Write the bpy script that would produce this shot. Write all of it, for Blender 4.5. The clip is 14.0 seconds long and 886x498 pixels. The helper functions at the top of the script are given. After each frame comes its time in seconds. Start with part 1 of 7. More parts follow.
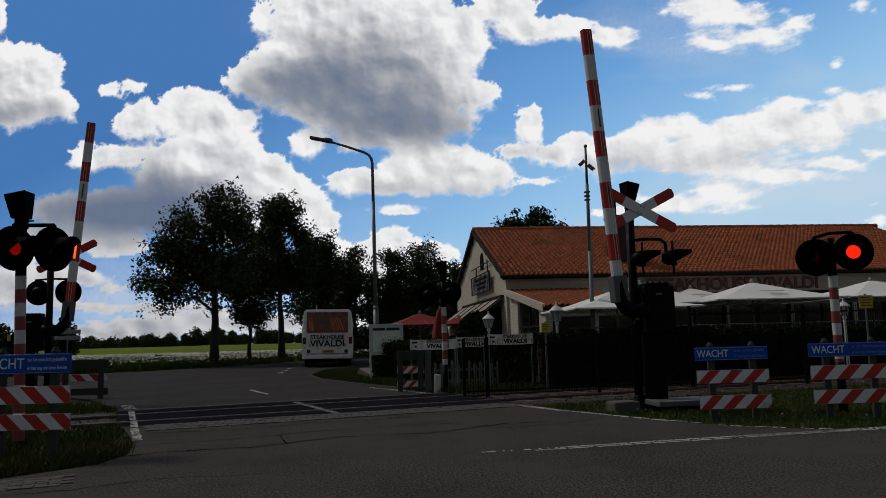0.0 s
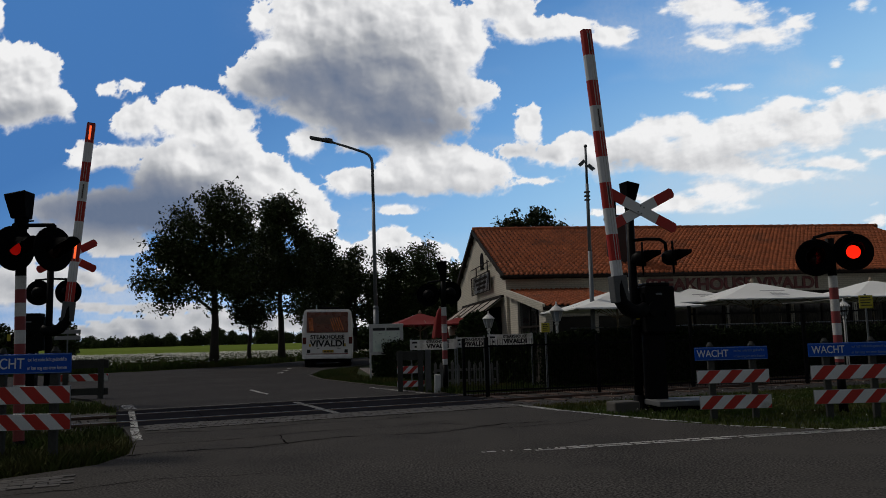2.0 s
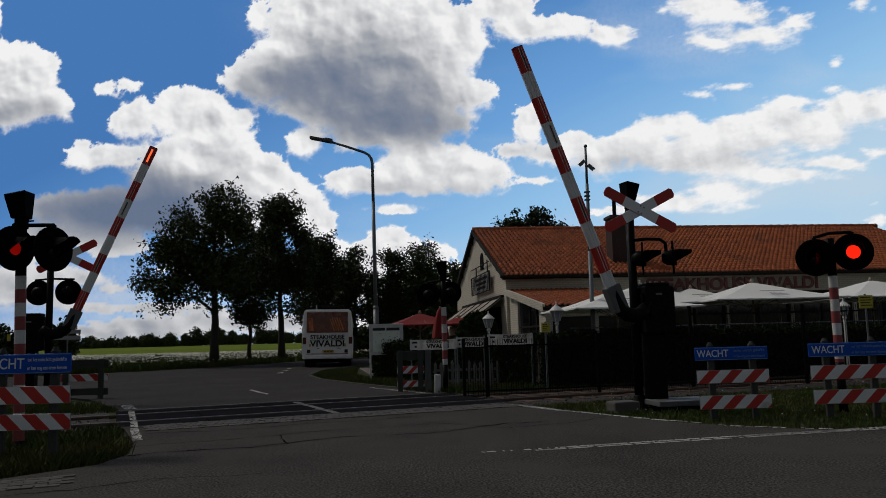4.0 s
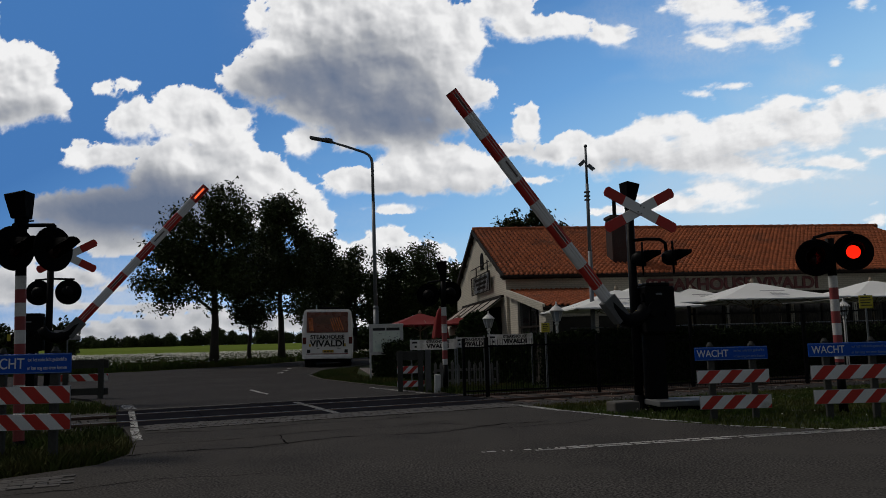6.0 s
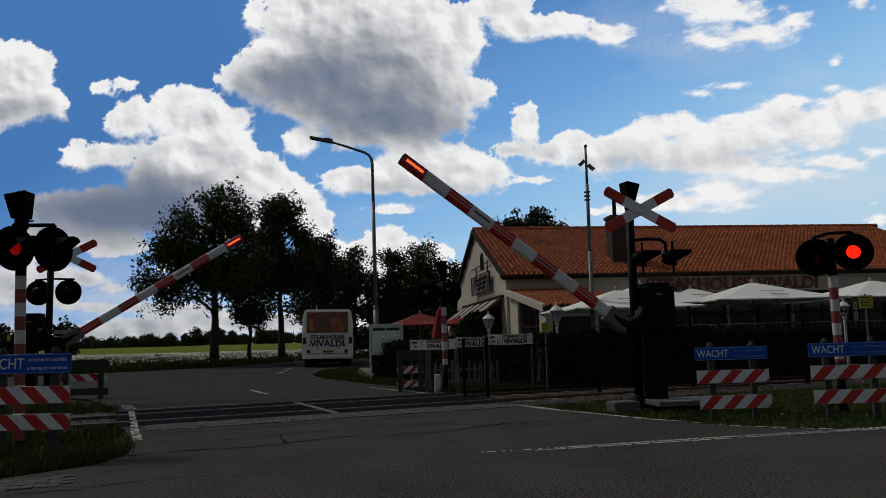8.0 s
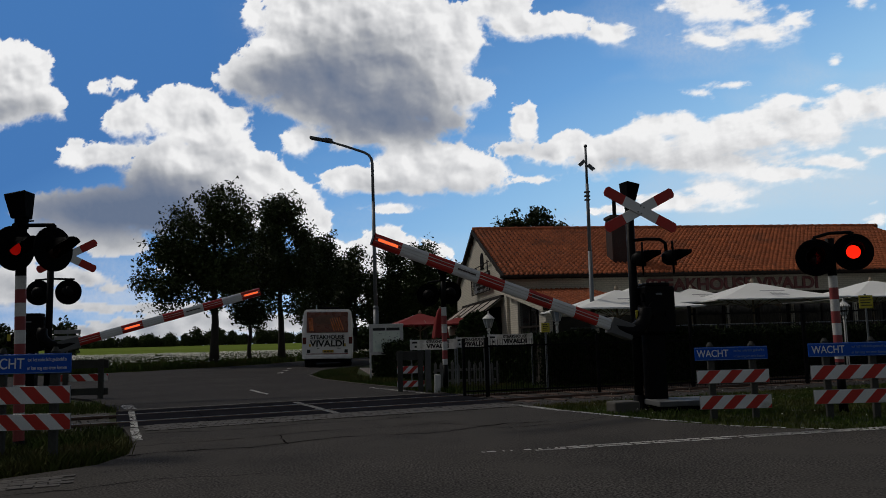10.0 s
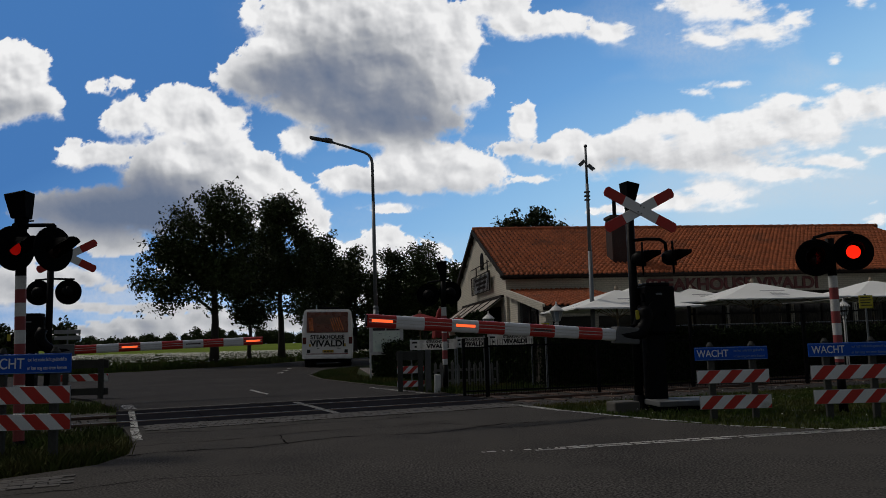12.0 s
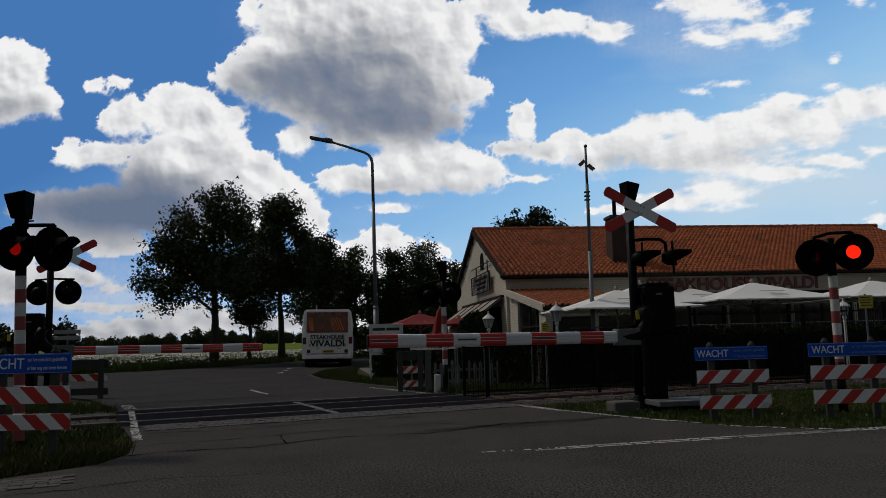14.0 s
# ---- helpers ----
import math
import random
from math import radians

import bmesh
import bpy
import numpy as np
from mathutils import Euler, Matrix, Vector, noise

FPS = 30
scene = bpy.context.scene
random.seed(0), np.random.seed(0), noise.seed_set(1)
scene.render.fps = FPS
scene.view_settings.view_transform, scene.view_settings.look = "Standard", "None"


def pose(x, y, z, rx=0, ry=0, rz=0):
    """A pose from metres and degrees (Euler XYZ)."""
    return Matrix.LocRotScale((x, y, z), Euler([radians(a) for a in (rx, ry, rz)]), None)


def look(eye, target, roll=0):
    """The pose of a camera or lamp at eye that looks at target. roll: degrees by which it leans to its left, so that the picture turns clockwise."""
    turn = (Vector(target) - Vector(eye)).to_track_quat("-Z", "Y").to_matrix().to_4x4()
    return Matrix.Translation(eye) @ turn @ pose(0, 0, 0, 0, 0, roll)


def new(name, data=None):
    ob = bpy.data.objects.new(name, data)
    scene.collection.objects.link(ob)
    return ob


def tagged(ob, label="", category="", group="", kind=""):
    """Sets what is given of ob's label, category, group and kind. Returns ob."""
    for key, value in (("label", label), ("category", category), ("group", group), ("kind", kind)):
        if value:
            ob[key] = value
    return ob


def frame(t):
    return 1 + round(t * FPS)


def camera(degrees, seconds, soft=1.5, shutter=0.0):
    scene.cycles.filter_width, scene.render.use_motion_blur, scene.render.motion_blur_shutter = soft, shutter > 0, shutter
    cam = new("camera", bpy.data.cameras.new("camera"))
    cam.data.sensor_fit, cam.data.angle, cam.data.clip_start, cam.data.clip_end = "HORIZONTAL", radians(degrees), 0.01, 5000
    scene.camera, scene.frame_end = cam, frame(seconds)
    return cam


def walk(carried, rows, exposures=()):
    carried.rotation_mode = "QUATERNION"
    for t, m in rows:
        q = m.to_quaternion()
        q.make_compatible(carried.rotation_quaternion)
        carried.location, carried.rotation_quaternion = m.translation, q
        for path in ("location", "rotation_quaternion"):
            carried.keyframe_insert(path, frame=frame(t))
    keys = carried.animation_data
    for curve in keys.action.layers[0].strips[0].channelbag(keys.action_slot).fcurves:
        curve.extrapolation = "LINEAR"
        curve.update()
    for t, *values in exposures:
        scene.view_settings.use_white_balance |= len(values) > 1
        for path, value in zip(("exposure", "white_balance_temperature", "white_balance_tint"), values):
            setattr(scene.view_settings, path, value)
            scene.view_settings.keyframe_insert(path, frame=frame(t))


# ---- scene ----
# ---------------------------------------------------------------- camera: stands still beside the crossing
cam = camera(59.0, 14.0, soft=0.9)
EYE = (0.0, 0.0, 1.15)
VIEW = look(EYE, (0.0, 1386.0, 161.15), roll=-1.55)
walk(cam, [(0.0, VIEW), (14.0, VIEW)])

# ---------------------------------------------------------------- sky, sun
world = bpy.data.worlds.new("sky")
scene.world = world
world.use_nodes = True
wn = world.node_tree.nodes
wl = world.node_tree.links
sky = wn.new("ShaderNodeTexSky")
sky.sky_type = "NISHITA"
sky.sun_disc = False
SUN_UP, SUN_TURN = radians(50), radians(-58)
sky.sun_elevation, sky.sun_rotation = SUN_UP, SUN_TURN
sky.air_density, sky.dust_density, sky.ozone_density = 1.2, 0.6, 1.5
# half of the unseen sky is cloud too
half_cloud = wn.new("ShaderNodeMix")
half_cloud.data_type = "RGBA"
half_cloud.inputs[0].default_value = 0.5
half_cloud.inputs[7].default_value = (4.4, 4.3, 4.2, 1)
wl.new(sky.outputs[0], half_cloud.inputs[6])
wl.new(half_cloud.outputs[2], wn["Background"].inputs[0])
wn["Background"].inputs[1].default_value = 0.03
sun = new("sun", bpy.data.lights.new("sun", "SUN"))
sun.data.energy, sun.data.angle, sun.data.color = 1.1, radians(10), (1.0, 0.93, 0.82)
sun.matrix_world = look((60 * math.sin(SUN_TURN), 60 * math.cos(SUN_TURN), 60 * math.tan(SUN_UP)), (0, 0, 0))
scene.view_settings.exposure = 0.0

# ---------------------------------------------------------------- plan: U along the track, V across it, away from the camera
TURN = radians(23)


def uv(u, v, z=0.0):
    return Vector((u * math.cos(TURN) - v * math.sin(TURN), u * math.sin(TURN) + v * math.cos(TURN), z))


# ---------------------------------------------------------------- helpers
def part(name, bm, material, parent=None, label="", smooth=False, m=None):
    me = bpy.data.meshes.new(name)
    bm.normal_update()
    bm.to_mesh(me)
    bm.free()
    return mesh_part(name, me, material, parent, label, smooth, m)


def mesh_part(name, me, material, parent=None, label="", smooth=False, m=None):
    mats = material if isinstance(material, (list, tuple)) else [material]
    if not me.materials:
        for k in mats:
            me.materials.append(k)
    if smooth:
        me.polygons.foreach_set("use_smooth", [True] * len(me.polygons))
    ob = new(name, me)
    if parent:
        ob.parent = parent
    if m is not None:
        ob.matrix_basis = m
    if label:
        ob["label"] = label
    return ob


def thing(name, m, label, category, group="", kind=""):
    e = new(name)
    e.empty_display_size = 0.2
    e.matrix_basis = m
    return tagged(e, label, category, group, kind)


def box(bm, lo, hi, m=None, bevel=0.0, mat=0):
    c = [(a + b) / 2 for a, b in zip(lo, hi)]
    s = [abs(b - a) for a, b in zip(lo, hi)]
    mm = Matrix.LocRotScale(c, None, s)
    if m is not None:
        mm = m @ mm
    made = bmesh.ops.create_cube(bm, size=1.0, matrix=mm)
    vs = made["verts"]
    fs = {f for v in vs for f in v.link_faces}
    for f in fs:
        f.material_index = mat
    if bevel > 0:
        es = list({e for v in vs for e in v.link_edges})
        r = bmesh.ops.bevel(bm, geom=es, offset=bevel, segments=2, affect="EDGES", profile=0.5)
        for f in r["faces"]:
            f.material_index = mat
    return bm


def rod(bm, a, b, r1, r2=None, seg=12, mat=0, caps=True):
    a, b = Vector(a), Vector(b)
    r2 = r1 if r2 is None else r2
    d = b - a
    m = Matrix.Translation((a + b) / 2) @ d.to_track_quat("Z", "Y").to_matrix().to_4x4()
    made = bmesh.ops.create_cone(bm, cap_ends=caps, segments=seg, radius1=r1, radius2=r2, depth=d.length, matrix=m)
    for v in made["verts"]:
        for f in v.link_faces:
            f.material_index = mat
    return bm


def ball(bm, c, r, seg=12, scale=(1, 1, 1)):
    bmesh.ops.create_uvsphere(bm, u_segments=seg, v_segments=max(6, seg // 2), radius=r, matrix=Matrix.LocRotScale(c, None, scale))
    return bm


def prism(bm, pts, lo, hi, m=None, axis="z", mat=0):
    """A closed outline, pulled from lo to hi along an axis."""
    def place(p, h):
        q = {"z": (p[0], p[1], h), "y": (p[0], h, p[1]), "x": (h, p[0], p[1])}[axis]
        q = Vector(q)
        return m @ q if m is not None else q
    a = [bm.verts.new(place(p, lo)) for p in pts]
    b = [bm.verts.new(place(p, hi)) for p in pts]
    fs = [bm.faces.new(a[::-1]), bm.faces.new(b)]
    n = len(pts)
    for i in range(n):
        fs.append(bm.faces.new((a[i], a[(i + 1) % n], b[(i + 1) % n], b[i])))
    for f in fs:
        f.material_index = mat
    bmesh.ops.recalc_face_normals(bm, faces=fs)
    return bm


def lathe(bm, profile, seg=16, m=None):
    """Turn (radius, height) pairs round z."""
    rings = []
    for r, h in profile:
        ring = []
        for i in range(seg):
            t = 2 * math.pi * i / seg
            v = Vector((max(r, 0.0005) * math.cos(t), max(r, 0.0005) * math.sin(t), h))
            ring.append(bm.verts.new(m @ v if m is not None else v))
        rings.append(ring)
    fs = [bm.faces.new(rings[0][::-1]), bm.faces.new(rings[-1])]
    for a, b in zip(rings, rings[1:]):
        for i in range(seg):
            fs.append(bm.faces.new((a[i], a[(i + 1) % seg], b[(i + 1) % seg], b[i])))
    bmesh.ops.recalc_face_normals(bm, faces=fs)
    return bm


def tube(bm, pts, r, seg=10):
    """A round pipe along a line of points; r a number or one for each point."""
    pts = [Vector(p) for p in pts]
    rings = []
    side = Vector((0.31, 0.9, 0.12))
    for i, p in enumerate(pts):
        d = (pts[min(i + 1, len(pts) - 1)] - pts[max(i - 1, 0)]).normalized()
        x = d.cross(side).normalized()
        y = d.cross(x)
        k = r[i] if isinstance(r, (list, tuple)) else r
        rings.append([bm.verts.new(p + k * (math.cos(2 * math.pi * j / seg) * x + math.sin(2 * math.pi * j / seg) * y)) for j in range(seg)])
    fs = [bm.faces.new(rings[0][::-1]), bm.faces.new(rings[-1])]
    for a, b in zip(rings, rings[1:]):
        for i in range(seg):
            fs.append(bm.faces.new((a[i], a[(i + 1) % seg], b[(i + 1) % seg], b[i])))
    bmesh.ops.recalc_face_normals(bm, faces=fs)
    return bm


def soup(name, verts, faces, material, parent=None, label="", smooth=False):
    me = bpy.data.meshes.new(name)
    me.from_pydata([tuple(v) for v in verts], [], faces)
    me.update()
    return mesh_part(name, me, material, parent, label, smooth)


def lettering(name, text, size, material, parent, m, align="CENTER", thick=0.002, width=1.0, label="", bold=0.0):
    cu = bpy.data.curves.new(name, "FONT")
    cu.body, cu.size, cu.align_x, cu.align_y, cu.extrude = text, size, align, "CENTER", thick
    cu.offset = bold
    tmp = bpy.data.objects.new(name, cu)
    me = bpy.data.meshes.new_from_object(tmp)
    bpy.data.objects.remove(tmp)
    me.transform(Matrix.Diagonal((width, 1, 1, 1)))
    ob = mesh_part(name, me, material, parent, label)
    ob.matrix_basis = m
    return ob


# ---------------------------------------------------------------- materials
def mat(name, colour, rough=0.6, metal=0.0, vary=0.25, scale=8.0, fine=60.0, bump=0.15, dirt=None, dirt_amount=0.0, per=0.0, spec=0.5, grain=0.0):
    """A surface with broad patches, fine grain, relief and an optional second colour in stains."""
    k = bpy.data.materials.new(name)
    k.use_nodes = True
    n, l = k.node_tree.nodes, k.node_tree.links
    b = n["Principled BSDF"]
    b.inputs["Metallic"].default_value = metal
    b.inputs["Specular IOR Level"].default_value = spec
    co = n.new("ShaderNodeTexCoord")
    n1, n2 = n.new("ShaderNodeTexNoise"), n.new("ShaderNodeTexNoise")
    n1.inputs["Scale"].default_value, n1.inputs["Detail"].default_value = scale, 5
    n2.inputs["Scale"].default_value, n2.inputs["Detail"].default_value = fine, 4
    for q in (n1, n2):
        l.new(co.outputs["Object"], q.inputs["Vector"])
    add = n.new("ShaderNodeMath")
    add.operation = "ADD"
    l.new(n1.outputs[0], add.inputs[0])
    l.new(n2.outputs[0], add.inputs[1])
    ramp = n.new("ShaderNodeMapRange")
    ramp.inputs[1].default_value, ramp.inputs[2].default_value = 0.65, 1.35
    ramp.inputs[3].default_value, ramp.inputs[4].default_value = 1 - vary, 1 + vary
    l.new(add.outputs[0], ramp.inputs[0])
    last = ramp.outputs[0]
    if per > 0:
        oi = n.new("ShaderNodeObjectInfo")
        geo = n.new("ShaderNodeNewGeometry")
        sm = n.new("ShaderNodeMath")
        sm.operation = "ADD"
        l.new(oi.outputs["Random"], sm.inputs[0])
        l.new(geo.outputs["Random Per Island"], sm.inputs[1])
        mr = n.new("ShaderNodeMapRange")
        mr.inputs[2].default_value = 2.0
        mr.inputs[3].default_value, mr.inputs[4].default_value = 1 - per, 1 + per
        l.new(sm.outputs[0], mr.inputs[0])
        mu = n.new("ShaderNodeMath")
        mu.operation = "MULTIPLY"
        l.new(last, mu.inputs[0])
        l.new(mr.outputs[0], mu.inputs[1])
        last = mu.outputs[0]
    if grain > 0:
        gr = n.new("ShaderNodeMapRange")
        gr.inputs[1].default_value, gr.inputs[2].default_value = 0.36, 0.66
        gr.inputs[3].default_value, gr.inputs[4].default_value = 1 - grain, 1 + grain
        l.new(n2.outputs[0], gr.inputs[0])
        mg = n.new("ShaderNodeMath")
        mg.operation = "MULTIPLY"
        l.new(last, mg.inputs[0])
        l.new(gr.outputs[0], mg.inputs[1])
        last = mg.outputs[0]
    sc = n.new("ShaderNodeVectorMath")
    sc.operation = "SCALE"
    sc.inputs[0].default_value = colour[:3]
    l.new(last, sc.inputs["Scale"])
    out = sc.outputs[0]
    if dirt:
        n3 = n.new("ShaderNodeTexNoise")
        n3.inputs["Scale"].default_value, n3.inputs["Detail"].default_value = scale * 0.45, 7
        n3.inputs["Roughness"].default_value = 0.65
        l.new(co.outputs["Object"], n3.inputs["Vector"])
        m3 = n.new("ShaderNodeMapRange")
        m3.inputs[1].default_value, m3.inputs[2].default_value = 0.62 - dirt_amount * 0.3, 0.8 - dirt_amount * 0.3
        l.new(n3.outputs[0], m3.inputs[0])
        mx = n.new("ShaderNodeMix")
        mx.data_type = "RGBA"
        l.new(m3.outputs[0], mx.inputs[0])
        l.new(out, mx.inputs[6])
        mx.inputs[7].default_value = (*dirt[:3], 1)
        out = mx.outputs[2]
    l.new(out, b.inputs["Base Color"])
    rr = n.new("ShaderNodeMapRange")
    rr.inputs[1].default_value, rr.inputs[2].default_value = 0.3, 0.7
    rr.inputs[3].default_value, rr.inputs[4].default_value = max(0.03, rough - 0.12), min(1, rough + 0.12)
    l.new(n1.outputs[0], rr.inputs[0])
    l.new(rr.outputs[0], b.inputs["Roughness"])
    if bump > 0:
        bp = n.new("ShaderNodeBump")
        bp.inputs["Strength"].default_value, bp.inputs["Distance"].default_value = bump, 0.02
        l.new(n2.outputs[0], bp.inputs["Height"])
        l.new(bp.outputs[0], b.inputs["Normal"])
    return k


def glow(name, colour, strength):
    k = bpy.data.materials.new(name)
    k.use_nodes = True
    b = k.node_tree.nodes["Principled BSDF"]
    b.inputs["Base Color"].default_value = (*colour, 1)
    b.inputs["Emission Color"].default_value = (*colour, 1)
    b.inputs["Emission Strength"].default_value = strength
    return k


def glass(name, colour=(0.9, 0.95, 0.95), rough=0.02, dark=0.0):
    k = bpy.data.materials.new(name)
    k.use_nodes = True
    b = k.node_tree.nodes["Principled BSDF"]
    b.inputs["Base Color"].default_value = (*colour, 1)
    b.inputs["Roughness"].default_value = rough
    b.inputs["Transmission Weight"].default_value = 1.0 - dark
    return k


ASPHALT = mat("asphalt", (0.066, 0.061, 0.057), 0.95, vary=0.35, scale=0.9, fine=48, bump=0.06, dirt=(0.078, 0.072, 0.066), dirt_amount=0.45, spec=0.02, grain=0.7)
ASPHALT_OLD = mat("asphalt_far", (0.056, 0.052, 0.051), 0.95, vary=0.35, scale=0.5, fine=90, bump=0.25, spec=0.02, grain=0.4)
SEAM = mat("bitumen_seam", (0.008, 0.008, 0.008), 0.95, vary=0.2, bump=0.2, spec=0.0)
RUBBER_DECK = mat("crossing_deck", (0.016, 0.016, 0.020), 0.95, vary=0.3, scale=2, fine=40, bump=0.3, per=0.15, spec=0.0)
CONCRETE = mat("concrete", (0.09, 0.082, 0.072), 0.9, vary=0.25, scale=3, fine=50, bump=0.4, dirt=(0.09, 0.085, 0.07), dirt_amount=0.3)
BRICK_EDGE = mat("paver", (0.058, 0.051, 0.046), 0.85, vary=0.3, scale=6, fine=60, bump=0.4, per=0.3)
RAIL = mat("rail_steel", (0.13, 0.125, 0.12), 0.45, metal=1.0, vary=0.2, bump=0.1)
RUST = mat("rusty_steel", (0.09, 0.05, 0.035), 0.8, vary=0.4, bump=0.3)
BALLAST = mat("ballast", (0.034, 0.028, 0.024), 0.9, vary=0.4, scale=12, fine=50, bump=1.0, per=0.4)
ROADPAINT = mat("worn_road_paint", (0.45, 0.44, 0.41), 0.7, vary=0.35, scale=5, fine=70, bump=0.3, dirt=(0.06, 0.056, 0.054), dirt_amount=0.45)
GROUND = mat("earth_and_turf", (0.036, 0.044, 0.015), 0.95, vary=0.4, scale=0.8, fine=14, bump=0.8, dirt=(0.04, 0.03, 0.02), dirt_amount=0.2, spec=0.1)
GRASS = mat("grass_blades", (0.052, 0.078, 0.016), 0.8, vary=0.4, scale=0.9, fine=9, bump=0, per=0.5, dirt=(0.10, 0.085, 0.03), dirt_amount=0.45, spec=0.1)
FLOWER = mat("small_white_flowers", (0.62, 0.62, 0.54), 0.8, vary=0.2, bump=0, spec=0.05)
# yellow-green, much brighter than the near grass: far sunshine put into the colour
MEADOW = mat("meadow_painted_sunlit", (0.155, 0.205, 0.042), 0.9, vary=0.25, scale=0.03, fine=0.6, bump=0.0, spec=0.0)
CROP = mat("flowering_crop", (0.06, 0.09, 0.025), 0.9, vary=0.4, scale=0.4, fine=5, bump=0.3, spec=0.0)
BLACK = mat("black_paint", (0.005, 0.005, 0.006), 0.5, vary=0.3, scale=10, fine=80, bump=0.08, spec=0.07)
BLACK_MATT = mat("matt_black_paint", (0.004, 0.004, 0.005), 0.8, vary=0.3, scale=8, fine=80, bump=0.1, spec=0.04)
GREY_STEEL = mat("galvanised_steel", (0.17, 0.185, 0.20), 0.6, metal=0.4, vary=0.2, scale=6, fine=50, bump=0.1)
GREY_PAINT = mat("grey_painted_metal", (0.12, 0.122, 0.125), 0.6, vary=0.25, scale=6, bump=0.1, spec=0.25)
WHITE_REFLEX = mat("white_reflective_film", (0.78, 0.78, 0.79), 0.45, vary=0.1, scale=4, fine=90, bump=0.03, dirt=(0.40, 0.39, 0.36), dirt_amount=0.1)
RED_REFLEX = mat("red_reflective_film", (0.50, 0.022, 0.014), 0.45, vary=0.15, scale=4, fine=90, bump=0.03)
RED_DULL = mat("faded_red_paint", (0.30, 0.05, 0.05), 0.55, vary=0.2, scale=5, fine=60, bump=0.1)
WHITE_DULL = mat("weathered_white_paint", (0.66, 0.65, 0.63), 0.6, vary=0.15, scale=5, fine=60, bump=0.1, dirt=(0.25, 0.23, 0.20), dirt_amount=0.25)
BLUE_SIGN = mat("blue_sign_film", (0.006, 0.085, 0.50), 0.5, vary=0.12, scale=4, bump=0.02, spec=0.2)
SIGN_WHITE = mat("sign_white_film", (0.80, 0.83, 0.86), 0.5, vary=0.08, bump=0)
SIGN_PALE = mat("sign_pale_blue_film", (0.20, 0.33, 0.58), 0.45, vary=0.08, bump=0)
SIGN_BACK = mat("sign_back_aluminium", (0.30, 0.30, 0.31), 0.5, metal=0.6, vary=0.15, bump=0.05)
YELLOW = mat("yellow_sign_film", (0.55, 0.46, 0.03), 0.5, vary=0.1, bump=0)
LENS_OFF = mat("dark_red_lens", (0.035, 0.006, 0.006), 0.25, vary=0.2, bump=0.05)
LENS_ON = glow("lit_red_lens", (1.0, 0.016, 0.004), 1.25)
LENS_SIDE = glow("lit_red_lens_off_axis", (1.0, 0.012, 0.006), 0.15)
STRIP_ON = glow("lit_orange_strip", (1.0, 0.10, 0.025), 1.5)
STRIP_OFF = mat("unlit_strip", (0.06, 0.035, 0.035), 0.4, vary=0.1, bump=0)
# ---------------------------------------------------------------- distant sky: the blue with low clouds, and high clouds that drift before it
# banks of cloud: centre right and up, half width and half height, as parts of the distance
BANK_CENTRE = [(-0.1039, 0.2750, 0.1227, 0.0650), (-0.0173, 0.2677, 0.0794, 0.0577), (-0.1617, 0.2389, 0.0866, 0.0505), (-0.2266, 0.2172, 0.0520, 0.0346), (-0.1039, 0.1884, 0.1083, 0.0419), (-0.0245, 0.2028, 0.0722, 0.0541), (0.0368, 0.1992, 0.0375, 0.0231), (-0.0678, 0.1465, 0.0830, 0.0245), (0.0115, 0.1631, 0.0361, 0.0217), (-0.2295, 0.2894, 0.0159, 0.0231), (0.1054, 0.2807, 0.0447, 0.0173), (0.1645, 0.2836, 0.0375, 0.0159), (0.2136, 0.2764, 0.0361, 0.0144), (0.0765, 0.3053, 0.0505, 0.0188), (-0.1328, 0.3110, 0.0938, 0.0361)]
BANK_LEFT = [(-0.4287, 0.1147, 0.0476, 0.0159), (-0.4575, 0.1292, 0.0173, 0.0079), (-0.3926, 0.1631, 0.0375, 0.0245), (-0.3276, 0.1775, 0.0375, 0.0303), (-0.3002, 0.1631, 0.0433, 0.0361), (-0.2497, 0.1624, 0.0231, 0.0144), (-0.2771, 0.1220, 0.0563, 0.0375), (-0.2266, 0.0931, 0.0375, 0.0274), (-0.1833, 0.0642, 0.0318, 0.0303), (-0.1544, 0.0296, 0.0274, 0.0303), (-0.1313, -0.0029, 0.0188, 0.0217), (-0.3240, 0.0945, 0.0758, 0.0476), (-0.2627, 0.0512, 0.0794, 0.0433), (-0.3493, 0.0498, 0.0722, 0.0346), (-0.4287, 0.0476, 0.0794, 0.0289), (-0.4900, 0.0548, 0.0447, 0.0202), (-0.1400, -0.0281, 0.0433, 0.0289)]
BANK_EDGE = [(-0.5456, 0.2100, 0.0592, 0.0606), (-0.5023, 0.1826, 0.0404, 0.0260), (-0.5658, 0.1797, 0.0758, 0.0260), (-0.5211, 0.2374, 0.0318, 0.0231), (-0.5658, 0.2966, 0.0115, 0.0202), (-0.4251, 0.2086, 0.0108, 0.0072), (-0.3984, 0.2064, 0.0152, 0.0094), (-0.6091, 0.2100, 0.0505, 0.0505)]
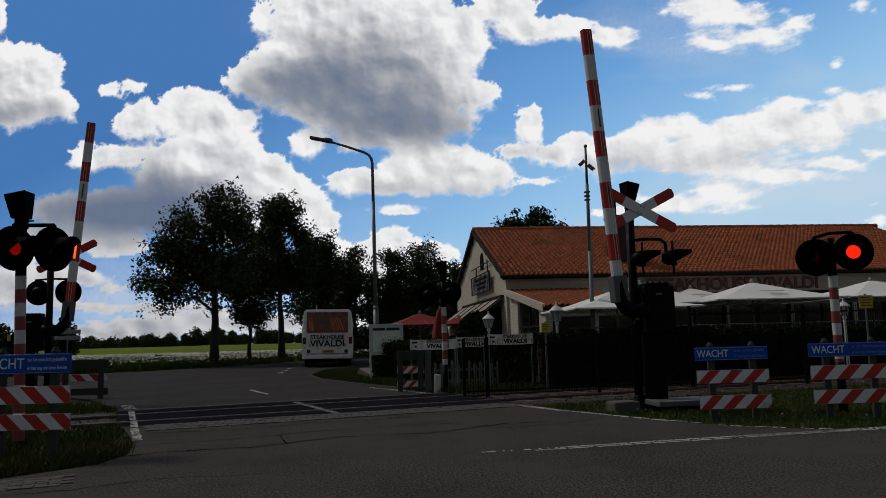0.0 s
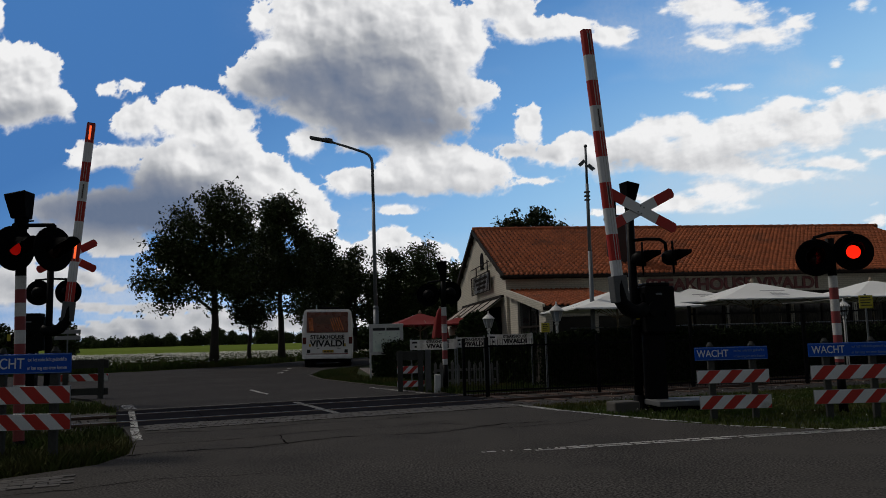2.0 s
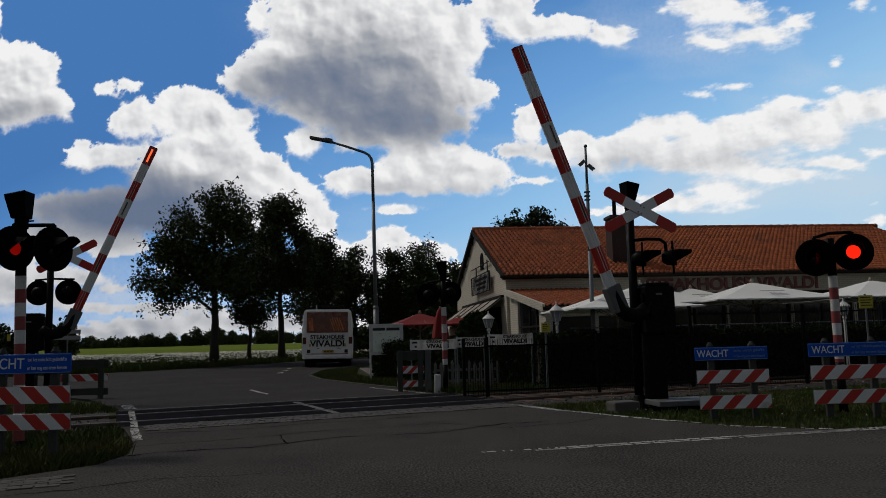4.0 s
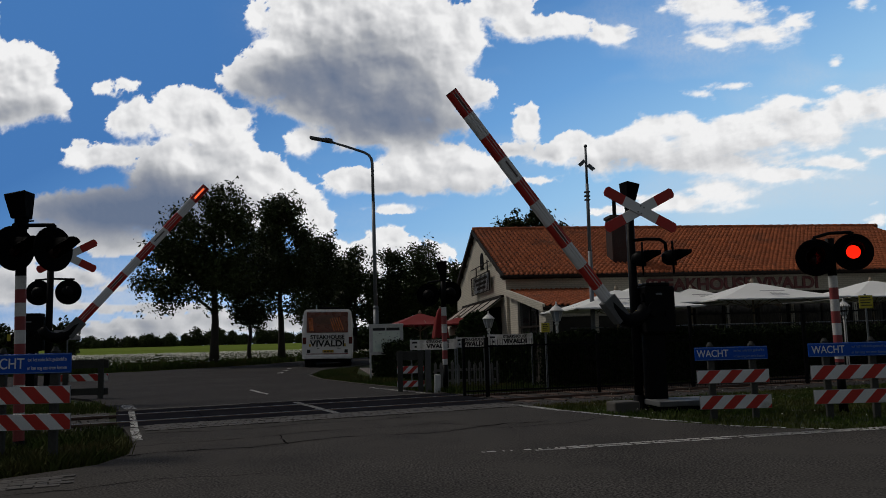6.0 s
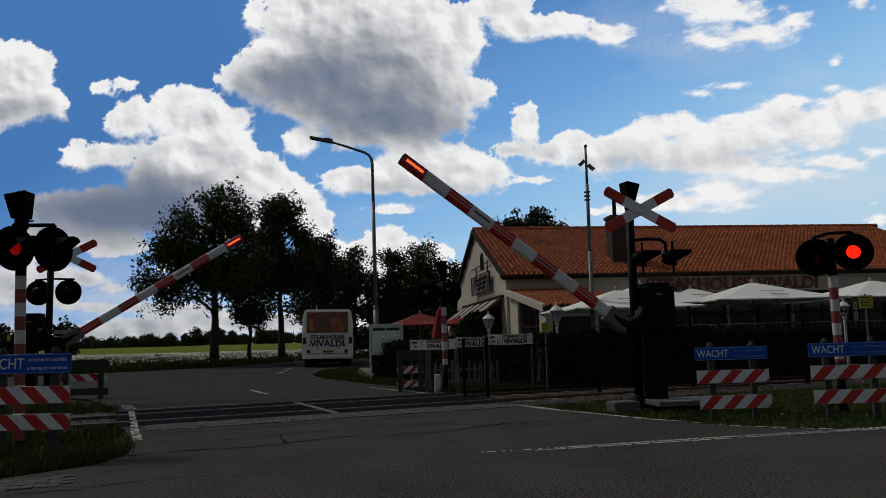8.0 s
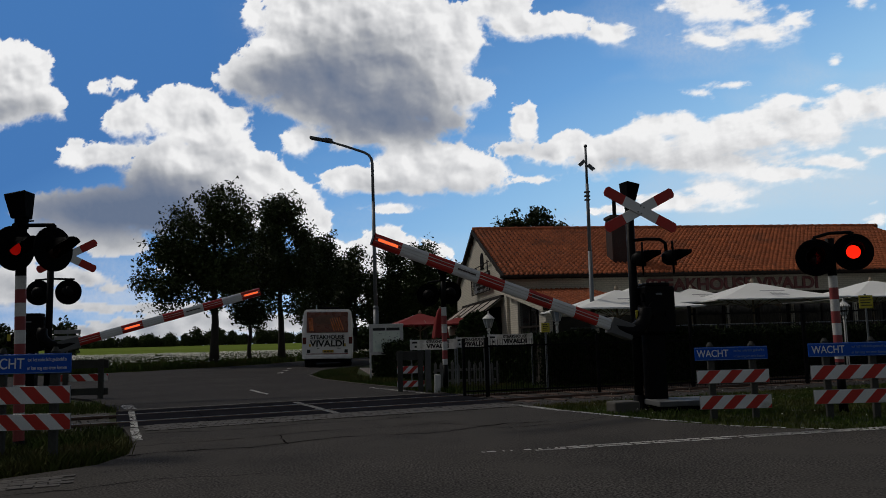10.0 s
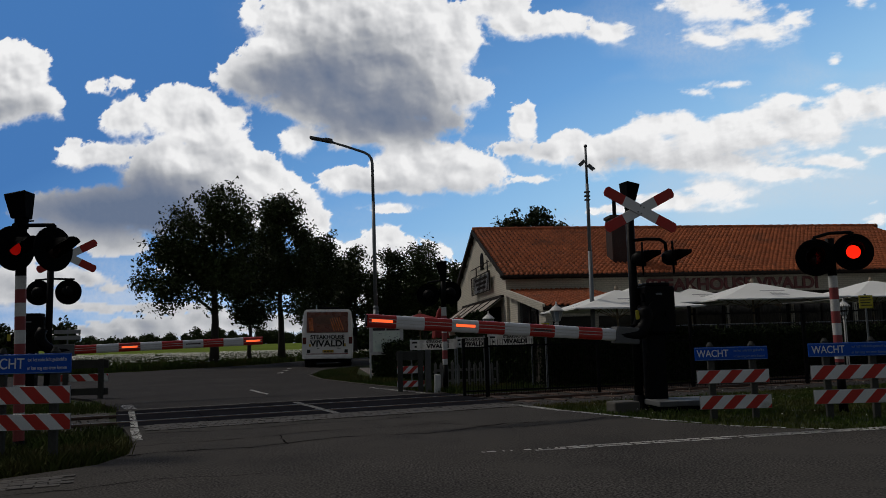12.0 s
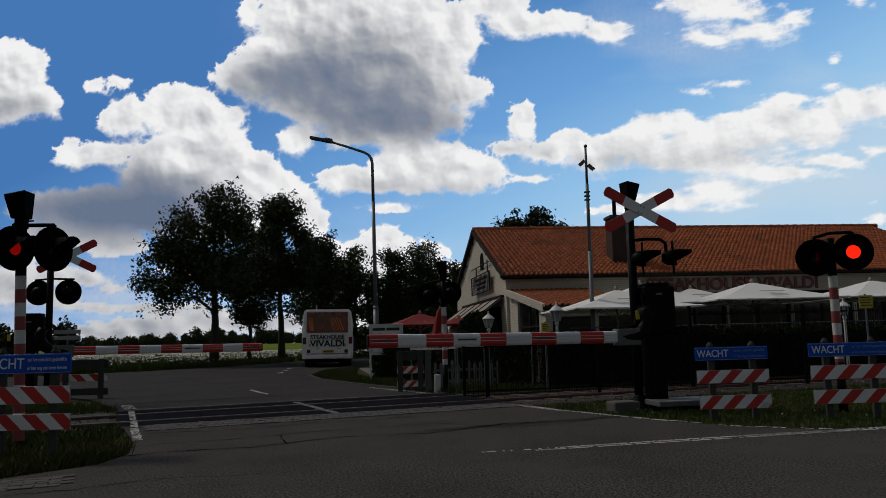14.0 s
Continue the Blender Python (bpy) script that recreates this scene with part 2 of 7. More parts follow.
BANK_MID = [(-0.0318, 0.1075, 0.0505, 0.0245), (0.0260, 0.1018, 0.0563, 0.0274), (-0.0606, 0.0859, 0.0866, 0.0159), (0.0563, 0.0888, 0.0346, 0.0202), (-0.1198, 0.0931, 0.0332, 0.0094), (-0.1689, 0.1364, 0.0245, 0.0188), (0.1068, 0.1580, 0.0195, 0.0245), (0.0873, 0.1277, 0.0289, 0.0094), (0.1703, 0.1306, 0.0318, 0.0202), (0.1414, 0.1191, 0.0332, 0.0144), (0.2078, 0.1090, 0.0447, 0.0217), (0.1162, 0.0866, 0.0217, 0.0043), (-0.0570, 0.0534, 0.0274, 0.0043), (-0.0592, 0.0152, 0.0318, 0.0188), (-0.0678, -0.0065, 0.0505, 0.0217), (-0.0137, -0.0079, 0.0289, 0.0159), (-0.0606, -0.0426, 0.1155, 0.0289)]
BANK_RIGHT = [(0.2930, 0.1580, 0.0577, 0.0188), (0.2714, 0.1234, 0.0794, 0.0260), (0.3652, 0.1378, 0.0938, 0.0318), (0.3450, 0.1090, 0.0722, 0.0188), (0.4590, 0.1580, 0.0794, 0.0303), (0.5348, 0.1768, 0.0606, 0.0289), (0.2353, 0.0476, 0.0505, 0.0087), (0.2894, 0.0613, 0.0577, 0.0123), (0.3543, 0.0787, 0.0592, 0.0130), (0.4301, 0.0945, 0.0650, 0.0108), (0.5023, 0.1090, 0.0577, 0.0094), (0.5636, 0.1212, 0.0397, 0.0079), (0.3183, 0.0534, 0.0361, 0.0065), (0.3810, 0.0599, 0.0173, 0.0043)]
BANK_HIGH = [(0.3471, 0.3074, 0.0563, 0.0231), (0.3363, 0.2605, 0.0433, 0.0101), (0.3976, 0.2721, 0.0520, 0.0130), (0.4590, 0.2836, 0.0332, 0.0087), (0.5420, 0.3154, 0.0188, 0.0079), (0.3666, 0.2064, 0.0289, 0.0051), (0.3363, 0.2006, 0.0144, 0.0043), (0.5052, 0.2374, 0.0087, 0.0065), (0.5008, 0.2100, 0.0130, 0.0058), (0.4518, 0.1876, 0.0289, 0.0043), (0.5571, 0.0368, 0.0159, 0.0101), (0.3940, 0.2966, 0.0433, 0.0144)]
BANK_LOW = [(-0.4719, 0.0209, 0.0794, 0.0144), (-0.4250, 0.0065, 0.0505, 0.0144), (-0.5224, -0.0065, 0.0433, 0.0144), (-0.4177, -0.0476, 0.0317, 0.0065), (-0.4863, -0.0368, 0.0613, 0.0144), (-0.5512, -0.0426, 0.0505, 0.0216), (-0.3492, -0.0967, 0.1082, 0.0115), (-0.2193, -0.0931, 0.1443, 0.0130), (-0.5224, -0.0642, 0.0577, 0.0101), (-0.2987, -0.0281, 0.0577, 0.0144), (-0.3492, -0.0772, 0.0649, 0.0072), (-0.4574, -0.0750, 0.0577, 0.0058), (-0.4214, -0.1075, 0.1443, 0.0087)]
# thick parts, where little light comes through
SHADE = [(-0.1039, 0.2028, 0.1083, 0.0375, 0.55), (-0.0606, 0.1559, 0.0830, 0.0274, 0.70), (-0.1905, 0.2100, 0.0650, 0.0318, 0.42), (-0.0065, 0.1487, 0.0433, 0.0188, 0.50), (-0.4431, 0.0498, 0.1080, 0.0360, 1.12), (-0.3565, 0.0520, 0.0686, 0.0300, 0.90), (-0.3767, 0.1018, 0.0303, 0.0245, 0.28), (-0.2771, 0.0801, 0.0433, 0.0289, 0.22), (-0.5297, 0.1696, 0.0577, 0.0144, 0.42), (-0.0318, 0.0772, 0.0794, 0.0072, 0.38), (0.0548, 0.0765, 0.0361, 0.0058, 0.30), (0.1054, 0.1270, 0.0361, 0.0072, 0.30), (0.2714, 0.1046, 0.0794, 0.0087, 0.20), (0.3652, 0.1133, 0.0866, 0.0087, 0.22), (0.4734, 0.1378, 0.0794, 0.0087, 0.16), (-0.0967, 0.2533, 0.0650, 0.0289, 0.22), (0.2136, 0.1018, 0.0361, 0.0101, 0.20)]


def gradient_noise(x, y, seed):
    """Smooth noise about zero, with slopes at scattered angles on a lattice."""
    xi, yi = np.floor(x).astype(np.int64), np.floor(y).astype(np.int64)
    fx, fy = x - xi, y - yi

    def corner(i, j):
        h = ((xi + i) * 374761393 + (yi + j) * 668265263 + seed * 982451653) & 0x7FFFFFFF
        h = ((h ^ (h >> 13)) * 1274126177) & 0x7FFFFFFF
        a = ((h ^ (h >> 16)) & 0xFFFF) / 65535.0 * 2 * math.pi
        return np.cos(a) * (fx - i) + np.sin(a) * (fy - j)
    ux, uy = fx * fx * fx * (fx * (fx * 6 - 15) + 10), fy * fy * fy * (fy * (fy * 6 - 15) + 10)
    return (corner(0, 0) * (1 - ux) + corner(1, 0) * ux) * (1 - uy) + (corner(0, 1) * (1 - ux) + corner(1, 1) * ux) * uy


def fractal(x, y, seed, octaves=5, gain=0.5, puffy=False):
    """Octaves of noise, each turned against the last; puffy ones give round heads with creases between."""
    total, amp = 0, 1.0
    for o in range(octaves):
        v = gradient_noise(x, y, seed + 7 * o)
        total = total + amp * ((0.42 - 1.5 * np.abs(v)) if puffy else v)
        x, y = 2.03 * (0.8 * x - 0.6 * y) + 3.7, 2.03 * (0.6 * x + 0.8 * y) + 1.9
        amp *= gain
    return total


def soften(a, r):
    """A box blur, twice over."""
    for axis in (0, 1, 0, 1):
        pad = [(0, 0), (0, 0)]
        pad[axis] = (r + 1, r)
        c = np.cumsum(np.pad(a, pad, mode="edge"), axis=axis)
        n = a.shape[axis]
        a = (np.take(c, np.arange(2 * r + 1, 2 * r + 1 + n), axis) - np.take(c, np.arange(0, n), axis)) / (2 * r + 1)
    return a


def shifted(a, i, j):
    """The field i cells further right and j cells further up."""
    b = np.pad(a, ((0, max(j, 0)), (0, max(i, 0))), mode="edge")
    return b[max(j, 0):, max(i, 0):]


def cloud_fields(gx, gz, banks, streaky=True):
    """How much the cloud covers the blue, and how dark it is, over the sheet."""
    wx = fractal(gx * 11, gz * 11, 3, 4) * 0.012
    wz = fractal(gx * 11 + 40, gz * 11, 7, 4) * 0.010
    x, z = gx + wx, gz + wz
    total = np.zeros(gx.shape)
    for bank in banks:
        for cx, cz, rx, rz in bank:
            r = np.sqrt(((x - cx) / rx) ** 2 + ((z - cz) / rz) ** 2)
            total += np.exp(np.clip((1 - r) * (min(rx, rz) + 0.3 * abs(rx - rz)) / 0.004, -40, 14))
    d = np.log(total + 1e-12) * 0.004 - 0.0045
    streak = np.clip((gx - 0.16) / 0.14, 0, 1) if streaky else np.zeros(gx.shape)
    heads = fractal(gx * 25, gz * 28, 21, 6, 0.62, True)
    wisps = fractal(gx * 14 + gz * 6, gz * 40 - gx * 9, 31, 6, 0.58)
    d = d + heads * 0.0105 * (1 - 0.45 * streak) + wisps * (0.003 + 0.017 * streak) - 0.0025 * streak
    dark = np.zeros(gx.shape)
    for cx, cz, rx, rz, k in SHADE:
        r = np.sqrt(((x - cx) / rx) ** 2 + ((z - cz) / rz) ** 2)
        dark = dark + k * np.clip(1.3 - 0.8 * r, 0, 1) * (1 - 0.65 * dark)
    dark = soften(dark, 5)
    # crisp heads, frayed undersides
    under = np.clip((shifted(soften(d, 6), 0, 14) - soften(d, 6)) / 0.016 + 0.25, 0, 1)
    edge = 0.0030 + 0.013 * under + 0.012 * streak + 0.022 * np.clip(dark - 0.35, 0, 1)
    cover = np.clip((d + 0.45 * edge) / edge, 0, 1)
    cover = cover * cover * (3 - 2 * cover)
    # light comes down from the upper right: what lies behind thick cloud is dim
    thick = np.clip(d / 0.05, 0, 1)
    dim = 0
    for step, share in ((6, 0.12), (14, 0.18), (26, 0.24), (42, 0.26), (62, 0.20)):
        dim = dim + share * shifted(soften(thick, 2 + step // 5), int(step * 0.62), int(step * 0.78))
    big, small = soften(heads, 5), soften(heads, 1)
    relief = (shifted(big, 8, 10) - big) * 0.36 + (shifted(small, 3, 3) - small) * 0.24
    solid = np.clip(d / 0.012, 0, 1)
    tone = 0.66 * np.clip(dark, 0, 1.2) + 0.28 * dim * np.clip(dark * 2.2 + 0.25, 0, 1) + relief * solid * (1 - 0.55 * streak) * (1 - 0.65 * np.clip(dark, 0, 1)) - (0.03 + 0.09 * streak) * wisps + 0.11 * np.clip(d / 0.03, 0, 1) * (1 - streak)
    tone = tone + 0.20 * np.clip(-gz / 0.06, 0, 1) * np.clip((-gx - 0.1) * 8, 0, 1) + 0.02
    return cover, np.clip(tone, 0, 1)


def cloud_material(name, clear):
    """Cloud that glows by its tone over the blue, or, as a clear sheet, lets the blue behind it through."""
    k = bpy.data.materials.new(name)
    k.use_nodes = True
    n, l = k.node_tree.nodes, k.node_tree.links
    n.remove(n["Principled BSDF"])
    at1, at2 = n.new("ShaderNodeAttribute"), n.new("ShaderNodeAttribute")
    at1.attribute_name, at2.attribute_name = "cover", "tone"
    co = n.new("ShaderNodeTexCoord")
    ns = n.new("ShaderNodeTexNoise")
    ns.inputs["Scale"].default_value, ns.inputs["Detail"].default_value, ns.inputs["Roughness"].default_value = 0.07, 5, 0.62
    l.new(co.outputs["Object"], ns.inputs["Vector"])
    # ragged edge: the grain bites where the cover is thin
    g = n.new("ShaderNodeMath")
    g.operation = "MULTIPLY_ADD"
    g.inputs[1].default_value, g.inputs[2].default_value = 2.0, -1.0
    l.new(ns.outputs[0], g.inputs[0])
    thin = n.new("ShaderNodeMath")
    thin.operation = "SUBTRACT"
    thin.inputs[0].default_value = 1.0
    l.new(at1.outputs["Fac"], thin.inputs[1])
    rim = n.new("ShaderNodeMath")
    rim.operation = "MULTIPLY"
    l.new(at1.outputs["Fac"], rim.inputs[0])
    l.new(thin.outputs[0], rim.inputs[1])
    ad = n.new("ShaderNodeMath")
    ad.operation = "MULTIPLY_ADD"
    ad.use_clamp = True
    l.new(g.outputs[0], ad.inputs[0])
    l.new(rim.outputs[0], ad.inputs[1])
    l.new(at1.outputs["Fac"], ad.inputs[2])
    tn = n.new("ShaderNodeMath")
    tn.operation = "MULTIPLY_ADD"
    tn.inputs[1].default_value = 0.05
    l.new(g.outputs[0], tn.inputs[0])
    l.new(at2.outputs["Fac"], tn.inputs[2])
    ramp = n.new("ShaderNodeValToRGB")
    e = ramp.color_ramp.elements
    e[0].position, e[0].color = 0.0, (0.88, 0.88, 0.885, 1)
    e[1].position, e[1].color = 1.0, (0.13, 0.172, 0.26, 1)
    for at, c in ((0.18, (0.68, 0.685, 0.70, 1)), (0.45, (0.40, 0.415, 0.445, 1)), (0.72, (0.225, 0.252, 0.315, 1))):
        e.new(at).color = c
    l.new(tn.outputs[0], ramp.inputs[0])
    em = n.new("ShaderNodeEmission")
    if clear:
        l.new(ramp.outputs[0], em.inputs[0])
        tr, ms = n.new("ShaderNodeBsdfTransparent"), n.new("ShaderNodeMixShader")
        l.new(ad.outputs[0], ms.inputs[0])
        l.new(tr.outputs[0], ms.inputs[1])
        l.new(em.outputs[0], ms.inputs[2])
        l.new(ms.outputs[0], n["Material Output"].inputs[0])
        return k
    # the blue behind: deep above, pale towards the horizon and to the right
    sx = n.new("ShaderNodeSeparateXYZ")
    l.new(co.outputs["Object"], sx.inputs[0])
    hz = n.new("ShaderNodeMath")
    hz.operation = "MULTIPLY_ADD"
    hz.inputs[1].default_value = -0.45
    l.new(sx.outputs[0], hz.inputs[0])
    l.new(sx.outputs[2], hz.inputs[2])
    mh = n.new("ShaderNodeMapRange")
    mh.inputs[1].default_value, mh.inputs[2].default_value = -320.0, 900.0
    l.new(hz.outputs[0], mh.inputs[0])
    blue = n.new("ShaderNodeValToRGB")
    q = blue.color_ramp.elements
    q[0].position, q[0].color = 0.0, (0.44, 0.63, 0.80, 1)
    q[1].position, q[1].color = 1.0, (0.06, 0.185, 0.46, 1)
    for at, c in ((0.25, (0.29, 0.53, 0.80, 1)), (0.55, (0.145, 0.35, 0.68, 1))):
        q.new(at).color = c
    l.new(mh.outputs[0], blue.inputs[0])
    mx = n.new("ShaderNodeMix")
    mx.data_type = "RGBA"
    l.new(ad.outputs[0], mx.inputs[0])
    l.new(blue.outputs[0], mx.inputs[6])
    l.new(ramp.outputs[0], mx.inputs[7])
    l.new(mx.outputs[2], em.inputs[0])
    l.new(em.outputs[0], n["Material Output"].inputs[0])
    return k


def sky_sheet(name, far, span, rise, nx, nz, fields, material, label):
    """One upright sheet of sky far behind the place, square to the view."""
    gx, gz = np.meshgrid(np.linspace(*span, nx), np.linspace(*rise, nz))
    cover, tone = fields(gx, gz)
    verts = np.stack([gx * far, np.zeros(gx.shape), gz * far], -1).reshape(-1, 3)
    i = np.arange(nx * nz).reshape(nz, nx)
    quads = np.stack([i[:-1, :-1], i[:-1, 1:], i[1:, 1:], i[1:, :-1]], -1).reshape(-1, 4)
    me = bpy.data.meshes.new(name)
    me.vertices.add(len(verts))
    me.vertices.foreach_set("co", verts.ravel())
    me.loops.add(quads.size)
    me.loops.foreach_set("vertex_index", quads.ravel())
    me.polygons.add(len(quads))
    me.polygons.foreach_set("loop_start", np.arange(0, quads.size, 4))
    me.update(calc_edges=True)
    for key, values in (("cover", cover), ("tone", tone)):
        me.attributes.new(key, "FLOAT", "POINT").data.foreach_set("value", values.ravel().astype(np.float32))
    me.materials.append(material)
    ob = tagged(new(name, me), label, "sky", kind="structure")
    ob.matrix_basis = VIEW @ Matrix.Translation((0, 0, -far)) @ pose(0, 0, 0, -90)
    return ob


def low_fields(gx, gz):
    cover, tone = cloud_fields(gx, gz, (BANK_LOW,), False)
    haze = 0.70 * np.clip(1 - (gz + 0.135) / 0.16, 0, 1) * (0.8 + fractal(gx * 9, gz * 24, 61, 4))
    veil = np.clip(fractal(gx * 3.5, gz * 9, 65, 4) + 0.05, 0, 1) * np.clip(0.24 + gx * 0.8, 0.0, 0.42)
    return np.maximum(cover, np.clip(haze + veil, 0, 0.9)), np.where(cover > 0.2, tone + 0.08, 0.18)


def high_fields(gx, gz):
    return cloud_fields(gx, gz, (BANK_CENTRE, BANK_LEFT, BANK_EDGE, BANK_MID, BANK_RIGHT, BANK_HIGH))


sky_sheet("backdrop_sky", 2700.0, (-0.75, 0.75), (-0.20, 0.45), 520, 226, low_fields, cloud_material("blue_sky", False), "blue summer sky paler and hazy towards the horizon")
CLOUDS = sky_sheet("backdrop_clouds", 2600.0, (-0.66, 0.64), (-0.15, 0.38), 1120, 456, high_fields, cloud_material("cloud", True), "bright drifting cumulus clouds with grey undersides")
# ---------------------------------------------------------------- ground, roads, track
def flat(name, pts, z, material, label, category, thick=0.0):
    bm = bmesh.new()
    if thick:
        prism(bm, pts, z - thick, z)
    else:
        f = bm.faces.new([bm.verts.new((p[0], p[1], z)) for p in pts])
        if f.normal.z < 0:
            f.normal_flip()
    bm.normal_update()
    for f in bm.faces:
        if not thick and f.normal.z < 0:
            f.normal_flip()
    return tagged(part(name, bm, material), label, category, kind="structure")


def ground():
    xs = [-3000, -1200, -500, -200, -90, -45, -20, -8, 0, 8, 20, 45, 90, 200, 500, 1200, 3000]
    ys = [-3000, -800, -200, -60, -20, -5, 5, 15, 25, 40, 60, 100, 200, 400, 900, 1800, 3600]
    verts = [(x, y, -0.05) for y in ys for x in xs]
    n = len(xs)
    faces = [(j * n + i, j * n + i + 1, (j + 1) * n + i + 1, (j + 1) * n + i) for j in range(len(ys) - 1) for i in range(n - 1)]
    tagged(soup("ground", verts, faces, GROUND), "dark turf and earth around the crossing", "ground", kind="structure")


ground()

# the road in front of the crossing, with the mouth of the side road up to the deck
P = [uv(*p) for p in ((-60, -14), (60, -14), (60, 5.9), (14, 6.0), (9.5, 6.15), (7.9, 6.5), (7.2, 7.3), (6.8, 8.4), (6.6, 9.6), (6.55, 10.8), (6.6, 12.36),
                      (0.2, 12.36), (0.25, 11.2), (0.28, 10.4), (0.2, 9.4), (-0.1, 8.75), (-0.9, 8.3), (-3, 8.1), (-60, 8.0))]
flat("road", P, 0.0, ASPHALT, "worn dark asphalt road with cracks before the crossing", "road", 0.12)
# the road beyond the deck, bending away to the right
P = [uv(0.2, 16.0), uv(6.5, 16.0), uv(6.4, 17.6), Vector((-1.5, 19.9, 0)), Vector((-2.6, 22.0, 0)), Vector((-4.0, 25.0, 0)), Vector((-5.0, 28.5, 0)), Vector((-5.3, 33, 0)),
     Vector((-4.0, 40, 0)), Vector((0, 52, 0)), Vector((6, 66, 0)), Vector((1, 70, 0)), Vector((-9.6, 50.5, 0)), Vector((-10.6, 45.7, 0)), Vector((-14.7, 38.2, 0)), Vector((-24, 33, 0)),
     Vector((-60, 24, 0)), Vector((-60, 19, 0)), Vector((-18, 21.5, 0)), Vector((-10.5, 20.5, 0)), Vector((-8.2, 18.2, 0))]
flat("road_beyond", P, 0.0, ASPHALT_OLD, "grey asphalt road bending away past the field", "road", 0.12)


def crack(pts, w, name="road"):
    """A tarred crack that wanders along a line of plan points."""
    rng = random.Random(int(pts[0][0] * 100 + pts[0][1] * 10))
    verts, faces = [], []
    for (a, b) in zip(pts, pts[1:]):
        a, b = Vector(a), Vector(b)
        k = max(3, int((b - a).length / 0.12))
        for i in range(k):
            p = a.lerp(b, i / k) + Vector((rng.uniform(-0.02, 0.02), rng.uniform(-0.05, 0.05) + 0.10 * math.sin(i * 0.37 + a.x * 3)))
            s = w * rng.uniform(0.12, 0.55)
            q = (b - a).normalized().orthogonal() * s
            verts += [uv(p.x + q.x, p.y + q.y, 0.004), uv(p.x - q.x, p.y - q.y, 0.004)]
    for i in range(0, len(verts) - 2, 2):
        faces.append((i, i + 1, i + 3, i + 2))
    return soup("crack", verts, faces, SEAM, bpy.data.objects[name])


for line, w in (([(0.4, 11.3), (2.5, 11.2), (4.4, 11.35)], 0.034), ([(0.0, 9.15), (1.2, 9.25), (2.6, 9.35), (3.9, 9.3), (5.6, 9.6)], 0.045), ([(0.2, 9.9), (1.6, 10.2), (3.0, 10.15), (4.6, 10.4)], 0.030),
                ([(4.2, 10.2), (4.5, 9.4), (4.7, 9.0), (6.6, 9.5)], 0.026), ([(1.9, 9.3), (2.0, 10.2)], 0.026), ([(-2.6, 7.2), (-0.4, 7.4), (1.4, 7.3)], 0.020)):
    crack(line, w)


def paint(name, a, b, w, road, worn=0.0, seed=1, material=None, step=0.05):
    """A painted line between two plan points, chipped into flakes where it is worn."""
    rng = random.Random(seed)
    a, b = Vector(a), Vector(b)
    d = (b - a).normalized()
    s = d.orthogonal()
    length = (b - a).length
    verts, faces = [], []
    rows = max(1, int(w / 0.035))
    for i in range(int(length / step)):
        for j in range(rows):
            if rng.random() < worn:
                continue
            x0, x1 = i * step + rng.uniform(-0.01, 0.02) * worn, (i + 1) * step - rng.uniform(-0.01, 0.02) * worn
            y0, y1 = -w / 2 + j * w / rows + rng.uniform(-0.008, 0.008), -w / 2 + (j + 1) * w / rows + rng.uniform(-0.008, 0.008)
            c = len(verts)
            for x, y in ((x0, y0), (x1, y0), (x1, y1), (x0, y1)):
                p = a + d * x + s * y
                verts.append((*uv(p.x, p.y)[:2], 0.005))
            faces.append((c, c + 1, c + 2, c + 3))
    return soup(name, verts, faces, material or ROADPAINT, bpy.data.objects[road])


paint("edge_line", (0.33, 10.7), (0.33, 12.3), 0.11, "road", 0.25, 2)
paint("edge_line", (0.36, 16.1), (0.30, 17.4), 0.22, "road_beyond", 0.45, 3)
paint("edge_line", (6.47, 10.7), (6.40, 12.3), 0.14, "road", 0.2, 4)
paint("edge_line", (6.30, 16.1), (6.0, 19.0), 0.12, "road_beyond", 0.25, 5)
paint("corner_line", (6.5, 10.7), (6.75, 8.9), 0.10, "road", 0.25, 6)
paint("corner_line", (6.75, 8.9), (7.1, 7.5), 0.09, "road", 0.4, 7)
paint("corner_line", (7.1, 7.5), (7.75, 6.7), 0.09, "road", 0.5, 8)
paint("worn_line", (3.4, 7.36), (4.7, 7.13), 0.06, "road", 0.6, 9, None, 0.03)
paint("worn_line", (4.0, 7.16), (7.75, 6.54), 0.055, "road", 0.12, 10, None, 0.03)
paint("worn_line", (4.4, 7.20), (7.75, 6.66), 0.07, "road", 0.08, 12, None, 0.03)
paint("worn_line", (6.6, 6.80), (9.4, 6.30), 0.20, "road", 0.3, 13, None, 0.03)
paint("centre_line", (3.35, 18.4), (3.3, 20.6), 0.10, "road_beyond", 0.1, 11)
for i, (x, y) in enumerate(((-6.6, 31.5), (-6.9, 34.0), (-7.3, 36.8))):
    bm = bmesh.new()
    box(bm, (x - 0.09, y - 0.25, -0.01), (x + 0.09, y + 0.25, 0.006))
    part("give_way_mark", bm, ROADPAINT, bpy.data.objects["road_beyond"])

# the strip of old concrete along both sides of the deck
for v0, v1, name in ((12.36, 12.62, "edge_strip_near"), (15.72, 16.02, "edge_strip_far")):
    flat(name, [uv(0.15, v0), uv(6.7, v0), uv(6.7, v1), uv(0.15, v1)], 0.004 if v0 > 13 else 0.003, ASPHALT_OLD, "strip of grey asphalt patched along the crossing deck", "kerb", 0.2)


DECKPAINT = mat("grey_worn_paint", (0.17, 0.165, 0.16), 0.8, vary=0.3, scale=5, fine=70, bump=0.2)


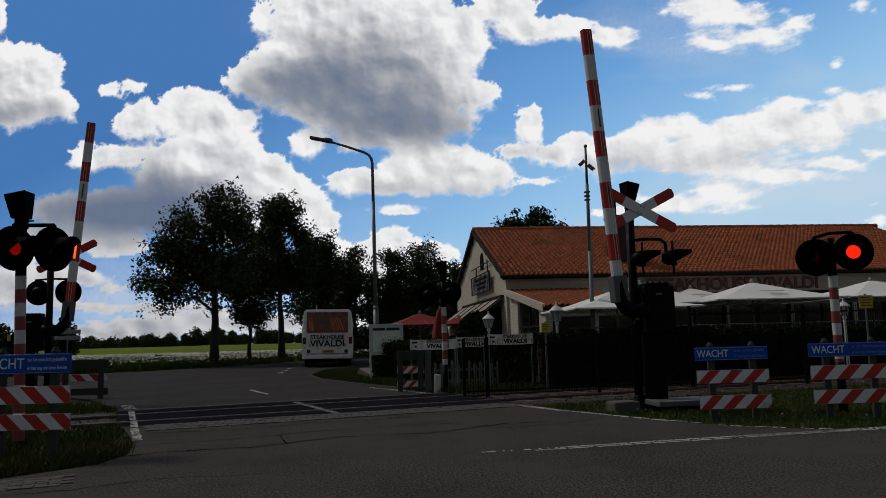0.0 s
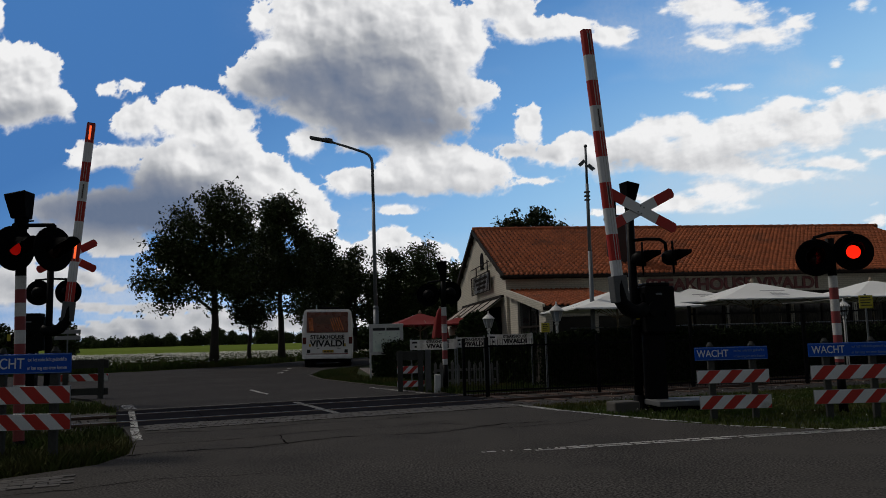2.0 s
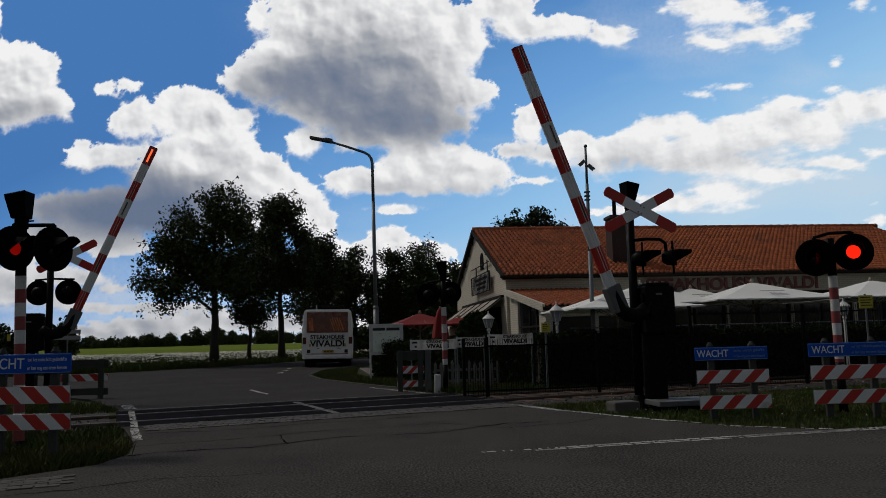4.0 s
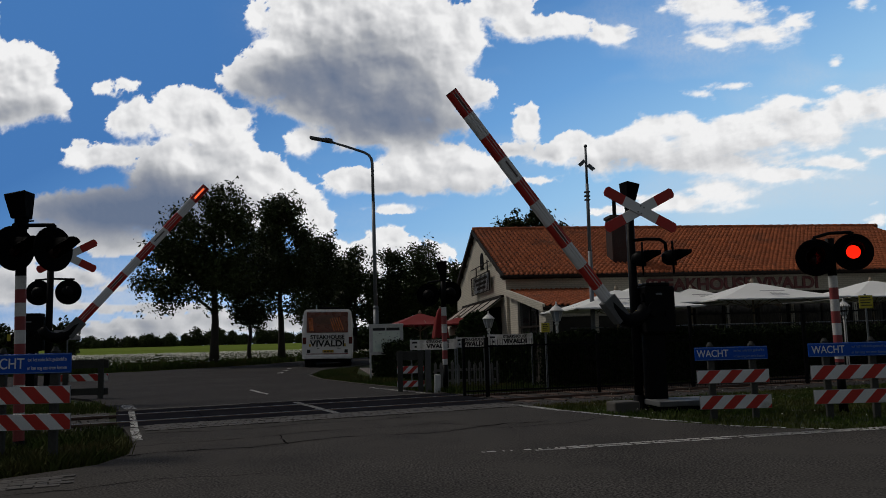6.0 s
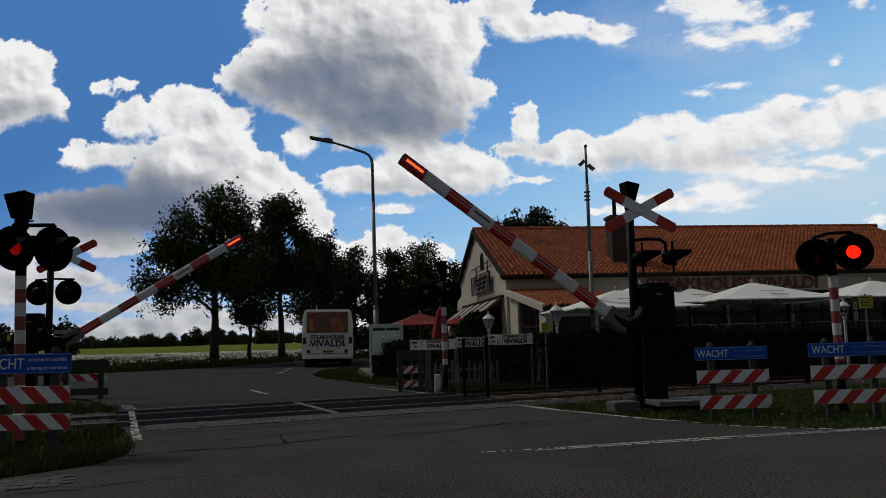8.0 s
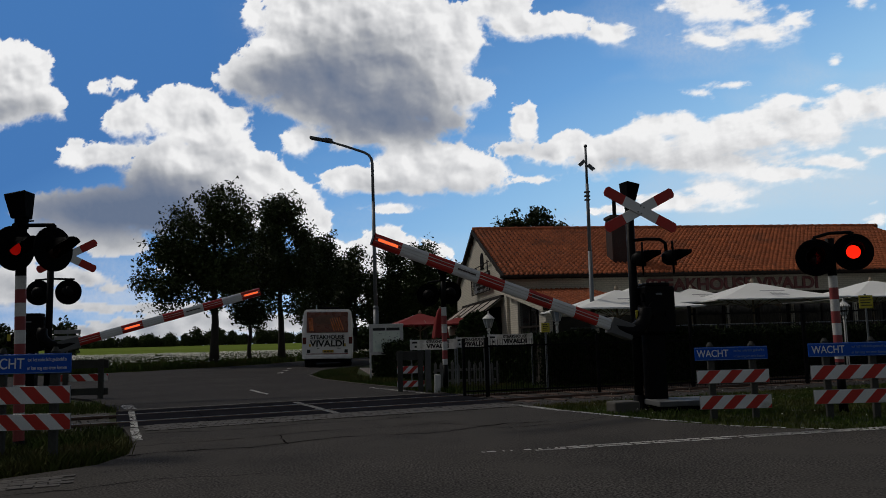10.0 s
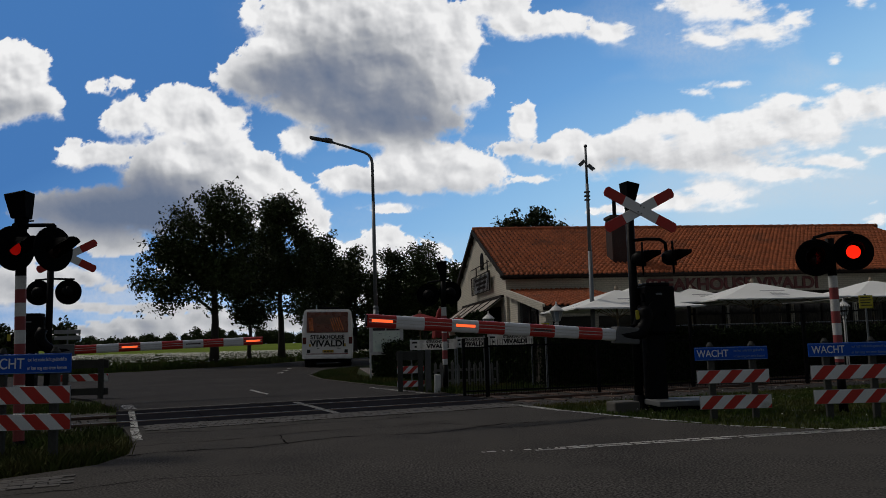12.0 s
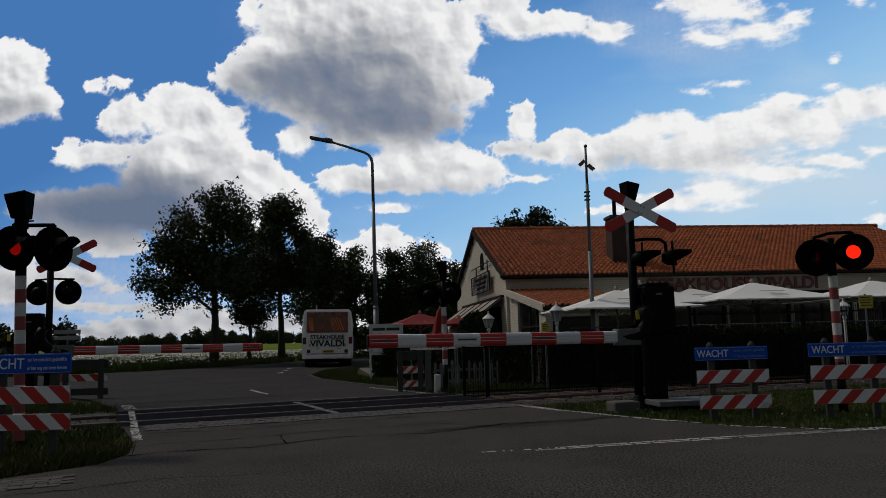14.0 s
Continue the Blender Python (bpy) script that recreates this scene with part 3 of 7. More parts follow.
def deck():
    """Crossing deck of dark slabs, with the rails let into it."""
    e = thing("crossing_deck", Matrix.Identity(4), "dark rubber slabs filling the single railway track", "crossing deck", kind="structure")
    mid = 14.17
    lanes = ((12.63, mid - 0.80), (mid - 0.66, mid + 0.66), (mid + 0.80, 15.71))
    for v0, v1 in lanes:
        for i in range(5):
            u0 = 0.1 + i * 1.32
            bm = bmesh.new()
            box(bm, (u0 + 0.006, v0, -0.25), (u0 + 1.312, v1, 0.0), pose(0, 0, 0, 0, 0, 23), bevel=0.008)
            part("slab", bm, RUBBER_DECK, e)
    for s in (-0.7175, 0.7175):
        r = thing("rail", Matrix.Rotation(TURN, 4, "Z"), "worn steel rail of the single track", "rail", "rails of the track", kind="structure")
        bm = bmesh.new()
        prof = [(-0.075, -0.17), (0.075, -0.17), (0.06, -0.15), (0.012, -0.13), (0.012, -0.05), (0.036, -0.03), (0.036, 0.0), (0.03, 0.006), (-0.03, 0.006), (-0.036, 0.0), (-0.036, -0.03), (-0.012, -0.05), (-0.012, -0.13), (-0.06, -0.15)]
        prism(bm, [(p[0] + mid + s, p[1]) for p in prof], -70, 90, axis="x")
        part("rail_profile", bm, RUST, r)
        bm = bmesh.new()
        box(bm, (-70, mid + s - 0.026, 0.0), (90, mid + s + 0.026, 0.009))
        part("running_surface", bm, RAIL, r, "polished top of the rail")
    # ballast bed and sleepers either side of the road
    rng = np.random.default_rng(4)
    for u0, u1 in ((-34, 0.0), (6.8, 46)):
        n = 4200
        us, vs = rng.uniform(u0, u1, n), mid + rng.normal(0, 1, n).clip(-1.9, 1.9)
        verts, faces = [], []
        for a, b in zip(us, vs):
            p, s = uv(a, b), rng.uniform(0.03, 0.065)
            k = len(verts)
            off = rng.uniform(-0.6, 0.6, (5, 3)) * s
            base = [(-1, -1, -0.6), (1, -1, -0.6), (1, 1, -0.6), (-1, 1, -0.6), (0, 0, 1)]
            for o, q in zip(off, base):
                verts.append((p.x + q[0] * s + o[0], p.y + q[1] * s + o[1], -0.075 + q[2] * s + o[2] * 0.5))
            faces += [(k, k + 1, k + 4), (k + 1, k + 2, k + 4), (k + 2, k + 3, k + 4), (k + 3, k, k + 4)]
        tagged(soup("ballast_stones", verts, faces, BALLAST), "brown-grey railway ballast stones", "ballast", kind="stuff")
        flat("ballast_bed", [uv(u0, mid - 2), uv(u1, mid - 2), uv(u1, mid + 2), uv(u0, mid + 2)], -0.085 + 0.04, BALLAST, "brown ballast bed of the track", "ballast")
        for k in range(int((u1 - u0) / 0.62)):
            uu = u0 + 0.3 + k * 0.62
            if uu + 0.26 > u1 - 0.02 or (not -12 < uu < 22):
                continue
            bm = bmesh.new()
            box(bm, (uu, mid - 1.25, -0.2), (uu + 0.25, mid + 1.25, -0.035), pose(0, 0, 0, 0, 0, 23))
            part("sleeper", bm, RUST, e)


deck()
paint("centre_line", (3.42, 12.7), (3.36, 15.6), 0.12, "crossing_deck", 0.08, 21, DECKPAINT)
paint("edge_line", (0.34, 12.4), (0.36, 15.7), 0.10, "crossing_deck", 0.35, 22)

# kerb stones round the corner island beyond the crossing
KERB = mat("dirty_kerb_concrete", (0.07, 0.065, 0.056), 0.9, vary=0.35, scale=3, fine=40, bump=0.4, spec=0.1)


def kerbs():
    e = thing("kerb", Matrix.Identity(4), "pale concrete kerb stones edging the grass island", "kerb", kind="structure")
    line = [Vector(p) for p in ((-1.0, 19.0, 0), (-1.5, 19.9, 0), (-2.6, 22.0, 0), (-4.0, 25.0, 0), (-5.0, 28.5, 0), (-5.3, 33, 0), (-4.5, 37.5, 0))]
    for a, b in zip(line, line[1:]):
        d = b - a
        n = max(1, int(d.length))
        for i in range(n):
            p, q = a.lerp(b, i / n), a.lerp(b, (i + 0.985) / n)
            bm = bmesh.new()
            m = Matrix.Translation((p + q) / 2) @ Matrix.Rotation(math.atan2(d.y, d.x), 4, "Z")
            box(bm, (-(q - p).length / 2, -0.11, -0.15), ((q - p).length / 2, 0.0, 0.022), m, bevel=0.01)
            part("kerb_stone", bm, KERB, e)


kerbs()
PAVEMENT = mat("brick_pavement", (0.14, 0.115, 0.105), 0.85, vary=0.3, scale=4, fine=30, bump=0.4)
flat("pavement", [(-2.6, 27.6), (-0.6, 24.6), (2, 23.4), (2, 33), (-4.0, 36)], -0.03, PAVEMENT, "pinkish brick pavement in front of the restaurant", "pavement", 0.08)


# ---------------------------------------------------------------- field
def fields():
    e = [(-14.9, 38.6), (-10.9, 46.2), (-9.9, 51), (-2, 66), (4, 80), (-20, 96), (-160, 90), (-160, 20), (-60, 24.5), (-24, 33.6)]
    flat("crop_field", e, -0.015, CROP, "green field of low crops in white flower", "field")
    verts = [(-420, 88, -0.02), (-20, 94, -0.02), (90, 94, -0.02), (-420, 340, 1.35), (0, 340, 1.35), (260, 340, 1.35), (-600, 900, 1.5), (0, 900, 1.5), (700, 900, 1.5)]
    tagged(soup("meadow", verts, [(0, 1, 4, 3), (1, 2, 5, 4), (3, 4, 7, 6), (4, 5, 8, 7)], MEADOW), "yellow-green mown meadow, sunshine in its colour, rising beyond the crop field", "field", kind="structure")
    rng = np.random.default_rng(11)
    poly = np.array(e)
    n = 46000
    # more stems towards the road, where single plants show
    t = rng.power(1.2, n)
    cand = np.stack([rng.uniform(-75, 8, n), 33 + 62 * (1 - t) ** 1.3], -1)
    x, y = cand[:, 0], cand[:, 1]
    ok = np.zeros(n, bool)
    j = len(poly) - 1
    for i in range(len(poly)):
        xi, yi, xj, yj = *poly[i], *poly[j]
        ok ^= ((yi > y) != (yj > y)) & (x < (xj - xi) * (y - yi) / (yj - yi + 1e-9) + xi)
        j = i
    cand = cand[ok]
    far = np.clip((cand[:, 1] - 35) / 60, 0, 1)
    verts, faces, fv, ff = [], [], [], []
    for (px, py), f in zip(cand, far):
        h = rng.uniform(0.22, 0.42)
        s = rng.uniform(0.10, 0.22) + 0.35 * f
        k = len(verts)
        a = rng.uniform(0, 3.14)
        c, d = math.cos(a) * s, math.sin(a) * s
        verts += [(px - c, py - d, -0.02), (px + c, py + d, -0.02), (px + c * 0.7 + rng.normal(0, 0.03), py + d * 0.7, h), (px - c * 0.7, py - d * 0.7 + rng.normal(0, 0.03), h * rng.uniform(0.7, 1))]
        faces.append((k, k + 1, k + 2, k + 3))
        if rng.random() < 0.07 + 0.36 * f:
            for _ in range(4):
                q = len(fv)
                w = rng.uniform(0.014, 0.030) + 0.028 * f
                ox, oy = px + rng.normal(0, s), py + rng.normal(0, s)
                z = h + rng.uniform(-0.03, 0.08)
                fv += [(ox - w, oy - w, z - w * 0.5), (ox + w, oy - w, z - w * 0.3), (ox + w * 0.8, oy + w, z + w * 0.6), (ox - w * 0.8, oy + w, z + w * 0.4)]
                ff.append((q, q + 1, q + 2, q + 3))
    tagged(soup("crop_plants", verts, faces, GRASS), "dense green stems of the flowering crop", "crop", kind="stuff")
    tagged(soup("crop_flowers", fv, ff, FLOWER), "white flower heads over the crop field", "flowers", kind="stuff")


fields()


# ---------------------------------------------------------------- verges
def verge(name, poly, n, h, seed, label, dry=0.0, flowers=0, world_space=False):
    rng = np.random.default_rng(seed)
    poly = np.array([(uv(*p)[:2] if not world_space else p) for p in poly])
    lo, hi = poly.min(0), poly.max(0)
    pts = rng.uniform(lo, hi, (n * 4, 2))
    x, y = pts[:, 0], pts[:, 1]
    ok = np.zeros(len(pts), bool)
    j = len(poly) - 1
    for i in range(len(poly)):
        xi, yi, xj, yj = *poly[i], *poly[j]
        ok ^= ((yi > y) != (yj > y)) & (x < (xj - xi) * (y - yi) / (yj - yi + 1e-9) + xi)
        j = i
    pts = pts[ok][:n]
    verts, faces, fv, ff = [], [], [], []
    for px, py in pts:
        clump = 0.55 + 0.9 * noise.noise((px * 0.9, py * 0.9, seed * 1.0)) ** 2 + 0.5 * max(0, noise.noise((px * 2.3, py * 2.3, 5.0)))
        hh = h * clump * rng.uniform(0.5, 1.3)
        for _ in range(3):
            a = rng.uniform(0, 6.28)
            w = rng.uniform(0.004, 0.009) + 0.004 * (h > 0.2)
            lean = rng.normal(0, 0.4, 2) * hh
            ox, oy = px + rng.normal(0, 0.04), py + rng.normal(0, 0.04)
            c, s = math.cos(a) * w, math.sin(a) * w
            k = len(verts)
            verts += [(ox - c, oy - s, -0.05), (ox + c, oy + s, -0.05), (ox + lean[0] * 0.45 + c * 0.7, oy + lean[1] * 0.45 + s * 0.7, -0.05 + hh * 0.65), (ox + lean[0] * 0.45 - c * 0.7, oy + lean[1] * 0.45 - s * 0.7, -0.05 + hh * 0.65), (ox + lean[0], oy + lean[1], -0.05 + hh)]
            faces += [(k, k + 1, k + 2, k + 3), (k + 3, k + 2, k + 4)]
    for _ in range(flowers):
        px, py = pts[rng.integers(len(pts))]
        z, w = h * rng.uniform(0.7, 1.2), rng.uniform(0.008, 0.014)
        k = len(fv)
        fv += [(px - w, py, z), (px, py - w, z + w), (px + w, py, z), (px, py + w, z + w * 0.5), (px, py, z + w * 1.5)]
        ff += [(k, k + 1, k + 4), (k + 1, k + 2, k + 4), (k + 2, k + 3, k + 4), (k + 3, k, k + 4)]
    tagged(soup(name, verts, faces, GRASS), label, "grass", kind="stuff")
    if fv:
        tagged(soup("daisies", fv, ff, FLOWER), "small white daisies scattered in the grass verge", "flowers", kind="stuff")


verge("grass_left", [(-6, 8.15), (-3, 8.2), (-0.9, 8.45), (-0.1, 8.9), (0.15, 9.4), (0.22, 10.4), (0.1, 12.2), (-6, 12.2)], 9000, 0.22, 3, "tall unmown verge grass under the left warning fence")
verge("grass_right", [(6.7, 11.4), (6.75, 9.6), (7.0, 8.5), (7.3, 7.5), (8.1, 6.7), (9.6, 6.35), (16, 6.2), (16, 11.8), (6.8, 12.2)], 13000, 0.085, 5, "rough verge grass under the warning fences", flowers=120)
verge("grass_track_left", [(-7, 16.1), (0.1, 16.1), (-0.2, 18), (-3, 20), (-10, 21)], 3500, 0.22, 7, "grass verge beside the far end of the crossing")
verge("grass_island", [(-0.8, 18.4), (-1.3, 19.9), (-2.4, 22.0), (-3.8, 25.0), (-4.8, 28.5), (-5.1, 33), (-4, 36), (-3.1, 26.6), (0.2, 23.2), (2.6, 21), (2, 17.6), (0.4, 17.2)], 9000, 0.17, 9, "short mown grass on the corner island", world_space=True)
verge("grass_behind_fence", [(0.6, 16.6), (12, 21), (12, 25), (0.6, 22)], 5000, 0.12, 13, "grass between the railings and the hedge", world_space=True)
verge("grass_field_edge", [(-30, 30.5), (-24, 33), (-14.7, 38.2), (-10.6, 45.7), (-9.6, 50.5), (-10.4, 51), (-11.6, 46.2), (-15.5, 39.2), (-25, 34.2), (-30, 32)], 7000, 0.55, 15, "long grass along the edge of the field", world_space=True)


# clinker edging along the left road edge
def clinkers():
    e = thing("road_edging", Matrix.Identity(4), "rows of worn clinker bricks along the road edge", "edging", kind="structure")
    bm = bmesh.new()
    box(bm, (-0.098, -0.045, -0.06), (0.098, 0.045, 0.0), None, 0.006)
    me = bpy.data.meshes.new("brick")
    bm.to_mesh(me)
    bm.free()
    rng = random.Random(3)
    for r in range(6):
        for i in range(26):
            u, v = -5.6 + i * 0.205 + 0.1 * (r % 2), 7.62 + r * 0.098
            q = uv(u, v)
            mesh_part("brick", me, BRICK_EDGE, e, m=pose(q.x, q.y, 0.008 + rng.uniform(-0.004, 0.004), rng.uniform(-1, 1), rng.uniform(-1, 1), 23 + rng.uniform(-1.5, 1.5)))


clinkers()
# ---------------------------------------------------------------- level-crossing equipment
LAMPS = {}


def lens_mesh(r, on, off):
    """A thin glass disc whose front is lit and whose back and rim are dark."""
    bm = bmesh.new()
    lathe(bm, [(r, 0.0), (r, 0.004)], 28, Matrix.Rotation(radians(-90), 4, "X"))
    for f in bm.faces:
        f.material_index = 0 if len(f.verts) > 8 and f.calc_center_median().y < 0.001 else 1
    me = bpy.data.meshes.new("lens")
    bm.to_mesh(me)
    bm.free()
    me.materials.append(on)
    me.materials.append(off)
    return me


LENS = lens_mesh(0.098, LENS_ON, LENS_OFF)
LENS_ASIDE = lens_mesh(0.085, LENS_SIDE, LENS_OFF)


def lamp_head(parent, at, yaw, r=0.27, hood=0.30, key=None):
    """A round black backing board with its lamp housing, lens and hood; it looks along -y, turned by yaw."""
    m = Matrix.Translation(at) @ Matrix.Rotation(radians(yaw), 4, "Z")
    bm = bmesh.new()
    turn = Matrix.Rotation(radians(90), 4, "X")
    lathe(bm, [(0.118, -0.004), (r - 0.012, -0.004), (r, -0.016), (r, 0.004), (r - 0.012, 0.012), (0.118, 0.012)], 40, turn)
    bmesh.ops.delete(bm, geom=[f for f in bm.faces if len(f.verts) > 8], context="FACES_ONLY")
    board = part("backing_board", bm, BLACK_MATT, parent, m=m)
    bm = bmesh.new()
    lathe(bm, [(0.117, -0.045), (0.128, -0.05), (0.128, 0.03), (0.12, 0.1), (0.07, 0.17), (0.04, 0.18)], 24, Matrix.Rotation(radians(-90), 4, "X"))
    bmesh.ops.delete(bm, geom=[f for f in bm.faces if len(f.verts) > 8 and f.calc_center_median().y < 0], context="FACES_ONLY")
    part("housing", bm, BLACK, board, smooth=True)
    bm = bmesh.new()
    seg, rings = 18, []
    for k in range(6):
        f = k / 5
        y, span, rad = -0.03 - hood * f, 118 - 62 * f, 0.134 - 0.012 * f
        rings.append([(rad * math.sin(radians(a)), y, rad * math.cos(radians(a)) + 0.0) for a in np.linspace(-span, span, seg)])
    vs = [[bm.verts.new(p) for p in ring] for ring in rings]
    for a, b in zip(vs, vs[1:]):
        for i in range(seg - 1):
            bm.faces.new((a[i], a[i + 1], b[i + 1], b[i]))
    bmesh.ops.solidify(bm, geom=list(bm.faces), thickness=0.006)
    part("hood", bm, BLACK_MATT, board, smooth=True)
    bm = bmesh.new()
    lathe(bm, [(0.115, 0.0), (0.11, 0.04), (0.08, 0.09), (0.02, 0.11)], 24, Matrix.Rotation(radians(-90), 4, "X"))
    part("reflector", bm, LENS_OFF, board, "dark red reflector", smooth=True)
    if key:
        lens = mesh_part("lens", LENS_ASIDE if key.startswith("left") else LENS, [], board, "red signal lens")
        lens.matrix_basis = pose(0, -0.012, 0)
        LAMPS[key] = lens
    return board


def horn_box(parent, z, s=1.0):
    """The flared black warning-bell box on top of a mast."""
    bm = bmesh.new()
    a, b, h = 0.085 * s, 0.125 * s, 0.30 * s
    vs = [bm.verts.new((x * a, y * a, z)) for x, y in ((-1, -1), (1, -1), (1, 1), (-1, 1))] + [bm.verts.new((x * b - 0.03 * s, y * b, z + h + 0.02 * x)) for x, y in ((-1, -1), (1, -1), (1, 1), (-1, 1))]
    bm.faces.new(vs[3::-1])
    bm.faces.new(vs[4:])
    for i in range(4):
        bm.faces.new((vs[i], vs[(i + 1) % 4], vs[4 + (i + 1) % 4], vs[4 + i]))
    bmesh.ops.recalc_face_normals(bm, faces=bm.faces)
    bmesh.ops.bevel(bm, geom=list(bm.edges), offset=0.012, segments=1, affect="EDGES")
    rod(bm, (0, 0, z - 0.12), (0, 0, z), 0.075 * s, 0.075 * s, 16)
    rod(bm, (0.08 * s, 0, z - 0.03), (0.14 * s, 0, z - 0.03), 0.01, seg=8)
    return part("bell_box", bm, BLACK_MATT, parent)


def crossbuck(parent, at, yaw, arm=1.36, w=0.165, tilt=27, depth=0.025):
    """St Andrew's cross: two planks, white in the middle with red ends."""
    m = Matrix.Translation(at) @ Matrix.Rotation(radians(yaw), 4, "Z")
    for s, dy in ((1, 0.0), (-1, 0.028)):
        q = m @ Matrix.Translation((0, dy, 0)) @ Matrix.Rotation(radians(s * tilt), 4, "Y")
        h, n = arm / 2, 0.36
        bm = bmesh.new()
        box(bm, (-h + n, -depth / 2, -w / 2), (h - n, depth / 2, w / 2), None, bevel=0.003)
        plank = part("cross_plank", bm, WHITE_REFLEX, parent, "white middle of a crossbuck plank", m=q)
        for e in (-1, 1):
            bm = bmesh.new()
            pts = [(e * (h - n), -w / 2), (e * (h - 0.035), -w / 2), (e * h, -w / 2 + 0.04), (e * h, w / 2 - 0.04), (e * (h - 0.035), w / 2), (e * (h - n), w / 2)]
            prism(bm, pts, -depth / 2, depth / 2, axis="y")
            part("red_end", bm, RED_REFLEX, plank, "red plank end")
        if s == 1:
            for bx in (-0.03, 0.03):
                for bz in (-0.055, 0.055):
                    bm = bmesh.new()
                    rod(bm, (bx, -0.026, bz), (bx, -0.012, bz), 0.012, seg=8)
                    part("bolt", bm, GREY_STEEL, plank)


def boom_parts(barrier, hinge, start, end, offset, bands, face):
    """The swinging pole: bands of red and white, ribs, a bent carrier arm and three signal strips."""
    bm = bmesh.new()
    tube(bm, [(0.02, 0.02, 0.02), (-0.03, 0, -0.10), (-0.02, 0, -0.22), (0.05, 0, -0.34), (0.17, 0, -0.42), (0.30, 0, offset), (start - 0.05, 0, offset)], [0.10, 0.11, 0.115, 0.115, 0.11, 0.10, 0.085], 12)
    boom = part("boom", bm, BLACK, barrier, "black bent carrier arm of the barrier boom", smooth=True, m=hinge)
    bm = bmesh.new()
    box(bm, (start - 0.40, -0.085, offset - 0.13), (start + 0.015, 0.085, offset + 0.125), None, 0.015)
    part("boom_clamp", bm, GREY_PAINT, boom, "grey steel boom clamp")
    half, deep = 0.092, 0.058
    prof = [(-deep, -half * 0.55), (-deep * 0.7, -half * 0.9), (0, -half), (deep * 0.7, -half * 0.9), (deep, -half * 0.55), (deep, half * 0.55), (deep * 0.7, half * 0.9), (0, half), (-deep * 0.7, half * 0.9), (-deep, half * 0.55)]
    length = (end - start) / bands
    x1, i = end, 0
    while x1 > start + 0.01:
        x0 = max(start, x1 - length)
        bm = bmesh.new()
        prism(bm, [(a, b + offset) for a, b in prof], x0, x1, axis="x")
        part("band", bm, RED_REFLEX if i % 2 == 0 else WHITE_REFLEX, boom, "red reflective band" if i % 2 == 0 else "white reflective band", smooth=False)
        x1, i = x0, i + 1
    for z in (0.028, -0.018):
        for side in (-1, 1):
            bm = bmesh.new()
            box(bm, (start + 0.02, side * (deep + 0.004) - 0.003, offset + z - 0.004), (end - 0.02, side * (deep + 0.004) + 0.003, offset + z + 0.004))
            part("rib", bm, WHITE_DULL, boom, "thin pale rib along the boom")
    strips = {}
    for key, where in (("tip", end - length * 0.5), ("middle", end - length * 3.5), ("inner", end - length * 6.5)):
        bm = bmesh.new()
        w = length * 0.36
        box(bm, (-w, -0.003, -0.019), (w, 0.003, 0.019))
        for f in bm.faces:
            f.material_index = 0 if f.calc_center_median().y * face > 0.0025 else 1
        lamp = part("signal_strip", bm, [STRIP_ON, STRIP_OFF], boom, "signal light strip let into the boom")
        lamp.matrix_basis = pose(where, face * (deep + 0.006), offset + 0.004)
        bm = bmesh.new()
        box(bm, (where - w, min(face * deep, face * (deep + 0.003)), offset - 0.008), (where + w, max(face * deep, face * (deep + 0.003)), offset + 0.016))
        part("strip_slot", bm, STRIP_OFF, boom, "dark slot of an unlit signal strip")
        strips[key] = lamp
    bm = bmesh.new()
    box(bm, (end - 0.002, -deep * 0.9, offset - half * 0.85), (end + 0.012, deep * 0.9, offset + half * 0.85), None, 0.005)
    part("end_cap", bm, BLACK, boom, "black boom end cap")
    return boom, strips


def barrier(name, base, yaw, pivot, start, end, offset, bands, face, cross_side, label):
    """Mast with bell box, cross and lamps, the drive box beside it, and the boom."""
    m = Matrix.Translation(base) @ Matrix.Rotation(radians(yaw), 4, "Z")
    e = thing("level_crossing_barrier", m, label, "crossing barrier", "barriers of the crossing")
    inv = m.inverted()
    hinge = inv @ (Matrix.Translation(pivot) @ Matrix.Rotation(radians(yaw), 4, "Z"))
    bm = bmesh.new()
    rod(bm, (0, 0, 0), (0, 0, 3.36), 0.072, 0.068, 18)
    lathe(bm, [(0.2, 0.0), (0.2, 0.03), (0.11, 0.06), (0.09, 0.22), (0.075, 0.24)], 20)
    part("mast", bm, BLACK, e, smooth=True)
    boom, strips = boom_parts(e, hinge, start, end, offset, bands, face)
    return e, boom, hinge, strips


# the barrier on this side of the track
B1, boom1, hinge1, strips1 = barrier("near", (3.06, 12.66, -0.05), 201.4, (3.147, 12.35, 1.539), 0.548, 4.508, -0.43, 9.62, 1, 1, "black crossing barrier mast with cross and red and white boom")
BARRIER_NEAR = {"boom": boom1, "hinge": hinge1, **strips1}
R1 = Matrix.Rotation(radians(-201.4), 4, "Z")


def local(e, p):
    return e.matrix_basis.inverted() @ Vector(p)


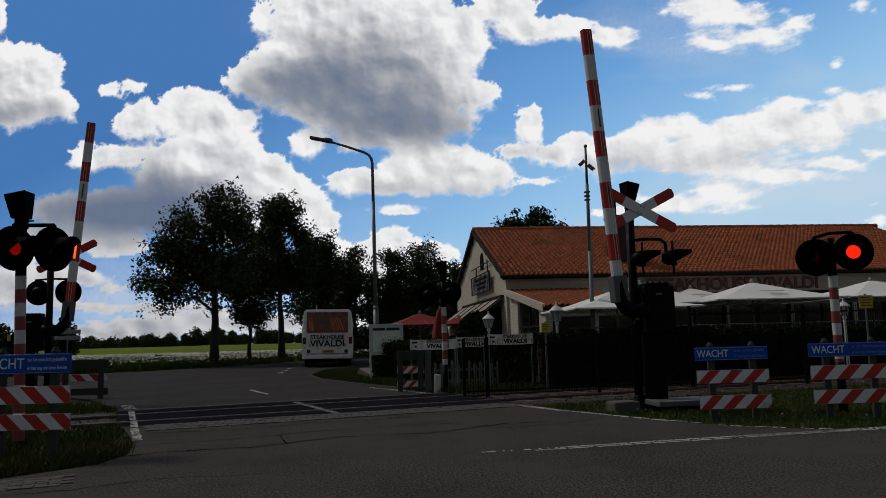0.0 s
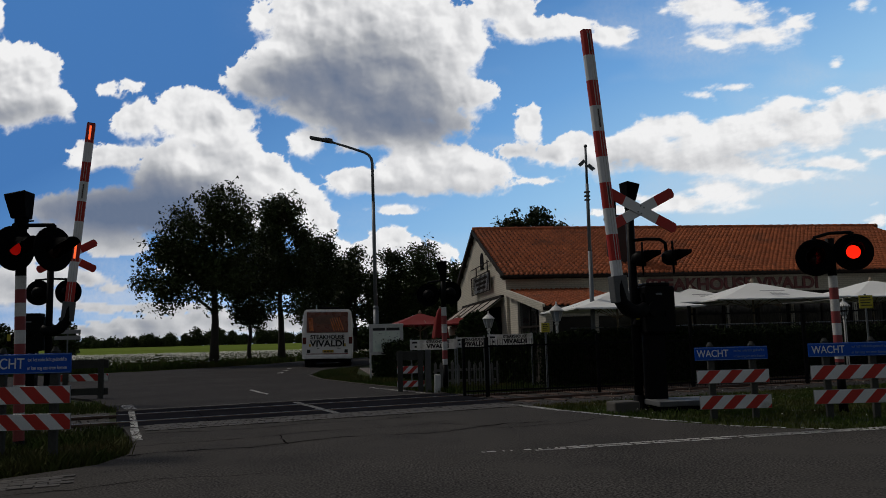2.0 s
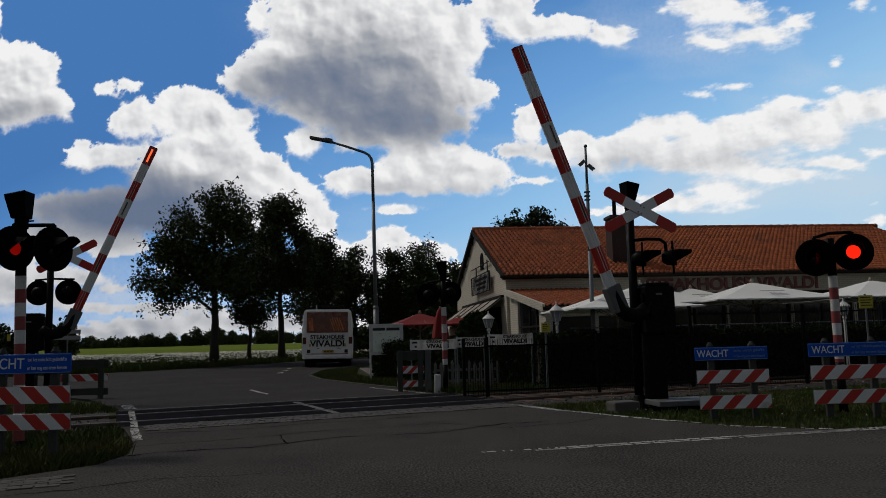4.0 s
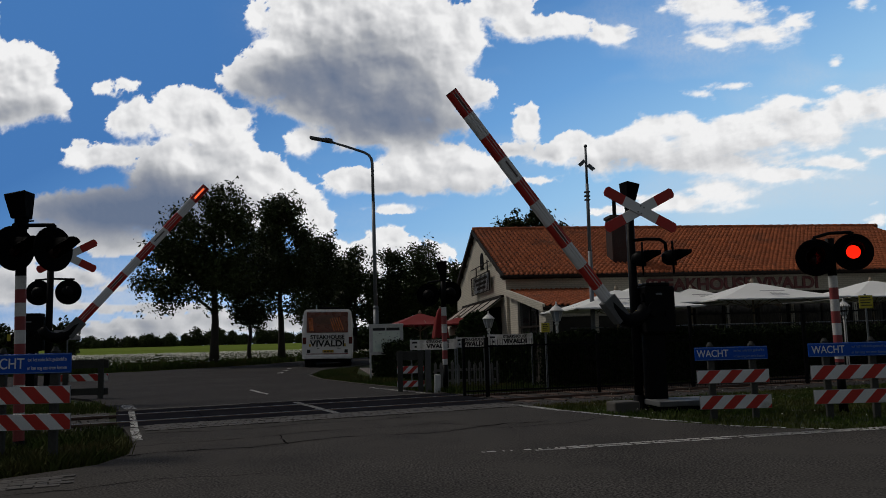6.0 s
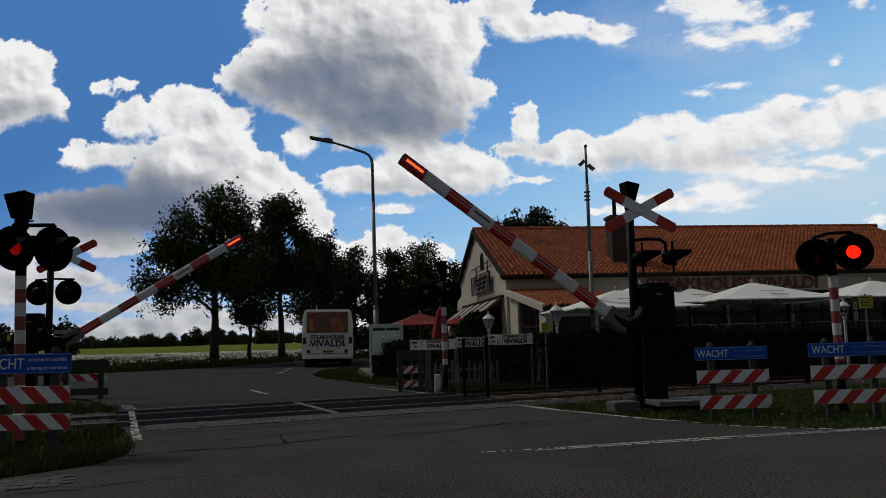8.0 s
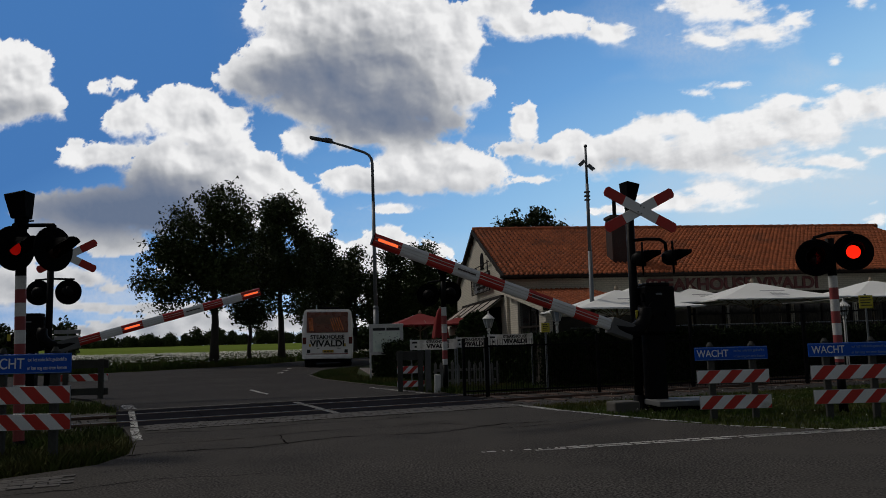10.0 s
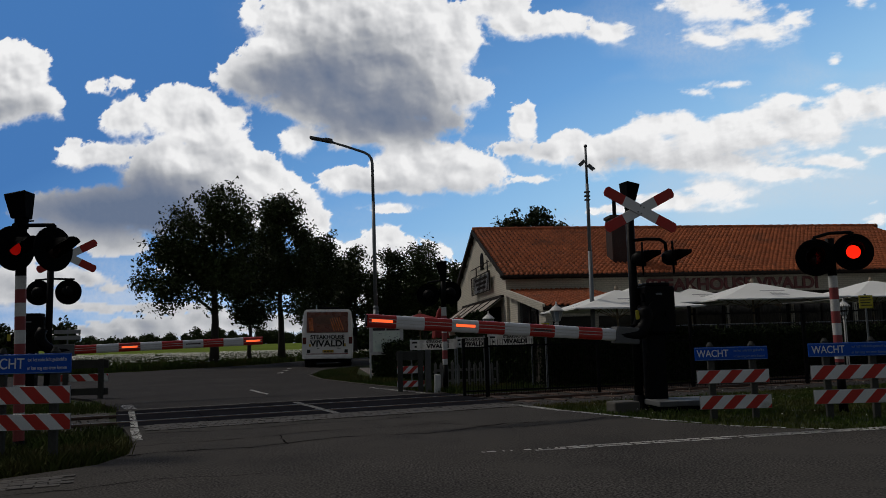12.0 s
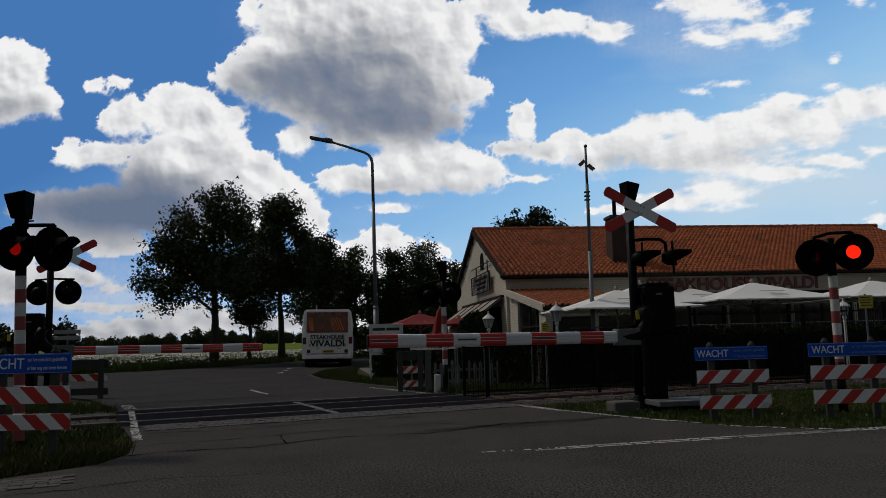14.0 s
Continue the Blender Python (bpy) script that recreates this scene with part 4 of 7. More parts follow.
def drive(e, c, yaw):
    """Drive box with a lid, side plates and hand-crank boss, on its pedestal."""
    m = e.matrix_basis.inverted() @ Matrix.Translation(c) @ Matrix.Rotation(radians(yaw), 4, "Z")
    bm = bmesh.new()
    box(bm, (-0.24, -0.20, 0.0), (0.26, 0.24, 0.74), None, 0.025)
    box(bm, (-0.20, -0.17, 0.74), (0.20, 0.2, 0.80), None, 0.02)
    rod(bm, (-0.1, -0.21, 0.38), (-0.1, -0.27, 0.38), 0.12, 0.12, 20)
    rod(bm, (0.1, -0.20, 0.30), (0.1, -0.225, 0.30), 0.03, 0.03, 12)
    d = part("drive_box", bm, BLACK, e, "black barrier drive box", m=m)
    bm = bmesh.new()
    box(bm, (-0.06, -0.212, 0.60), (0.04, -0.203, 0.63))
    part("type_plate", bm, GREY_STEEL, d, "small metal type plate")
    bm = bmesh.new()
    box(bm, (-0.28, -0.12, -0.02), (0.10, 0.16, 0.0), None, 0.004)
    box(bm, (-0.20, -0.10, -1.15), (0.10, 0.14, -0.02), None, 0.012)
    part("pedestal", bm, BLACK, d)
    bm = bmesh.new()
    box(bm, (-0.42, -0.225, 0.22), (-0.35, -0.218, 0.36), None, 0.002)
    part("warning_label", bm, YELLOW, d, "yellow warning label")
    bm = bmesh.new()
    rod(bm, (-0.26, -0.14, 0.62), (-0.26, -0.18, 0.50), 0.035, 0.03, 12)
    rod(bm, (-0.28, -0.1, 0.42), (-0.42, -0.2, 0.12), 0.05, 0.05, 12)
    part("cable_gland", bm, BLACK_MATT, d)
    return d


drive(B1, (3.38, 12.62, 1.16), 8)
horn_box(B1, 3.36)
crossbuck(B1, local(B1, (3.185, 12.42, 3.13)), -201.4 + 14)
for k, (px, yaw) in enumerate(((3.22, 75), (3.70, 75))):
    lamp_head(B1, local(B1, (px, 12.58 - 0.03 * k, 2.36)), yaw - 201.4, 0.27, 0.26)
bm = bmesh.new()
tube(bm, [local(B1, p) for p in ((3.05, 12.62, 2.66), (3.30, 12.62, 2.68), (3.52, 12.62, 2.67), (3.60, 12.6, 2.60), (3.61, 12.6, 2.40))], 0.028, 10)
part("lamp_bracket", bm, BLACK, B1, smooth=True)

# the barrier beyond the track
B2, boom2, hinge2, strips2 = barrier("far", (-8.50, 16.86, -0.05), 22.7, (-8.466, 16.5, 1.579), 0.609, 4.566, -0.454, 9.0, -1, -1, "black crossing barrier mast seen from behind with a lowering boom")
BARRIER_FAR = {"boom": boom2, "hinge": hinge2, **strips2}
drive(B2, (-8.85, 16.85, 1.14), 10)
horn_box(B2, 3.36)
crossbuck(B2, local(B2, (-8.22, 16.98, 3.18)), -24.5 + 10)
for px in (-8.74, -8.10):
    lamp_head(B2, local(B2, (px, 16.86, 2.38)), 190 - 24.5, 0.27, 0.28)
bm = bmesh.new()
tube(bm, [local(B2, p) for p in ((-8.85, 16.9, 2.66), (-8.5, 16.9, 2.68), (-8.0, 16.9, 2.66))], 0.022, 8)
part("lamp_bracket", bm, BLACK, B2, smooth=True)


def signal_pole(at, top, heads, label, band0, band=0.21, black_from=None, r=0.062, bell=False, lean=0.0, bracket=True, nbands=12):
    """Round post in red and white bands with black lamp heads on it; black above."""
    e = thing("crossing_signal", Matrix.Translation((at[0], at[1], -0.05)) @ Matrix.Rotation(radians(lean), 4, "Y"), label, "signal post", "signal posts of the crossing")
    z, i = top, 0
    bm = bmesh.new()
    rod(bm, (0, 0, band0 + 0.05), (0, 0, top), r * 0.99, r * 0.99, 18)
    post = part("post", bm, BLACK, e, smooth=True)
    z = band0 + 0.05
    low = black_from if black_from is not None else 0.0
    i = 0
    while z > low + 0.01 and i < nbands:
        b = max(low, z - band)
        bm = bmesh.new()
        rod(bm, (0, 0, b), (0, 0, z), r, r, 28)
        part("band", bm, (WHITE_DULL if i % 2 == 0 else RED_DULL), e, "weathered white band" if i % 2 == 0 else "faded red band")
        z, i = b, i + 1
    if z > 0.01:
        bm = bmesh.new()
        rod(bm, (0, 0, 0), (0, 0, z), r, r, 18)
        part("post_foot", bm, BLACK, e, smooth=True)
    inv = e.matrix_basis.inverted()
    for p, yaw, key in heads:
        lamp_head(e, inv @ Vector(p), yaw, key=key)
    if bracket:
        bm = bmesh.new()
        a, b = inv @ Vector(heads[0][0]), inv @ Vector(heads[-1][0])
        up = Vector((0, 0, 0.29))
        tube(bm, [a + up, (0, 0, max(a.z, b.z) + 0.30), b + up], 0.024, 8)
        for q in (a, b):
            rod(bm, q + up, q + Vector((0, 0, 0.24)), 0.03, 0.03, 8)
        part("lamp_bracket", bm, BLACK, e)
    if bell:
        horn_box(e, top + 0.1, 1.05)
    return e


signal_pole((5.69, 11.45), 2.52, [((5.42, 11.36, 2.19), -22, "right_b"), ((5.945, 11.30, 2.25), -20, "right_a")], "red and white banded signal post with two red flashing lamps", 1.92, 0.172, black_from=0.72)
signal_pole((-5.08, 9.45), 2.70, [((-5.12, 9.28, 2.37), 66, "left_a"), ((-4.66, 9.30, 2.35), 66, "left_b")], "red and white banded signal post with hooded flashing lamps", 2.05, 0.163, bell=True, lean=-1.2)
signal_pole((-0.02, 18.35), 2.60, [((-0.38, 18.50, 2.20), 185, None), ((0.14, 18.50, 2.24), 185, None)], "slim signal post with dark lamps turned away", 1.90, 0.2, black_from=0.62, bell=True, r=0.06)


# ---------------------------------------------------------------- warning fences
def hatched(bm_parent, x0, x1, z0, z1, lean, n, y=0.0, back=False):
    """One hatched board: slanting red and white fields on an aluminium plate."""
    bm = bmesh.new()
    box(bm, (x0, y, z0), (x1, y + 0.02, z1), None, 0.004)
    board = part("hatched_board", bm, SIGN_BACK, bm_parent, "hatched red and white board")
    w, h = (x1 - x0) / n, z1 - z0
    sl = h * 0.95 * lean
    k = -2
    while k < n + 2:
        a = x0 + k * w
        # a slanting field cut off at the board's ends
        pts = [(a, z0), (a + w, z0), (a + w + sl, z1), (a + sl, z1)]
        clip = pts
        for lim, sgn in ((x0 + 0.004, 1), (x1 - 0.004, -1)):
            out = []
            for i in range(len(clip)):
                p, q = clip[i], clip[(i + 1) % len(clip)]
                pi, qi = (p[0] - lim) * sgn >= 0, (q[0] - lim) * sgn >= 0
                if pi:
                    out.append(p)
                if pi != qi:
                    t = (lim - p[0]) / (q[0] - p[0])
                    out.append((lim, p[1] + t * (q[1] - p[1])))
            clip = out
            if not clip:
                break
        if clip and len(clip) > 2:
            bm = bmesh.new()
            prism(bm, [(p[0], min(max(p[1], z0 + 0.004), z1 - 0.004)) for p in clip], y - 0.003, y + 0.001, axis="y")
            part("stripe", bm, RED_REFLEX if k % 2 == 0 else WHITE_REFLEX, board, "red stripe" if k % 2 == 0 else "white stripe")
        k += 1
    return board


DARK_POST = mat("weathered_dark_grey_metal", (0.055, 0.055, 0.05), 0.8, vary=0.35, scale=4, fine=40, bump=0.2, spec=0.2)


def warning_fence(at, yaw, width, zs, lean, label, text_x, phase=0, sign=True, big=1.0, words=True, roll=0.0):
    e = thing("warning_fence", Matrix.Translation(at) @ Matrix.Rotation(radians(yaw), 4, "Z") @ Matrix.Rotation(radians(roll), 4, "Y"), label, "warning fence", "warning fences of the crossing")
    w = width
    for x in (0.22 * w, 0.80 * w):
        bm = bmesh.new()
        box(bm, (x - 0.045, 0.025, -0.3), (x + 0.045, 0.085, zs[0] + 0.03), None, 0.01)
        bmesh.ops.create_cone(bm, cap_ends=True, segments=12, radius1=0.045, radius2=0.02, depth=0.05, matrix=Matrix.Translation((x, 0.055, zs[0] + 0.045)))
        part("fence_post", bm, DARK_POST, e, "weathered grey fence post")
    if sign:
        bm = bmesh.new()
        box(bm, (-0.01, 0.0, zs[1]), (w * 1.0, 0.022, zs[0]), None, 0.008)
        plate = part("blue_sign", bm, BLUE_SIGN, e, "blue sign with white writing")
        h = zs[0] - zs[1]
        for lo, hi in (((0.0, -0.002, zs[0] - 0.012), (w - 0.01, 0.0, zs[0] - 0.006)), ((0.0, -0.002, zs[1] + 0.006), (w - 0.01, 0.0, zs[1] + 0.012))):
            bm = bmesh.new()
            box(bm, lo, hi)
            part("sign_border", bm, SIGN_PALE, plate)
        up = Matrix.Rotation(radians(90), 4, "X")
        lettering("sign_word", "WACHT", h * 0.76, SIGN_WHITE, plate, Matrix.Translation((w * 0.235, -0.003, (zs[0] + zs[1]) / 2)) @ up, width=0.84, bold=0.001)
        lettering("sign_line", "tot het rode licht gedoofd is", h * 0.27, SIGN_PALE if not words else SIGN_WHITE, plate, Matrix.Translation((w * 0.74, -0.003, zs[0] - h * 0.30)) @ up, width=w * 0.47 / (h * 0.27 * 12.6))
        lettering("sign_line", "er kan nog een trein komen", h * 0.27, SIGN_PALE if not words else SIGN_WHITE, plate, Matrix.Translation((w * 0.74, -0.003, zs[1] + h * 0.28)) @ up, width=w * 0.47 / (h * 0.27 * 12.2))
    hatched(e, 0.0, w, zs[3], zs[2], lean, 6.4)
    hatched(e, 0.02, w * 1.01, zs[5], zs[4], lean, 6.4)
    return e


warning_fence((-4.96, 8.40, 0.0), -1, 0.98, (1.115, 0.905, 0.775, 0.588, 0.485, 0.315), -1, "grey steel fence with a blue waiting sign and hatched boards", 0.4)
warning_fence((3.41, 10.80, -0.02), 0, 0.985, (0.965, 0.785, 0.655, 0.475, 0.315, 0.13), 1, "short fence with a blue waiting sign and two hatched boards", 0.4, words=False)
warning_fence((4.87, 10.60, -0.02), 0, 1.08, (0.985, 0.80, 0.69, 0.50, 0.365, 0.18), 1, "blue waiting sign and hatched boards before the signal post", 0.4, words=False)




def plain_fence(at, yaw, width, label, lean, flip=1):
    """The same fence seen from behind: grey boards, hatched ones below."""
    e = thing("warning_fence", Matrix.Translation(at) @ Matrix.Rotation(radians(yaw), 4, "Z"), label, "warning fence", "warning fences of the crossing")
    for x in (0.12 * width, 0.86 * width):
        bm = bmesh.new()
        box(bm, (x - 0.06, -0.07, -0.05), (x + 0.06, -0.004, 0.92), None, 0.01)
        part("fence_post", bm, DARK_POST, e)
    bm = bmesh.new()
    box(bm, (-0.02, 0.0, 0.70), (width, 0.024, 0.90), None, 0.006)
    part("sign_panel", bm, DARK_POST, e, "bare grey back of a sign panel")
    hatched(e, 0, width, 0.40, 0.57, lean, 5.5)
    if width < 1:
        hatched(e, 0, width, 0.10, 0.24, lean, 5.5)
    else:
        bm = bmesh.new()
        box(bm, (0, 0, 0.08), (width, 0.024, 0.24), None, 0.006)
        part("lower_board", bm, DARK_POST, e)
    return e


plain_fence((-9.02, 18.5, 0.0), 2, 1.10, "grey fence with a hatched board beyond the crossing", -1)
plain_fence((-1.12, 18.0, 0.0), 4, 0.62, "narrow dark fence with hatched boards beside a post", 1)
# ---------------------------------------------------------------- restaurant building
WALL = mat("cream_painted_brick", (0.60, 0.55, 0.46), 0.8, vary=0.12, scale=1.2, fine=25, bump=0.35, dirt=(0.33, 0.30, 0.24), dirt_amount=0.2)
TILE = mat("clay_roof_tiles", (0.37, 0.105, 0.042), 0.8, vary=0.3, scale=1.5, fine=20, bump=0.2, per=0.4, dirt=(0.17, 0.07, 0.04), dirt_amount=0.2, spec=0.25)


def brick_courses(k, coords, strength):
    """Courses of painted brick showing through the paint: joints set back and a little darker."""
    n, l = k.node_tree.nodes, k.node_tree.links
    b = n["Principled BSDF"]
    co = n.new("ShaderNodeTexCoord")
    mp = n.new("ShaderNodeSeparateXYZ")
    l.new(co.outputs["Object"], mp.inputs[0])
    ad = n.new("ShaderNodeMath")
    l.new(mp.outputs[0], ad.inputs[0])
    l.new(mp.outputs[1], ad.inputs[1])
    cb = n.new("ShaderNodeCombineXYZ")
    l.new(ad.outputs[0], cb.inputs[0])
    l.new(mp.outputs[2], cb.inputs[1])
    br = n.new("ShaderNodeTexBrick")
    br.inputs["Scale"].default_value = 1.0
    br.inputs["Brick Width"].default_value, br.inputs["Row Height"].default_value, br.inputs["Mortar Size"].default_value = coords[0], coords[1], coords[2]
    br.inputs["Color1"].default_value, br.inputs["Color2"].default_value, br.inputs["Mortar"].default_value = (1, 1, 1, 1), (0.86, 0.86, 0.86, 1), (0.55, 0.54, 0.52, 1)
    l.new(cb.outputs[0], br.inputs["Vector"])
    old = b.inputs["Base Color"].links[0].from_socket
    mx = n.new("ShaderNodeMix")
    mx.data_type, mx.blend_type = "RGBA", "MULTIPLY"
    mx.inputs[0].default_value = strength
    l.new(old, mx.inputs[6])
    l.new(br.outputs[0], mx.inputs[7])
    l.new(mx.outputs[2], b.inputs["Base Color"])
    bp = n.new("ShaderNodeBump")
    bp.inputs["Strength"].default_value, bp.inputs["Distance"].default_value = 0.6, 0.01
    bp.invert = True
    l.new(br.outputs["Fac"], bp.inputs["Height"])
    l.new(bp.outputs[0], b.inputs["Normal"])


brick_courses(WALL, (0.22, 0.075, 0.014), 0.5)
DARKWOOD = mat("dark_stained_wood", (0.024, 0.018, 0.015), 0.7, vary=0.3, scale=3, fine=40, bump=0.2, spec=0.12)
HOUSE = Matrix.Translation((2.22, 28.0, 0)) @ Matrix.Rotation(radians(7.4), 4, "Z")


def pantiles(x0, x1, length, tw=0.18, th=0.29):
    """Overlapping curved roof tiles; x along the eaves, y up the slope, z off the roof."""
    rng = random.Random(8)
    verts, faces = [], []
    rows, cols = int(length / th) + 1, int((x1 - x0) / tw)
    prof = [(0.0, 0.0), (0.2, -0.025), (0.45, -0.03), (0.65, 0.0), (0.82, 0.035), (1.0, 0.02)]
    for r in range(rows):
        for c in range(cols):
            k = len(verts)
            dz, dx, dy = rng.uniform(-0.006, 0.006), rng.uniform(-0.008, 0.008), rng.uniform(-0.01, 0.01)
            for px, pz in prof:
                x = x0 + (c + px) * tw + dx
                y0, y1 = r * th + dy, min((r + 1.12) * th + dy, length)
                verts += [(x, y0, pz + 0.065 + dz), (x, y1, pz + 0.035 + dz), (x, y0, pz + 0.035 + dz)]
            for i in range(len(prof) - 1):
                a, b = k + 3 * i, k + 3 * (i + 1)
                faces += [(a, b, b + 1, a + 1), (a + 2, b + 2, b, a)]
    return verts, faces


def house():
    e = thing("restaurant_building", HOUSE, "long cream painted restaurant under a red pantile roof", "building")
    L, D, EV, RZ = 18.8, 12.1, 3.48, 5.86
    up = Matrix.Rotation(radians(90), 4, "X")
    # long front wall with its row of windows and doors
    openings = [(3.3 + 2.55 * i, 5.72 + 2.55 * i) for i in range(6)]
    x = 0.0
    for a, b in openings + [(L, None)]:
        bm = bmesh.new()
        box(bm, (x, 0, -0.05), (a, 0.32, EV))
        part("wall_pier", bm, WALL, e)
        if b:
            for z0, z1 in ((2.62, EV), (-0.05, 0.12)):
                bm = bmesh.new()
                box(bm, (a, 0, z0), (b, 0.32, z1))
                part("wall_panel", bm, WALL, e)
        x = b
    bm = bmesh.new()
    box(bm, (0, D - 0.3, -0.05), (L, D, EV))
    part("back_wall", bm, WALL, e)
    bm = bmesh.new()
    box(bm, (0.35, 5.8, -0.05), (L - 0.35, 5.95, EV))
    part("inner_wall", bm, DARKWOOD, e)
    bm = bmesh.new()
    prism(bm, [(0.32, -0.05), (D - 0.3, -0.05), (D - 0.3, EV), (0.32, EV)], L - 0.3, L, axis="x")
    prism(bm, [(0, EV), (D, EV), (D / 2, RZ - 0.1)], L - 0.3, L, axis="x")
    part("gable_wall_far", bm, WALL, e)
    # gable towards the road, with an arched opening
    bm = bmesh.new()
    prism(bm, [(0.32, -0.05), (1.0, -0.05), (1.0, 2.3), (0.32, 2.3)], 0, 0.3, axis="x")
    prism(bm, [(4.6, -0.05), (D - 0.3, -0.05), (D - 0.3, 2.3), (4.6, 2.3)], 0, 0.3, axis="x")
    prism(bm, [(0.32, 2.3), (D - 0.3, 2.3), (D - 0.3, EV), (0.32, EV)], 0, 0.3, axis="x")
    prism(bm, [(0, EV), (D, EV), (D / 2 + 0.2, RZ - 0.15), (D / 2 - 0.2, RZ - 0.15)], 0, 0.3, axis="x")
    part("gable_wall", bm, WALL, e, "white gable wall towards the road")
    bm = bmesh.new()
    arch = [(4.3, 4.0), (5.0, 4.0), (5.0, 4.4)] + [(4.65 + 0.35 * math.cos(t), 4.4 + 0.3 * math.sin(t)) for t in np.linspace(0.3, 2.84, 7)] + [(4.3, 4.4)]
    prism(bm, arch, -0.03, 0.02, axis="x")
    part("attic_window", bm, BLACK_MATT, e, "small arched attic window")
    # black panel closing the porch gap, painted for the shade inside
    bm = bmesh.new()
    box(bm, (-0.04, 1.0, -0.05), (0.1, 4.6, 2.3))
    part("porch_opening", bm, BLACK_MATT, e, "black panel for the shade inside the open porch")
    # roof slopes
    half = D / 2
    over = 0.45
    s = math.atan2(RZ - EV, half)
    run = math.hypot(RZ - EV, half) + over
    ze = EV - over * math.sin(s)
    ye = -over * math.cos(s)
    slope = Matrix.Translation((0, ye, ze)) @ Matrix.Rotation(s, 4, "X")
    bm = bmesh.new()
    box(bm, (-0.1, 0, -0.12), (L + 0.1, run, 0.02), slope)
    back = Matrix.Translation((L, D - ye, ze)) @ Matrix.Rotation(math.pi, 4, "Z") @ Matrix.Rotation(s, 4, "X")
    box(bm, (-0.1, 0, -0.12), (L + 0.1, run, 0.02), back)
    roof = part("roof", bm, DARKWOOD, e)
    v, f = pantiles(-0.14, L + 0.1, run)
    t = soup("front_tiles", [slope @ Vector(p) for p in v], f, TILE, roof, "overlapping orange-red clay pantiles", True)
    t["kind"] = "stuff"
    v, f = pantiles(-0.1, L + 0.14, run, 0.48, 0.66)
    t = soup("back_tiles", [back @ Vector(p) for p in v], f, TILE, roof, "overlapping orange-red clay pantiles", True)
    t["kind"] = "stuff"
    for i in range(int(L / 0.4) + 1):
        bm = bmesh.new()
        rod(bm, (-0.14 + i * 0.4, half, RZ + 0.03), (0.275 + i * 0.4, half, RZ + 0.035), 0.10, 0.115, 10)
        part("ridge_tile", bm, TILE, roof)
    # brown barge boards and purlin ends under the verge
    for sgn in (1, -1):
        bm = bmesh.new()
        m2 = slope if sgn == 1 else Matrix.Translation((0, D - ye, ze)) @ Matrix.Diagonal((1, -1, 1, 1)) @ Matrix.Rotation(s, 4, "X")
        box(bm, (-0.18, 0, -0.14), (-0.12, run, 0.02), m2)
        bmesh.ops.recalc_face_normals(bm, faces=bm.faces)
        part("barge_board", bm, DARKWOOD, e)
        for k in range(6):
            y = 0.4 + k * run / 6.2
            bm = bmesh.new()
            box(bm, (-0.12, y, -0.26), (0.05, y + 0.14, -0.12), m2)
            bmesh.ops.recalc_face_normals(bm, faces=bm.faces)
            part("purlin_end", bm, DARKWOOD, e)
    bm = bmesh.new()
    box(bm, (-0.3, ye - 0.14, ze - 0.08), (L + 0.2, ye + 0.02, ze + 0.02), None, 0.03)
    part("gutter", bm, DARKWOOD, e, "dark gutter along the eaves")
    # windows of the front
    for a, b in openings:
        bm = bmesh.new()
        for lo, hi in (((a, 0.10, 0.12), (a + 0.09, 0.2, 2.62)), ((b - 0.09, 0.10, 0.12), (b, 0.2, 2.62)), ((a + 0.09, 0.10, 2.51), (b - 0.09, 0.2, 2.62)), ((a + 0.09, 0.10, 0.12), (b - 0.09, 0.2, 0.24)), (((a + b) / 2 - 0.04, 0.10, 0.24), ((a + b) / 2 + 0.04, 0.2, 2.51))):
            box(bm, lo, hi)
        w = part("window", bm, DARKWOOD, e, "dark framed window")
        for x0, x1 in ((a + 0.09, (a + b) / 2 - 0.04), ((a + b) / 2 + 0.04, b - 0.09)):
            bm = bmesh.new()
            box(bm, (x0, 0.14, 0.24), (x1, 0.155, 2.51))
            part("pane", bm, DARK_GLASS, w)
    # dark signboard with the name in big letters under the eaves
    board = lettering("name_sign", "STEAKHOUSE VIVALDI", 0.60, LETTER_RED, e, Matrix.Translation((8.45, -0.32, 2.88)) @ up, thick=0.02, width=1.12, bold=0.02, label="large dark red letters along the front wall")
    # deep lean-to at the corner with its own low tiled roof and glazed sides
    deep, wide, top, low = 5.0, 3.0, 2.80, 2.06

    def under(y):
        return top - 0.14 + (top - low) * y / deep
    for name, outline in (("lean_to_wall", [(-1.3, -0.05), (0, -0.05), (0, under(0)), (-1.3, under(-1.3))]), ("lean_to_post", [(-deep, -0.05), (-4.2, -0.05), (-4.2, under(-4.2)), (-deep, under(-deep))]),
                          ("lean_to_beam", [(-4.2, under(-4.2) - 0.08), (-1.3, under(-1.3) - 0.08), (-1.3, under(-1.3)), (-4.2, under(-4.2))])):
        bm = bmesh.new()
        prism(bm, outline, 0.1, 0.3, axis="x")
        part(name, bm, WALL, e)
    for lo, hi in (((0.3, -deep, 1.72), (wide, -deep + 0.18, under(-deep))), ((1.5, -deep, -0.05), (1.7, -deep + 0.2, 1.72)), ((wide - 0.2, -deep, -0.05), (wide, -deep + 0.2, 1.72))):
        bm = bmesh.new()
        box(bm, lo, hi)
        part("lean_to_frame", bm, WALL, e)
    bm = bmesh.new()
    prism(bm, [(-4.2, 0.0), (-1.3, 0.0), (-1.3, under(-1.3) - 0.08), (-4.2, under(-4.2) - 0.08)], 0.18, 0.21, axis="x")
    side = part("lean_to_window", bm, DARK_GLASS, e, "dark glazed side of the lean-to")
